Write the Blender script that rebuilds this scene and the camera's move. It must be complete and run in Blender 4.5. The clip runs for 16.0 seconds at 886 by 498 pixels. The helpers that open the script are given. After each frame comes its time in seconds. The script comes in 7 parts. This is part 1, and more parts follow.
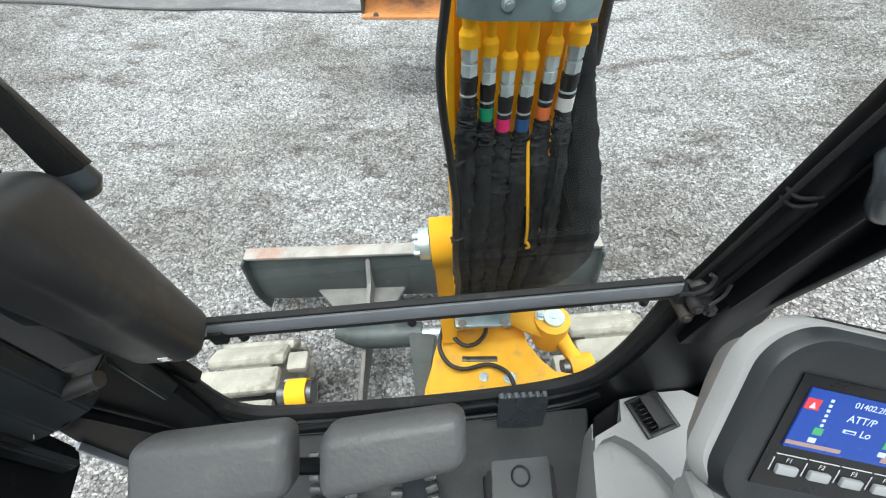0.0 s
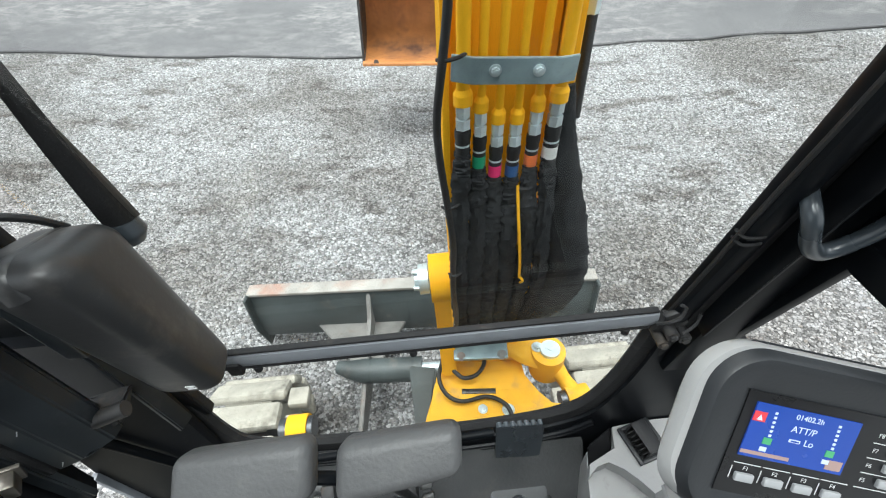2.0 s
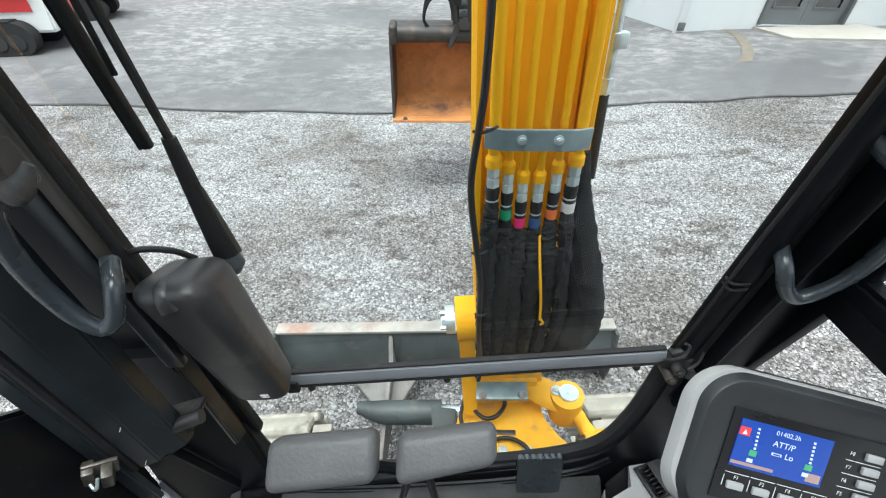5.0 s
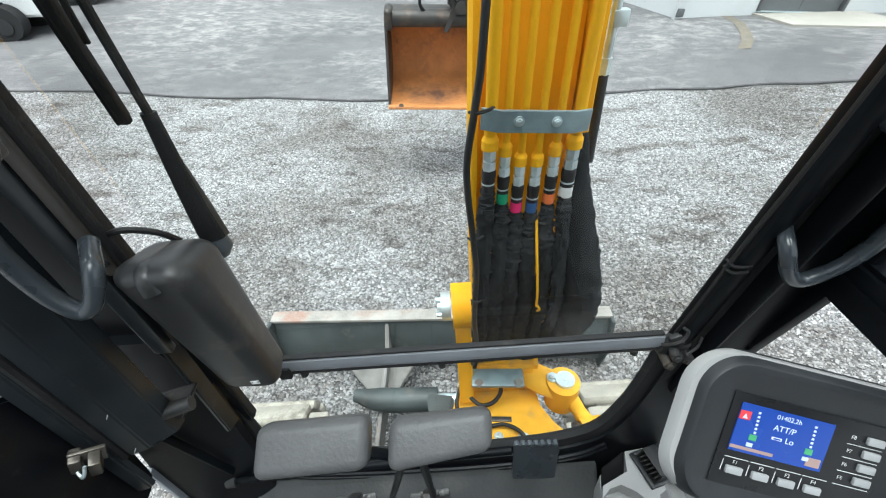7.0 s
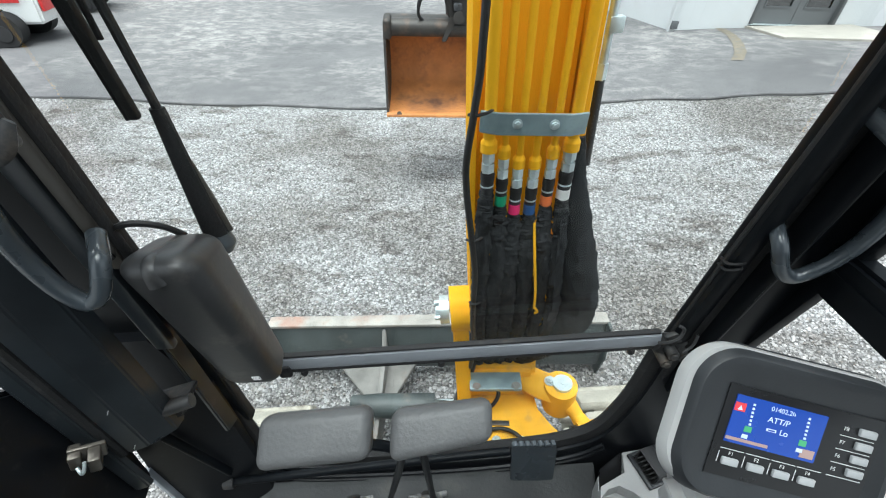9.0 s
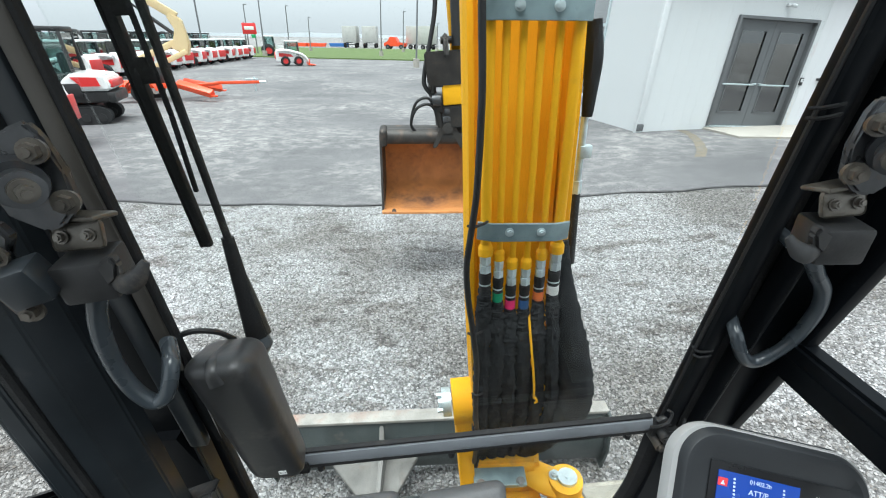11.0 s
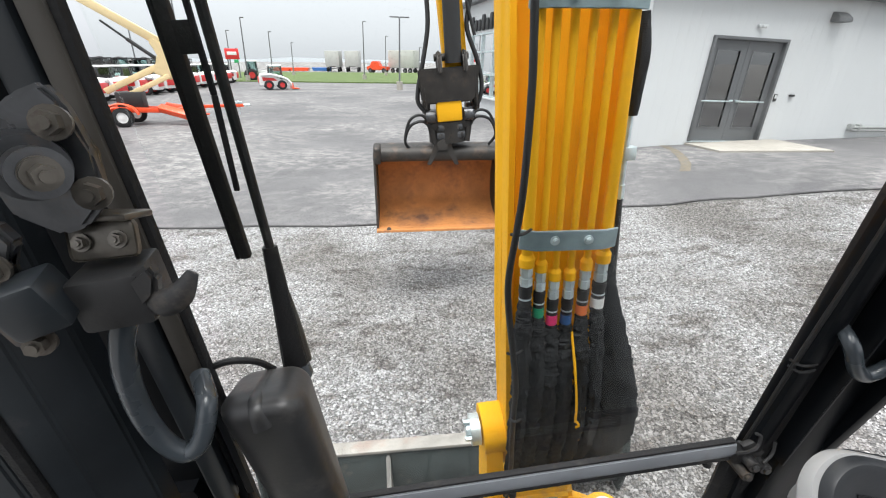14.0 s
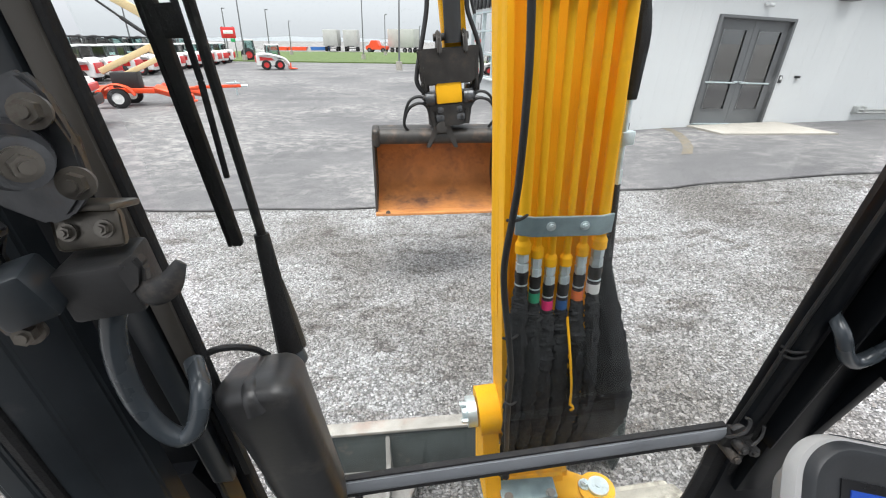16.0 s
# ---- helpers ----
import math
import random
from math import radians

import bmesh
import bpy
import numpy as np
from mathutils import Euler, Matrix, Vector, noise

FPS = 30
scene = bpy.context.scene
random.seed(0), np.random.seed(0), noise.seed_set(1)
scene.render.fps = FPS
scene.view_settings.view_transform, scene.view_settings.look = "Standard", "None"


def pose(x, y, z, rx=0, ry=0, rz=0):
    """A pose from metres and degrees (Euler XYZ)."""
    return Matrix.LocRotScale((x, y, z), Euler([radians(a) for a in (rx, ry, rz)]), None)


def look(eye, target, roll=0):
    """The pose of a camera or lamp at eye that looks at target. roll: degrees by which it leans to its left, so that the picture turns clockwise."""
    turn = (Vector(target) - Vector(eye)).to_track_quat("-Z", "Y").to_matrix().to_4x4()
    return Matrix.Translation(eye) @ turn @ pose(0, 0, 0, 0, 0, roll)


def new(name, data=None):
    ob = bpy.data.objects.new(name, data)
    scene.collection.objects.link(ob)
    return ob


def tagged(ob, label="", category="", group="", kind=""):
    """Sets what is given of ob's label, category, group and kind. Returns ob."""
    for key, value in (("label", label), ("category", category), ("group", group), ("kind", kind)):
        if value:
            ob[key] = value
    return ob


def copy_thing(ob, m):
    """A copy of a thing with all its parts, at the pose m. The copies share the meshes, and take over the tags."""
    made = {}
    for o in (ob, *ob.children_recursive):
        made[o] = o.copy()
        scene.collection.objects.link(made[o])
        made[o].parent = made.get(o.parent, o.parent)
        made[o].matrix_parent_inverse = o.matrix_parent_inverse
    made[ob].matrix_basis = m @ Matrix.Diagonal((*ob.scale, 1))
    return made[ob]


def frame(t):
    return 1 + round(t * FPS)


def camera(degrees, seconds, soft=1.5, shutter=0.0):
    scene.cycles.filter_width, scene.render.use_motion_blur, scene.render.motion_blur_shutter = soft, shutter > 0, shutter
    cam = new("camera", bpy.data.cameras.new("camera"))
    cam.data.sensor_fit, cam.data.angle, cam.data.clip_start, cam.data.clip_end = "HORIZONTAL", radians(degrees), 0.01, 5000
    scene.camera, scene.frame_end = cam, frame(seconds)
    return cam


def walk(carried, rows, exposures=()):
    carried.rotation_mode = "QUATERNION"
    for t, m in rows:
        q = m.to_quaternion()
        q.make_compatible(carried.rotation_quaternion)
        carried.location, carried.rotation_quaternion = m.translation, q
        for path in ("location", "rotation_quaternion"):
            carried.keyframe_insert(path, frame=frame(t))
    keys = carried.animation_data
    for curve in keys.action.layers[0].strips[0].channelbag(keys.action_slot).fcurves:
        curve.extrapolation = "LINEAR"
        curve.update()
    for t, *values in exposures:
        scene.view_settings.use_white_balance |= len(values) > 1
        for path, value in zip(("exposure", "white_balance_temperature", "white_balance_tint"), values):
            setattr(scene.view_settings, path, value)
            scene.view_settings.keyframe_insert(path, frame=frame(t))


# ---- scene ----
cam = camera(92.7, 16.0, soft=1.1)
SKY, SUN, EXPOSURE = 0.11, 2.4, 1.66
PATH = [
    (0, (0.726, 0.981, 2.143), (0.706, 2.288, 0.63), 1.9),
    (0.5, (0.726, 0.979, 2.137), (0.705, 2.264, 0.604), 1.6),
    (1, (0.724, 0.962, 2.144), (0.703, 2.246, 0.611), 1.4),
    (1.5, (0.734, 0.925, 2.18), (0.727, 2.264, 0.694), 1.8),
    (2, (0.728, 0.944, 2.19), (0.707, 2.368, 0.786), 1.3),
    (2.5, (0.722, 0.929, 2.205), (0.681, 2.415, 0.867), 1.1),
    (3, (0.709, 0.857, 2.259), (0.638, 2.428, 1.022), 1.0),
    (5.5, (0.704, 0.86, 2.247), (0.59, 2.428, 1.01), 0.8),
    (6, (0.705, 0.862, 2.243), (0.597, 2.418, 0.992), 0.9),
    (6.5, (0.706, 0.866, 2.239), (0.605, 2.41, 0.972), 1.0),
    (7, (0.707, 0.866, 2.234), (0.611, 2.404, 0.959), 1.1),
    (7.5, (0.708, 0.871, 2.219), (0.617, 2.397, 0.93), 1.2),
    (8, (0.706, 0.864, 2.21), (0.621, 2.379, 0.907), 1.5),
    (10.5, (0.7, 0.799, 2.286), (0.625, 2.53, 1.287), 1.3),
    (11, (0.68, 0.776, 2.297), (0.62, 2.565, 1.405), 0.9),
    (11.5, (0.606, 0.779, 2.287), (0.58, 2.621, 1.51), 0.7),
    (12, (0.57, 0.8, 2.273), (0.547, 2.658, 1.533), 0.3),
    (12.5, (0.57, 0.826, 2.268), (0.562, 2.683, 1.525), 0.1),
    (13, (0.576, 0.844, 2.249), (0.571, 2.692, 1.484), 0.1),
    (13.5, (0.576, 0.841, 2.249), (0.576, 2.679, 1.46), 0.3),
    (14, (0.575, 0.839, 2.248), (0.58, 2.668, 1.44), 0.4),
    (14.5, (0.575, 0.837, 2.249), (0.585, 2.658, 1.421), 0.5),
    (15, (0.581, 0.836, 2.257), (0.595, 2.645, 1.404), 0.6),
    (15.5, (0.586, 0.845, 2.254), (0.593, 2.645, 1.382), 0.5),
    (16, (0.583, 0.842, 2.252), (0.588, 2.638, 1.371), 0.5),
]
walk(cam, [(t, look(eye, target, roll)) for t, eye, target, roll in PATH], [(t, EXPOSURE + (0.07 if t < 9 else 0.0), k, tint) for t, k, tint in ((0, 6100, 4), (3, 6100, 4), (5.5, 6000, 3), (8, 5950, 2), (10.5, 5980, 2), (11, 5950, 2), (12, 6060, 4), (12.6, 6270, 8), (13.2, 6330, 10), (16, 6300, 10))])

# ---- light ----
world = bpy.data.worlds.new("overcast_sky")
scene.world = world
world.use_nodes = True
wn, wl = world.node_tree.nodes, world.node_tree.links
wn.clear()
sky = wn.new("ShaderNodeTexSky")
sky.sky_type, sky.sun_disc = "NISHITA", False
sky.sun_elevation, sky.sun_rotation = radians(78), radians(195)
sky.air_density, sky.dust_density = 1.0, 4.0
hsv = wn.new("ShaderNodeHueSaturation")
hsv.inputs["Saturation"].default_value = 0.12
wbg, wout = wn.new("ShaderNodeBackground"), wn.new("ShaderNodeOutputWorld")
wbg.inputs["Strength"].default_value = SKY
wl.new(sky.outputs[0], hsv.inputs["Color"])
cloud = wn.new("ShaderNodeMix")
cloud.data_type = "RGBA"
cloud.inputs[0].default_value = 0.75
cloud.inputs[7].default_value = (2.6, 2.68, 2.76, 1)
wl.new(hsv.outputs[0], cloud.inputs[6])
wl.new(cloud.outputs[2], wbg.inputs["Color"])
wl.new(wbg.outputs[0], wout.inputs[0])
sun = new("sun", bpy.data.lights.new("sun", "SUN"))
sun.data.energy, sun.data.angle, sun.data.color = SUN, radians(60), (1.0, 0.97, 0.93)
sun.matrix_world = look((0, 0, 30), (1.5, 5.0, 3.0))


# ---- materials ----
def mat(name, color, rough=0.6, metal=0.0, var=0.12, scale=12.0, bump=0.0, dirt=None, dirt_amount=0.5, dirt_scale=3.0, emit=0.0, coat=0.0, spec=0.5):
    m = bpy.data.materials.new(name)
    m.use_nodes = True
    n, l = m.node_tree.nodes, m.node_tree.links
    p = n["Principled BSDF"]
    p.inputs["Metallic"].default_value = metal
    p.inputs["Coat Weight"].default_value = coat
    p.inputs["Specular IOR Level"].default_value = spec
    co = n.new("ShaderNodeTexCoord")
    n1 = n.new("ShaderNodeTexNoise")
    n1.inputs["Scale"].default_value, n1.inputs["Detail"].default_value = scale, 6.0
    l.new(co.outputs["Object"], n1.inputs["Vector"])
    ramp = n.new("ShaderNodeMapRange")
    ramp.inputs[1].default_value, ramp.inputs[2].default_value = 0.3, 0.7
    ramp.inputs[3].default_value, ramp.inputs[4].default_value = 1 - var, 1 + var
    l.new(n1.outputs[0], ramp.inputs[0])
    mul = n.new("ShaderNodeMix")
    mul.data_type, mul.blend_type = "RGBA", "MULTIPLY"
    mul.inputs[0].default_value = 1.0
    mul.inputs[6].default_value = (*color, 1)
    l.new(ramp.outputs[0], mul.inputs[7])
    out = mul.outputs[2]
    if dirt:
        n2 = n.new("ShaderNodeTexNoise")
        n2.inputs["Scale"].default_value, n2.inputs["Detail"].default_value, n2.inputs["Roughness"].default_value = dirt_scale, 9.0, 0.68
        l.new(co.outputs["Object"], n2.inputs["Vector"])
        r2 = n.new("ShaderNodeMapRange")
        r2.inputs[1].default_value, r2.inputs[2].default_value = 0.64 - 0.28 * dirt_amount, 0.86 - 0.28 * dirt_amount
        l.new(n2.outputs[0], r2.inputs[0])
        mx = n.new("ShaderNodeMix")
        mx.data_type = "RGBA"
        l.new(r2.outputs[0], mx.inputs[0])
        l.new(out, mx.inputs[6])
        mx.inputs[7].default_value = (*dirt, 1)
        out = mx.outputs[2]
    l.new(out, p.inputs["Base Color"])
    rr = n.new("ShaderNodeMapRange")
    rr.inputs[3].default_value, rr.inputs[4].default_value = max(0.02, rough - 0.12), min(1, rough + 0.12)
    l.new(n1.outputs[0], rr.inputs[0])
    l.new(rr.outputs[0], p.inputs["Roughness"])
    if bump:
        b = n.new("ShaderNodeBump")
        b.inputs["Strength"].default_value, b.inputs["Distance"].default_value = bump, 0.004
        n3 = n.new("ShaderNodeTexNoise")
        n3.inputs["Scale"].default_value, n3.inputs["Detail"].default_value = scale * 14, 4.0
        l.new(co.outputs["Object"], n3.inputs["Vector"])
        l.new(n3.outputs[0], b.inputs["Height"])
        l.new(b.outputs[0], p.inputs["Normal"])
    if emit:
        p.inputs["Emission Color"].default_value = (*color, 1)
        p.inputs["Emission Strength"].default_value = emit
    return m


def glass_mat(name, tint=(1, 1, 1), gloss=0.06, rough=0.02):
    m = bpy.data.materials.new(name)
    m.use_nodes = True
    n, l = m.node_tree.nodes, m.node_tree.links
    n.clear()
    tr, gl, mx, out = n.new("ShaderNodeBsdfTransparent"), n.new("ShaderNodeBsdfGlossy"), n.new("ShaderNodeMixShader"), n.new("ShaderNodeOutputMaterial")
    tr.inputs[0].default_value = (*tint, 1)
    gl.inputs["Roughness"].default_value = rough
    fr, mu = n.new("ShaderNodeFresnel"), n.new("ShaderNodeMath")
    fr.inputs[0].default_value = 1.45
    mu.operation = "MULTIPLY"
    mu.inputs[1].default_value = gloss / 0.06
    l.new(fr.outputs[0], mu.inputs[0])
    l.new(mu.outputs[0], mx.inputs[0])
    l.new(tr.outputs[0], mx.inputs[1])
    l.new(gl.outputs[0], mx.inputs[2])
    l.new(mx.outputs[0], out.inputs[0])
    return m


YELLOW = mat("yellow_paint", (0.90, 0.46, 0.016), 0.55, var=0.05, scale=5, dirt=(0.46, 0.25, 0.04), dirt_amount=0.08, dirt_scale=9, spec=0.12)
DUSTYYELLOW = mat("dusty_yellow_paint", (0.80, 0.42, 0.035), 0.6, var=0.10, scale=14, dirt=(0.40, 0.27, 0.12), dirt_amount=0.34, dirt_scale=16, spec=0.15, bump=0.1)
BLACKPAINT = mat("black_frame_paint", (0.0050, 0.0062, 0.0080), 0.40, var=0.3, scale=9, dirt=(0.030, 0.031, 0.032), dirt_amount=0.10, dirt_scale=30, spec=0.12)
POSTBLUE = mat("blue_black_post_paint", (0.022, 0.0265, 0.031), 0.33, var=0.3, scale=12, dirt=(0.06, 0.06, 0.062), dirt_amount=0.18, dirt_scale=22, spec=0.5)
RUBBER = mat("black_rubber", (0.012, 0.012, 0.013), 0.75, var=0.3, scale=20, bump=0.3, dirt=(0.06, 0.055, 0.05), dirt_amount=0.25, dirt_scale=18)
PLASTIC = mat("black_textured_plastic", (0.026, 0.026, 0.028), 0.55, var=0.15, scale=14, bump=0.12, dirt=(0.085, 0.078, 0.07), dirt_amount=0.3, dirt_scale=7)
# tan holds reflected light on post strip and sheet rim, dirt on the wiper arm
TANPAINT = mat("tan_sheen_and_dirt", (0.080, 0.072, 0.063), 0.4, var=0.15, scale=8, dirt=(0.03, 0.029, 0.028), dirt_amount=0.28, dirt_scale=9)
GREYPLASTIC = mat("light_grey_plastic", (0.36, 0.36, 0.358), 0.5, var=0.05, scale=10, bump=0.1, dirt=(0.2, 0.19, 0.17), dirt_amount=0.12, dirt_scale=12)
COVERPLASTIC = mat("dusty_cover_plastic", (0.027, 0.0275, 0.029), 0.42, var=0.2, scale=9, bump=0.05, dirt=(0.115, 0.106, 0.096), dirt_amount=0.36, dirt_scale=7, spec=0.6)
BEZEL = mat("dark_grey_bezel", (0.021, 0.023, 0.026), 0.42, var=0.08, scale=20, bump=0.05, dirt=(0.06, 0.06, 0.06), dirt_amount=0.1, dirt_scale=30)
BEZELBLACK = mat("gloss_black_panel", (0.008, 0.008, 0.009), 0.3, var=0.2, scale=20)
PADGREY = mat("grey_vinyl_pad", (0.084, 0.085, 0.087), 0.48, var=0.12, scale=16, bump=0.22, dirt=(0.13, 0.128, 0.125), dirt_amount=0.22, dirt_scale=14)
STEEL = mat("zinc_plated_steel", (0.60, 0.68, 0.70), 0.34, 0.55, var=0.2, scale=30, dirt=(0.35, 0.35, 0.33), dirt_amount=0.22, dirt_scale=14)
DARKSTEEL = mat("dark_worn_steel", (0.085, 0.088, 0.094), 0.3, 0.6, var=0.45, scale=24, dirt=(0.13, 0.085, 0.055), dirt_amount=0.35, dirt_scale=20, bump=0.06)
PINRUST = mat("rusty_pin_steel", (0.17, 0.155, 0.135), 0.36, 0.6, var=0.4, scale=34, dirt=(0.055, 0.033, 0.022), dirt_amount=0.45, dirt_scale=34)
BARPAINT = mat("grey_bar_paint", (0.25, 0.265, 0.29), 0.32, var=0.12, scale=12, coat=0.15, dirt=(0.2, 0.2, 0.2), dirt_amount=0.15, dirt_scale=20)
LATCHBLACK = mat("scuffed_latch_black", (0.036, 0.036, 0.037), 0.42, 0.1, var=0.4, scale=24, dirt=(0.12, 0.10, 0.082), dirt_amount=0.3, dirt_scale=20, bump=0.06, spec=0.35)
LATCHDUST = mat("dusty_worn_latch_steel", (0.15, 0.135, 0.115), 0.38, 0.45, var=0.4, scale=30, dirt=(0.05, 0.042, 0.035), dirt_amount=0.4, dirt_scale=36, bump=0.05)
INNERTRIM = mat("dark_inner_trim", (0.0065, 0.0075, 0.0095), 0.4, var=0.3, scale=9, dirt=(0.034, 0.033, 0.032), dirt_amount=0.16, dirt_scale=26, spec=0.22)
HANDLE = mat("dark_blue_grey_paint", (0.05, 0.06, 0.070), 0.28, var=0.15, scale=12, coat=0.3, dirt=(0.08, 0.08, 0.08), dirt_amount=0.18, dirt_scale=20)
PEDALGREY = mat("worn_pedal_rubber", (0.075, 0.077, 0.078), 0.42, var=0.35, scale=40, bump=0.2, dirt=(0.30, 0.29, 0.27), dirt_amount=0.3, dirt_scale=40)
FLOORMAT = mat("black_floor_rubber", (0.082, 0.084, 0.086), 0.5, var=0.2, scale=9, bump=0.3, dirt=(0.13, 0.125, 0.115), dirt_amount=0.34, dirt_scale=9)
SLEEVE = mat("black_nylon_sleeve", (0.019, 0.0205, 0.0225), 0.8, var=0.35, scale=30, bump=0.6, dirt=(0.042, 0.043, 0.044), dirt_amount=0.25, dirt_scale=16, spec=0.25)
HOSE = mat("black_hydraulic_hose", (0.016, 0.016, 0.017), 0.5, var=0.2, scale=40, bump=0.3)
BLADEGREY = mat("blade_grey_paint", (0.048, 0.058, 0.058), 0.5, var=0.3, scale=6, dirt=(0.15, 0.13, 0.11), dirt_amount=0.2, dirt_scale=9, bump=0.3)
BLADEEDGE = mat("worn_blade_edge", (0.30, 0.285, 0.26), 0.6, 0.1, var=0.3, scale=8, dirt=(0.30, 0.13, 0.08), dirt_amount=0.5, dirt_scale=3, bump=0.5)
RIBSTEEL = mat("dusty_rib_steel", (0.17, 0.165, 0.155), 0.6, 0.1, var=0.3, scale=8, dirt=(0.17, 0.10, 0.07), dirt_amount=0.3, dirt_scale=6, bump=0.4)
TRACKPAD = mat("mud_dusted_track_shoe", (0.36, 0.34, 0.29), 0.88, var=0.25, scale=9, dirt=(0.13, 0.12, 0.10), dirt_amount=0.42, dirt_scale=11, bump=1.0)
BUCKETOUT = mat("dark_bucket_steel", (0.05, 0.046, 0.043), 0.55, 0.3, var=0.25, scale=7, dirt=(0.16, 0.11, 0.08), dirt_amount=0.42, dirt_scale=5, bump=0.5)
# dark blotches: rust stains, deepened to paint in the shade inside the bucket
BUCKETIN = mat("rusted_bucket_inside", (0.56, 0.235, 0.075), 0.65, 0.1, var=0.25, scale=5, dirt=(0.15, 0.075, 0.048), dirt_amount=0.62, dirt_scale=2.4, bump=0.5)
LINKSTEEL = mat("dark_link_steel", (0.030, 0.027, 0.025), 0.5, 0.3, var=0.3, scale=9, dirt=(0.075, 0.05, 0.036), dirt_amount=0.3, dirt_scale=9, bump=0.3)
WHITEWALL = mat("white_metal_siding", (0.585, 0.60, 0.607), 0.5, var=0.02, scale=2, dirt=(0.56, 0.565, 0.56), dirt_amount=0.2, dirt_scale=1.2)
PIPEGREY = mat("galvanised_pipe", (0.36, 0.37, 0.36), 0.45, 0.3, var=0.12, scale=6)
DOORGREY = mat("grey_door_paint", (0.11, 0.115, 0.12), 0.45, var=0.05, scale=4)
ROOFTRIM = mat("dark_roof_trim", (0.10, 0.105, 0.11), 0.5, var=0.1, scale=3)
CONCRETE = mat("pale_concrete", (0.34, 0.32, 0.285), 0.88, var=0.12, scale=4, dirt=(0.31, 0.285, 0.25), dirt_amount=0.4, dirt_scale=2, bump=0.3)
WHITEPAINT = mat("white_machine_paint", (0.78, 0.78, 0.77), 0.35, var=0.03, coat=0.3)
REDPAINT = mat("red_machine_paint", (0.62, 0.03, 0.03), 0.38, var=0.06, coat=0.3)
ORANGERED = mat("orange_red_paint", (0.75, 0.075, 0.02), 0.4, var=0.06, coat=0.2)
CREAM = mat("cream_boom_paint", (0.66, 0.52, 0.29), 0.45, var=0.05)
CLAMPSTEEL = mat("blue_zinc_clamp", (0.27, 0.35, 0.37), 0.38, 0.35, var=0.2, scale=25, dirt=(0.2, 0.22, 0.22), dirt_amount=0.25, dirt_scale=12)
TYRE = mat("tyre_rubber", (0.016, 0.016, 0.017), 0.85, var=0.2, scale=6, bump=0.4)
MACHBLACK = mat("machine_black", (0.02, 0.02, 0.021), 0.5, var=0.2, scale=5)
TRAILERGREY = mat("trailer_grey", (0.42, 0.42, 0.40), 0.6, var=0.08, scale=1.0)
POLEGREY = mat("pole_grey", (0.16, 0.165, 0.17), 0.5, 0.3)
BLUEPAINT = mat("blue_paint", (0.04, 0.15, 0.42), 0.5)
GREENSIGN = mat("green_panel", (0.03, 0.35, 0.12), 0.5)
SCREENBLUE = mat("lit_blue_display", (0.013, 0.045, 0.25), 0.25, var=0.03, emit=0.17)
SCREENWHITE = mat("lit_white_display", (0.46, 0.54, 0.68), 0.3, var=0.0, emit=0.15)
SCREENRED = mat("lit_red_display", (0.50, 0.04, 0.05), 0.3, var=0.0, emit=0.18)
SCREENGREEN = mat("lit_green_display", (0.06, 0.28, 0.12), 0.3, var=0.0, emit=0.16)
SCREENBEIGE = mat("lit_beige_display", (0.30, 0.21, 0.19), 0.3, var=0.0, emit=0.12)
BUTTON = mat("pale_grey_key", (0.36, 0.37, 0.38), 0.4, var=0.05)
MARKING = mat("white_print", (0.62, 0.63, 0.63), 0.5, var=0.0)
TAPES = {c: mat(c + "_tape", v, 0.45, var=0.06, scale=60) for c, v in dict(green=(0.02, 0.30, 0.15), pink=(0.78, 0.03, 0.17), blue=(0.03, 0.10, 0.26), orange=(0.75, 0.18, 0.05), white=(0.72, 0.72, 0.7)).items()}
GLASS = glass_mat("cab_glass", (0.985, 0.995, 0.99), 0.005)
SHOPGLASS = glass_mat("shop_window_glass", (0.55, 0.55, 0.55), 0.40)
MACHGLASS = glass_mat("machine_glass", (0.78, 0.88, 0.87), 0.16)
# the ochre blotches paint warm reflections of the glass onto the room behind
INTERIOR = mat("interior_with_reflections", (0.06, 0.055, 0.05), 0.8, var=0.6, scale=1.6, dirt=(0.30, 0.17, 0.05), dirt_amount=0.4, dirt_scale=1.5)


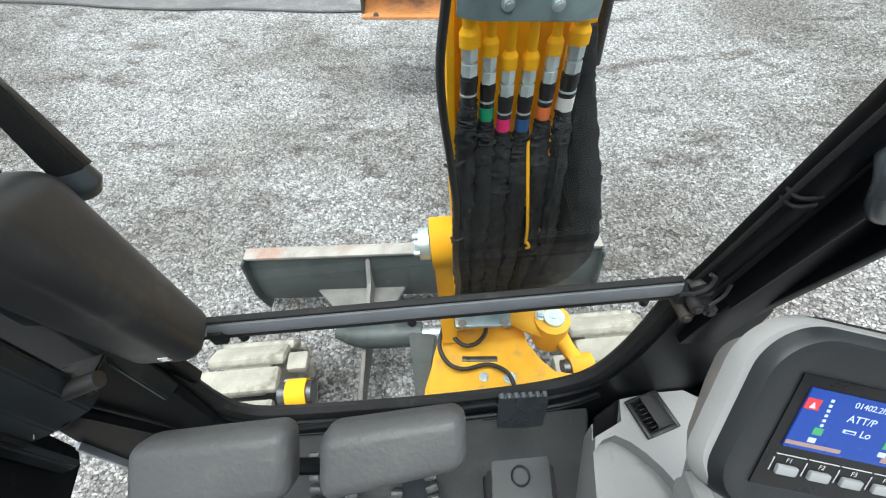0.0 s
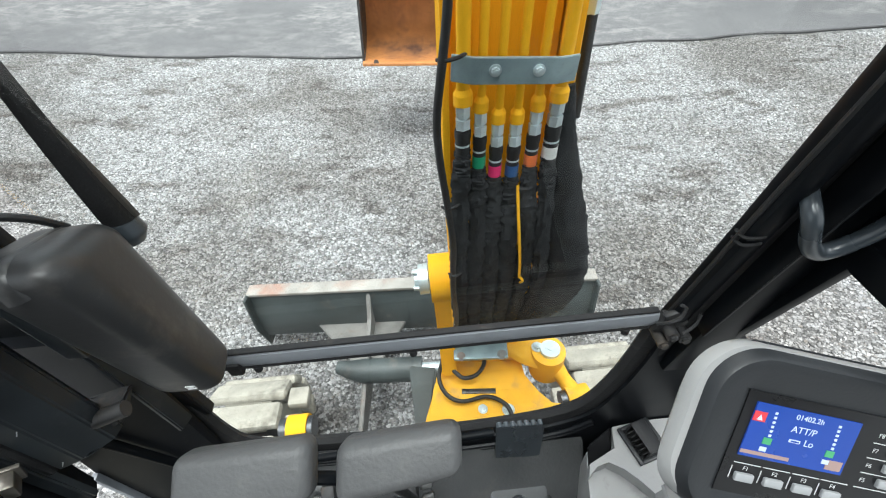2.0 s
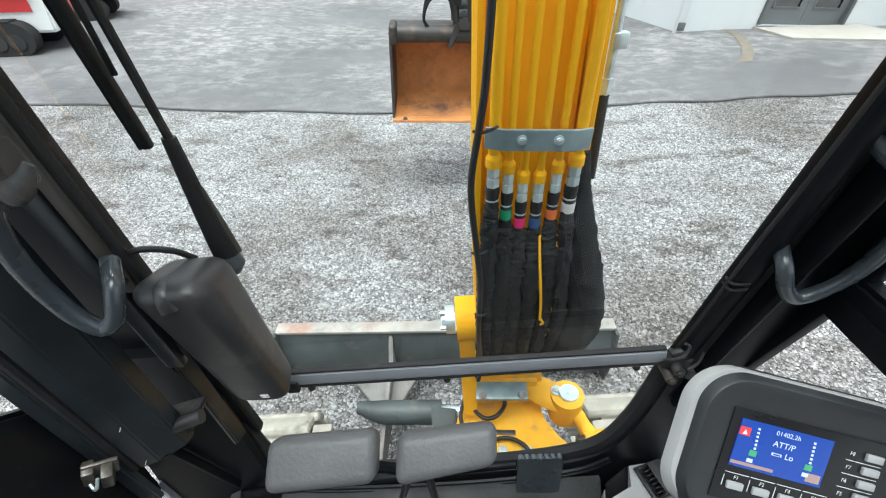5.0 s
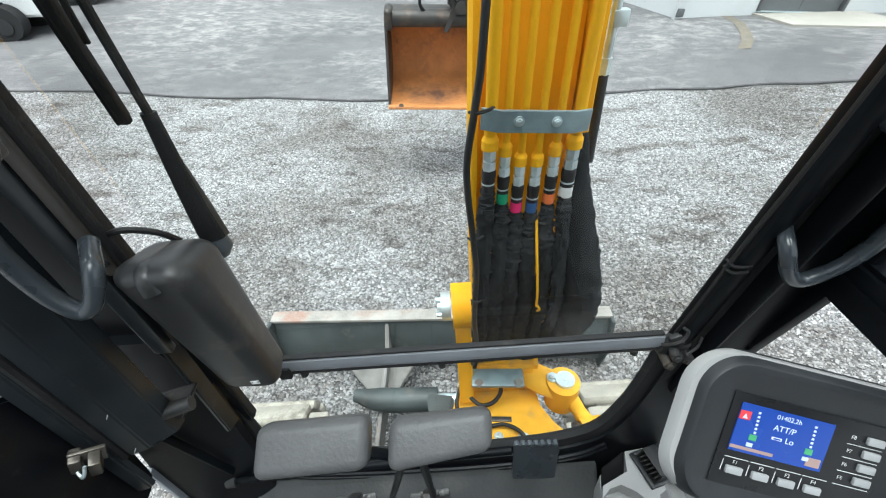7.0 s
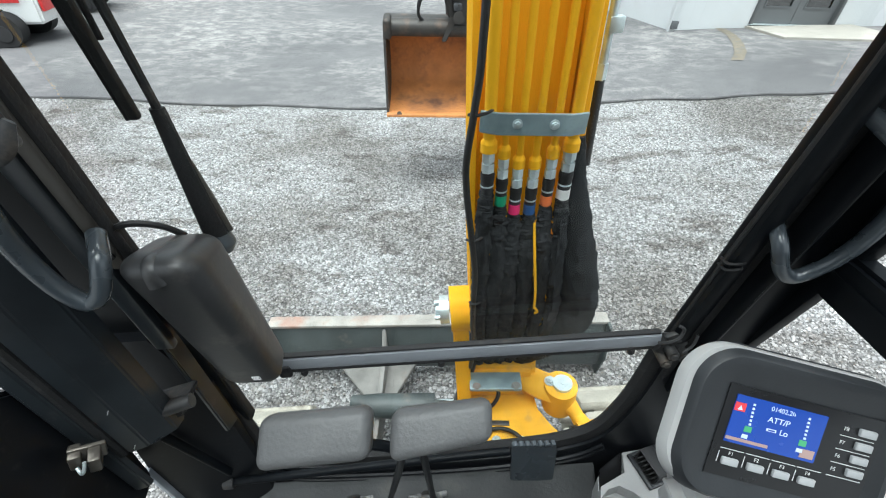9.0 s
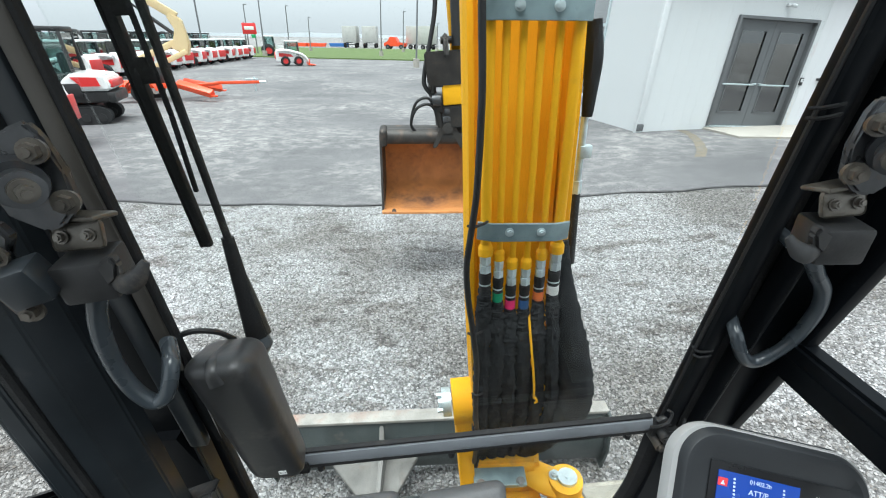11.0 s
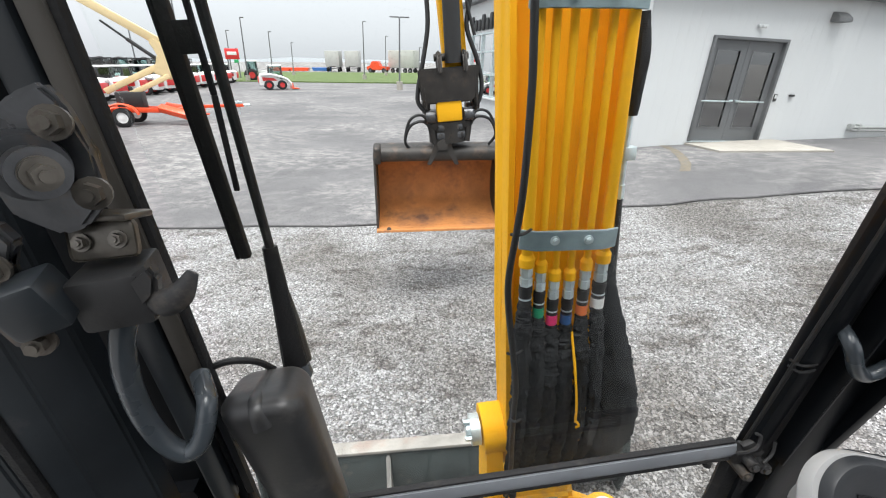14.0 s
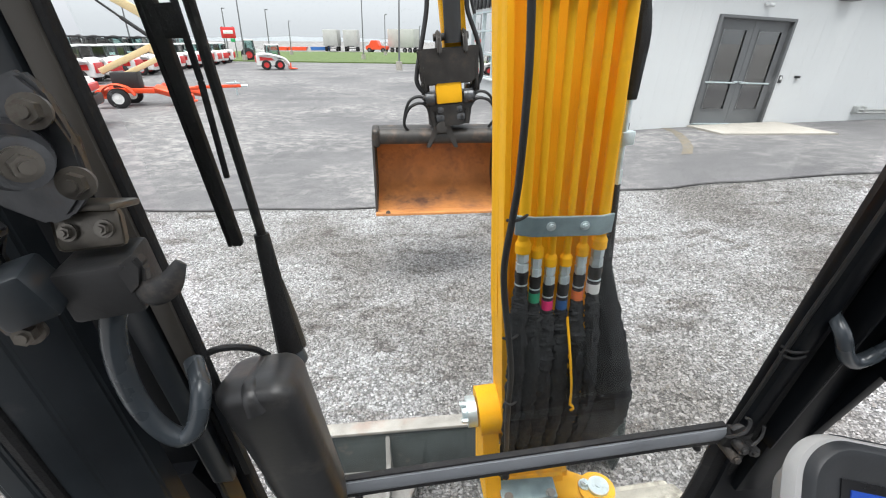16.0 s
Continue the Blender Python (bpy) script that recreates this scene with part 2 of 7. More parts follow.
def ground_mat(name, kind):
    m = bpy.data.materials.new(name)
    m.use_nodes = True
    n, l = m.node_tree.nodes, m.node_tree.links
    p = n["Principled BSDF"]
    p.inputs["Roughness"].default_value = 0.9
    co = n.new("ShaderNodeNewGeometry").outputs["Position"]

    def noise_at(scale, detail=6.0, rough=0.6, stretch=None, turn=0.0):
        t = n.new("ShaderNodeTexNoise")
        src = co
        if stretch:
            mp = n.new("ShaderNodeMapping")
            mp.inputs["Scale"].default_value, mp.inputs["Rotation"].default_value = stretch, (0, 0, turn)
            l.new(co, mp.inputs["Vector"])
            src = mp.outputs[0]
        t.inputs["Scale"].default_value, t.inputs["Detail"].default_value, t.inputs["Roughness"].default_value = scale, detail, rough
        l.new(src, t.inputs["Vector"])
        return t.outputs[0]

    def ramp(src, stops):
        r = n.new("ShaderNodeValToRGB")
        while len(r.color_ramp.elements) < len(stops):
            r.color_ramp.elements.new(0.5)
        for e, (at, c) in zip(r.color_ramp.elements, stops):
            e.position, e.color = at, (*c, 1) if len(c) == 3 else c
        l.new(src, r.inputs[0])
        return r.outputs[0]

    def mix(f, a, b, mode="MIX"):
        x = n.new("ShaderNodeMix")
        x.data_type, x.blend_type = "RGBA", mode
        if isinstance(f, float):
            x.inputs[0].default_value = f
        else:
            l.new(f, x.inputs[0])
        l.new(a, x.inputs[6])
        l.new(b, x.inputs[7])
        return x.outputs[2]

    bump = n.new("ShaderNodeBump")
    if kind == "gravel":
        v = n.new("ShaderNodeTexVoronoi")
        v.inputs["Scale"].default_value = 66
        l.new(co, v.inputs["Vector"])
        sep = n.new("ShaderNodeSeparateColor")
        l.new(v.outputs["Color"], sep.inputs[0])
        stone = ramp(sep.outputs[0], [(0.0, (0.15, 0.15, 0.152)), (0.4, (0.30, 0.30, 0.302)), (0.75, (0.39, 0.39, 0.39)), (1.0, (0.52, 0.52, 0.515))])
        # shade between the stones, multiplied into the colour
        gap = ramp(v.outputs["Distance"], [(0.25, (1, 1, 1)), (0.8, (0.46, 0.455, 0.45))])
        c = mix(1.0, stone, gap, "MULTIPLY")
        v2 = n.new("ShaderNodeTexVoronoi")
        v2.inputs["Scale"].default_value = 27
        l.new(co, v2.inputs["Vector"])
        sep2 = n.new("ShaderNodeSeparateColor")
        l.new(v2.outputs["Color"], sep2.inputs[0])
        c = mix(1.0, c, ramp(sep2.outputs[0], [(0.0, (0.68, 0.67, 0.66)), (0.6, (0.97, 0.97, 0.97)), (1.0, (1.3, 1.3, 1.3))]), "MULTIPLY")
        patch = ramp(noise_at(0.55, 5), [(0.40, (0.60, 0.575, 0.55)), (0.56, (1, 1, 1))])
        c = mix(1.0, c, patch, "MULTIPLY")
        c = mix(1.0, c, ramp(noise_at(1.5, 7, 0.7, (1.0, 2.4, 1.0), 0.6), [(0.37, (0.54, 0.51, 0.49)), (0.46, (1, 1, 1))]), "MULTIPLY")
        inv = n.new("ShaderNodeMath")
        inv.operation = "MULTIPLY"
        inv.inputs[1].default_value = -1.0
        l.new(v.outputs["Distance"], inv.inputs[0])
        l.new(inv.outputs[0], bump.inputs["Height"])
        bump.inputs["Strength"].default_value, bump.inputs["Distance"].default_value = 1.0, 0.02
    elif kind == "stone":
        isl = n.new("ShaderNodeNewGeometry").outputs["Random Per Island"]
        c = ramp(isl, [(0.0, (0.13, 0.13, 0.132)), (0.2, (0.25, 0.25, 0.254)), (0.3, (0.27, 0.25, 0.23)), (0.33, (0.32, 0.32, 0.326)), (0.62, (0.385, 0.385, 0.388)), (0.85, (0.45, 0.45, 0.455)), (1.0, (0.55, 0.55, 0.55))])
        patch = ramp(noise_at(0.55, 5), [(0.40, (0.60, 0.575, 0.55)), (0.56, (1, 1, 1))])
        c = mix(1.0, c, patch, "MULTIPLY")
        c = mix(1.0, c, ramp(noise_at(1.5, 7, 0.7, (1.0, 2.4, 1.0), 0.6), [(0.37, (0.54, 0.51, 0.49)), (0.46, (1, 1, 1))]), "MULTIPLY")
        l.new(noise_at(160, 3), bump.inputs["Height"])
        bump.inputs["Strength"].default_value, bump.inputs["Distance"].default_value = 0.4, 0.004
    elif kind == "asphalt":
        base = ramp(noise_at(0.2, 8, 0.65), [(0.35, (0.078, 0.076, 0.080)), (0.65, (0.136, 0.133, 0.136))])
        st = n.new("ShaderNodeMapping")
        st.inputs["Scale"].default_value, st.inputs["Rotation"].default_value = (1.0, 1.2, 1.0), (0, 0, 0.15)
        l.new(co, st.inputs["Vector"])
        t = n.new("ShaderNodeTexNoise")
        t.inputs["Scale"].default_value, t.inputs["Detail"].default_value, t.inputs["Roughness"].default_value = 3.4, 12, 0.8
        l.new(st.outputs[0], t.inputs["Vector"])
        fine = ramp(t.outputs[0], [(0.46, (0, 0, 0)), (0.60, (1, 1, 1))])
        region = ramp(noise_at(0.22, 5, 0.6), [(0.42, (0.05, 0.05, 0.05)), (0.60, (0.8, 0.8, 0.8))])
        f = mix(1.0, fine, region, "MULTIPLY")
        pale = n.new("ShaderNodeRGB")
        pale.outputs[0].default_value = (0.335, 0.323, 0.31, 1)
        c = mix(f, base, pale.outputs[0])
        grain = ramp(noise_at(70, 3), [(0.3, (0.75, 0.75, 0.75)), (0.7, (1.15, 1.15, 1.15))])
        c = mix(1.0, c, grain, "MULTIPLY")
        l.new(noise_at(90, 3), bump.inputs["Height"])
        bump.inputs["Strength"].default_value, bump.inputs["Distance"].default_value = 0.5, 0.006
        p.inputs["Roughness"].default_value = 0.75
    else:
        c = ramp(noise_at(0.8, 8, 0.7), [(0.3, (0.05, 0.085, 0.022)), (0.7, (0.11, 0.15, 0.045))])
        l.new(noise_at(20, 4), bump.inputs["Height"])
        bump.inputs["Distance"].default_value = 0.05
    l.new(c, p.inputs["Base Color"])
    l.new(bump.outputs[0], p.inputs["Normal"])
    return m


GRAVEL, STONE, ASPHALT, GRASS = (ground_mat(a, b) for a, b in (("gravel_bed", "gravel"), ("gravel_stone", "stone"), ("worn_asphalt", "asphalt"), ("short_grass", "grass")))


# ---- shapes ----
def bm_new():
    return bmesh.new()


def put(name, bm, material, parent=None, label="", m=None, smooth=True):
    me = bpy.data.meshes.new(name)
    bmesh.ops.recalc_face_normals(bm, faces=bm.faces)
    bm.to_mesh(me)
    bm.free()
    me.materials.append(material)
    if smooth:
        me.shade_smooth()
        me.set_sharp_from_angle(angle=radians(38))
    ob = new(name, me)
    if parent:
        ob.parent = parent
    if m is not None:
        ob.matrix_local = m
    if label:
        tagged(ob, label=label)
    return ob


part = put


def empty(name, m, label, category, group="", kind=""):
    ob = new(name)
    ob.empty_display_size = 0.1
    ob.matrix_world = m
    return tagged(ob, label, category, group, kind)


def box(bm, c, s, rot=(0, 0, 0), bevel=0.0, seg=2, m=None):
    mm = (m or Matrix()) @ pose(*c, *rot) @ Matrix.Diagonal((*s, 1))
    r = bmesh.ops.create_cube(bm, size=1.0, matrix=mm)
    if bevel:
        es = list({e for v in r["verts"] for e in v.link_edges})
        bmesh.ops.bevel(bm, geom=es, offset=bevel, segments=seg, affect="EDGES", profile=0.5)
    return bm


def cyl(bm, a, b, r, n=16, r2=None):
    a, b = Vector(a), Vector(b)
    d = b - a
    mm = Matrix.Translation((a + b) / 2) @ d.to_track_quat("Z", "Y").to_matrix().to_4x4()
    bmesh.ops.create_cone(bm, cap_ends=True, segments=n, radius1=r, radius2=r if r2 is None else r2, depth=d.length, matrix=mm)
    return bm


def smooth_path(pts, k=6):
    p = [Vector(q) for q in pts]
    p = [2 * p[0] - p[1]] + p + [2 * p[-1] - p[-2]]
    out = []
    for i in range(1, len(p) - 2):
        for j in range(k):
            t = j / k
            a, b, c, d = p[i - 1], p[i], p[i + 1], p[i + 2]
            out.append(0.5 * (2 * b + (c - a) * t + (2 * a - 5 * b + 4 * c - d) * t * t + (3 * b - a - 3 * c + d) * t ** 3))
    out.append(p[-2])
    return out


def sweep(bm, pts, r, n=10, k=6, flat=1.0, wob=0.0, seed=0, up=(0, 0, 1)):
    """A tube along a smoothed line; r is one radius or one for each given point."""
    path = smooth_path(pts, k) if k > 1 else [Vector(q) for q in pts]
    radii = [r] * len(path) if not isinstance(r, (list, tuple)) else [float(np.interp(i / (len(path) - 1) * (len(r) - 1), range(len(r)), r)) for i in range(len(path))]
    rings, side = [], None
    rnd = random.Random(seed)
    for i, q in enumerate(path):
        d = (path[min(i + 1, len(path) - 1)] - path[max(i - 1, 0)]).normalized()
        if side is None:
            side = d.cross(Vector(up))
            if side.length < 1e-3:
                side = d.cross(Vector((1, 0, 0)))
        side = (side - d * side.dot(d)).normalized()
        oth = d.cross(side)
        ring = []
        for j in range(n):
            a = 2 * math.pi * j / n
            rr = radii[i] * (1 + wob * (noise.noise((3 * math.cos(a) + seed * 7, 3 * math.sin(a), i * 0.22)) + 0.8 * noise.noise((1.2 * math.cos(a) + seed * 5, 1.2 * math.sin(a), i * 0.8)) - 0.5 * max(0, noise.noise((seed * 3, i * 0.33 + math.sin(a) * 0.5, 2)) - 0.15) * 3))
            ring.append(bm.verts.new(q + side * math.cos(a) * rr + oth * math.sin(a) * rr * flat))
        rings.append(ring)
    for a, b in zip(rings, rings[1:]):
        for j in range(n):
            bm.faces.new((a[j], a[(j + 1) % n], b[(j + 1) % n], b[j]))
    bm.faces.new(rings[0])
    bm.faces.new(rings[-1])
    return bm


def pad_box(bm, corners, y0, y1, r, seg=5):
    """A softly rounded block: corners (x, z) bottom-left, bottom-right, top-right, top-left, from y0 to y1."""
    bl, br, tr, tl = (Vector((p[0], 0, p[1])) for p in corners)
    w, h = ((br - bl).length + (tr - tl).length) / 2, ((tl - bl).length + (tr - br).length) / 2
    t = bm_new()
    box(t, (0, 0, 0), (w, y1 - y0, h), bevel=r, seg=seg)
    for v in t.verts:
        u, k = v.co.x / w + 0.5, v.co.z / h + 0.5
        p = bl.lerp(br, u).lerp(tl.lerp(tr, u), k)
        v.co = Vector((p.x, (y0 + y1) / 2 + v.co.y, p.z))
    me = bpy.data.meshes.new("block")
    t.to_mesh(me)
    t.free()
    bm.from_mesh(me)
    bpy.data.meshes.remove(me)
    return bm


def block8(bm, corners, r, seg=5):
    """A rounded block between eight corners: x fastest, then y, then z."""
    c = [Vector(p) for p in corners]
    w, d, h = (c[1] - c[0]).length, (c[2] - c[0]).length, (c[4] - c[0]).length
    t = bm_new()
    box(t, (0, 0, 0), (w, d, h), bevel=r, seg=seg)
    for v in t.verts:
        i, j, k = v.co.x / w + 0.5, v.co.y / d + 0.5, v.co.z / h + 0.5
        lo = c[0].lerp(c[1], i).lerp(c[2].lerp(c[3], i), j)
        hi = c[4].lerp(c[5], i).lerp(c[6].lerp(c[7], i), j)
        v.co = lo.lerp(hi, k)
    me = bpy.data.meshes.new("block")
    t.to_mesh(me)
    t.free()
    bm.from_mesh(me)
    bpy.data.meshes.remove(me)
    return bm


def prism(bm, poly, vec, bevel=0.0, m=None):
    vec, m = Vector(vec), m or Matrix()
    lo = [bm.verts.new(m @ Vector(p)) for p in poly]
    hi = [bm.verts.new(m @ (Vector(p) + vec)) for p in poly]
    fs = [bm.faces.new(lo), bm.faces.new(hi[::-1])]
    for i in range(len(poly)):
        j = (i + 1) % len(poly)
        fs.append(bm.faces.new((lo[i], hi[i], hi[j], lo[j])))
    if bevel:
        es = list({e for f in fs for e in f.edges})
        bmesh.ops.bevel(bm, geom=es, offset=bevel, segments=2, affect="EDGES")
    return bm


def channel(bm, a, b, w, d, bevel=0.003, face=(0, -1, 0)):
    """A rectangular bar from a to b: w across, d deep along face."""
    a, b, f = Vector(a), Vector(b), Vector(face)
    z = (b - a).normalized()
    x = z.cross(f).normalized()
    y = z.cross(x)
    mm = Matrix((x, y, z)).transposed().to_4x4()
    mm.translation = (a + b) / 2
    return box(bm, (0, 0, 0), (w, d, (b - a).length), bevel=bevel, m=mm)


def bolt(bm, c, axis, r=0.008, h=0.006, washer=True):
    c, axis = Vector(c), Vector(axis).normalized()
    if washer:
        cyl(bm, c, c + axis * h * 0.3, r * 1.45, 16)
    cyl(bm, c + axis * h * 0.3, c + axis * h * 1.2, r, 6)
    cyl(bm, c + axis * h * 1.2, c + axis * h * 1.5, r * 0.55, 10)
    return bm


def lettering(name, text, size, m, material, parent, label="", align="LEFT"):
    cu = bpy.data.curves.new(name, "FONT")
    cu.body, cu.size, cu.extrude, cu.align_x = text, size, size * 0.01, align
    tmp = bpy.data.objects.new(name, cu)
    scene.collection.objects.link(tmp)
    me = bpy.data.meshes.new_from_object(tmp.evaluated_get(bpy.context.evaluated_depsgraph_get()))
    bpy.data.objects.remove(tmp)
    me.materials.clear()
    me.materials.append(material)
    ob = new(name, me)
    ob.parent = parent
    ob.matrix_local = m
    if label:
        tagged(ob, label=label)
    return ob


def rise(x, y):
    """Height of the lot: level, with a steady rise towards the building."""
    a, b = -0.14, 0.64
    z = 0.087 * (x - 0.6)
    k, g = min(1, max(0, (y - 7.2) / 2.8)), min(1, max(0, (x - 2.0) / 2.5))
    k, g = k * k * (3 - 2 * k), g * g * (3 - 2 * g)
    b, z = b - 0.19 * k, z + 0.09 * k * g
    z = a + math.log1p(math.exp((z - a) * 14)) / 14 if z < a + 1 else z
    return b - math.log1p(math.exp((b - z) * 14)) / 14 if z > b - 1 else z


def sheet(name, xs, ys, material, lift=0.0, thick=0.0, edge=None, label="", category=""):
    bm = bm_new()
    rows = []
    for j, y in enumerate(ys):
        row = []
        for x in xs:
            yy = y + (edge(x) if edge and j == 0 else 0)
            row.append(bm.verts.new((x, yy, rise(x, yy) + lift)))
        rows.append(row)
    for a, b in zip(rows, rows[1:]):
        for i in range(len(xs) - 1):
            bm.faces.new((a[i], a[i + 1], b[i + 1], b[i]))
    if thick:
        low = [bm.verts.new(v.co - Vector((0, 0.02, thick))) for v in rows[0]]
        for i in range(len(xs) - 1):
            bm.faces.new((low[i], low[i + 1], rows[0][i + 1], rows[0][i]))
    ob = put(name, bm, material)
    return tagged(ob, label, category, kind="structure")


# ---- ground ----
FINE = [i * 0.5 for i in range(-20, 33)]
WIDE = [-3000, -600, -200, -120, -80, -60, -45, -32, -24, -18, -14, -12] + FINE + [18, 22, 28, 36, 50, 80, 140, 300, 3000]
DEEP = [-3000, -300, -60, -20, -8] + [i * 0.5 for i in range(-8, 31)] + [18, 24, 32, 45, 60, 90, 140, 250, 600, 3000]
ground = sheet("ground", WIDE, DEEP, GRAVEL, label="grey crushed stone gravel yard with darker worn patches", category="ground")
LOTX = [-70, -50, -36, -26, -20, -16, -13] + [i * 0.4 for i in range(-28, 41)] + [18, 24, 40]
lot_edge = lambda x: 0.10 * noise.noise((x * 0.7, 3, 0)) + 0.05 * noise.noise((x * 2.6, 8, 0)) - 0.015 * max(0, -x - 4) ** 1.5
road = sheet("pavement", LOTX, [6.98, 7.3, 7.8, 8.6, 9.6, 10.6, 11.6, 13, 16, 20, 28, 40, 57], ASPHALT, 0.035, 0.05, lot_edge, "worn grey asphalt yard with pale tyre marks", "asphalt")
bm = bm_new()
sweep(bm, [(x, 6.97 + lot_edge(x), rise(x, 7) + 0.016) for x in LOTX if -14 < x < 17], 0.008, 6, 3, 0.8, 0.6, 3)
tagged(put("pavement_edge", bm, mat("tar_edge", (0.035, 0.034, 0.034), 0.8, var=0.3)), "dark ragged tar edge of the asphalt", "asphalt", kind="structure")
bm = bm_new()
line = [(5.82, 11.03), (5.78, 10.4), (5.58, 9.7), (5.30, 9.0), (5.02, 8.5)]
for i, (a, b) in enumerate(zip(line, line[1:])):
    q = [(a[0] - 0.10, a[1]), (a[0] + 0.10, a[1]), (b[0] + 0.10, b[1]), (b[0] - 0.10, b[1])]
    bm.faces.new([bm.verts.new((x, y, rise(x, y) + 0.041)) for x, y in q])
tagged(put("painted_line", bm, mat("faded_yellow_line", (0.145, 0.124, 0.092), 0.85, var=0.2, scale=6, dirt=(0.12, 0.115, 0.11), dirt_amount=0.6, dirt_scale=9)), "faded yellow-brown line on the asphalt", "line", kind="structure")
verge = sheet("grass_verge", [-300, -90, -60, -40, -24, -15, -8, -2, 4, 12, 40, 200], [57, 60, 66, 75, 88, 105], GRASS, 0.16, 0.16, lambda x: -0.13 * (x + 24), "strip of short green grass behind the lot", "grass")


def gravel_stones():
    rng = np.random.default_rng(4)
    base = np.array([(1, 0, 0), (-1, 0, 0), (0, 1, 0), (0, -1, 0), (0, 0, 1), (0.6, 0.6, -0.5), (-0.6, 0.5, 0.45), (0.1, -0.6, -0.5)], float)
    tri = [(0, 2, 4), (2, 6, 4), (6, 1, 4), (1, 3, 4), (3, 0, 4), (0, 5, 2), (2, 5, 6), (6, 5, 1), (1, 7, 3), (3, 7, 0), (0, 7, 5), (5, 7, 1)]
    n = 165000
    u = rng.random(n)
    y = 1.15 + 5.85 * u ** 0.8
    x = (rng.random(n) - 0.5) * (5.0 + 1.75 * (y - 1.0)) + 0.75
    keep = y < 6.9
    x, y = x[keep], y[keep]
    n = len(x)
    z = np.array([rise(a, 0) for a in np.round(x, 2)])
    s = 0.0046 + 0.0086 * rng.random(n) ** 1.8
    q = rng.random((n, 8, 3)) * 0.5 + 0.75
    sc = np.stack([s * (0.8 + 0.5 * rng.random(n)), s * (0.8 + 0.5 * rng.random(n)), s * 0.75], 1)
    p = base[None] * q * sc[:, None, :]
    a = rng.random(n) * 6.283
    c, si = np.cos(a)[:, None], np.sin(a)[:, None]
    p = np.stack([p[:, :, 0] * c - p[:, :, 1] * si, p[:, :, 0] * si + p[:, :, 1] * c, p[:, :, 2]], 2)
    t = (rng.random(n) - 0.5) * 0.9
    ct, st = np.cos(t)[:, None], np.sin(t)[:, None]
    p = np.stack([p[:, :, 0], p[:, :, 1] * ct - p[:, :, 2] * st, p[:, :, 1] * st + p[:, :, 2] * ct], 2)
    p += np.stack([x, y, z + s * 0.35], 1)[:, None, :]
    f = (np.array(tri)[None] + 8 * np.arange(n)[:, None, None]).reshape(-1, 3)
    me = bpy.data.meshes.new("gravel_stones")
    me.from_pydata(p.reshape(-1, 3).tolist(), [], f.tolist())
    me.materials.append(STONE)
    return tagged(new("gravel_stones", me), "loose angular grey and white crushed stones on the yard", "gravel", kind="stuff")


gravel_stones()

# ---- the excavator: its own frame, x across the cab, y ahead, z up, from the middle of the window bar ----
K = pose(0.70, 1.28, 1.69, 0, -4.6, 6.1)
ex = empty("excavator", K, "yellow compact excavator with black cab frame standing on gravel", "excavator")


def lean(z):
    return 0.03 - 0.13 * z


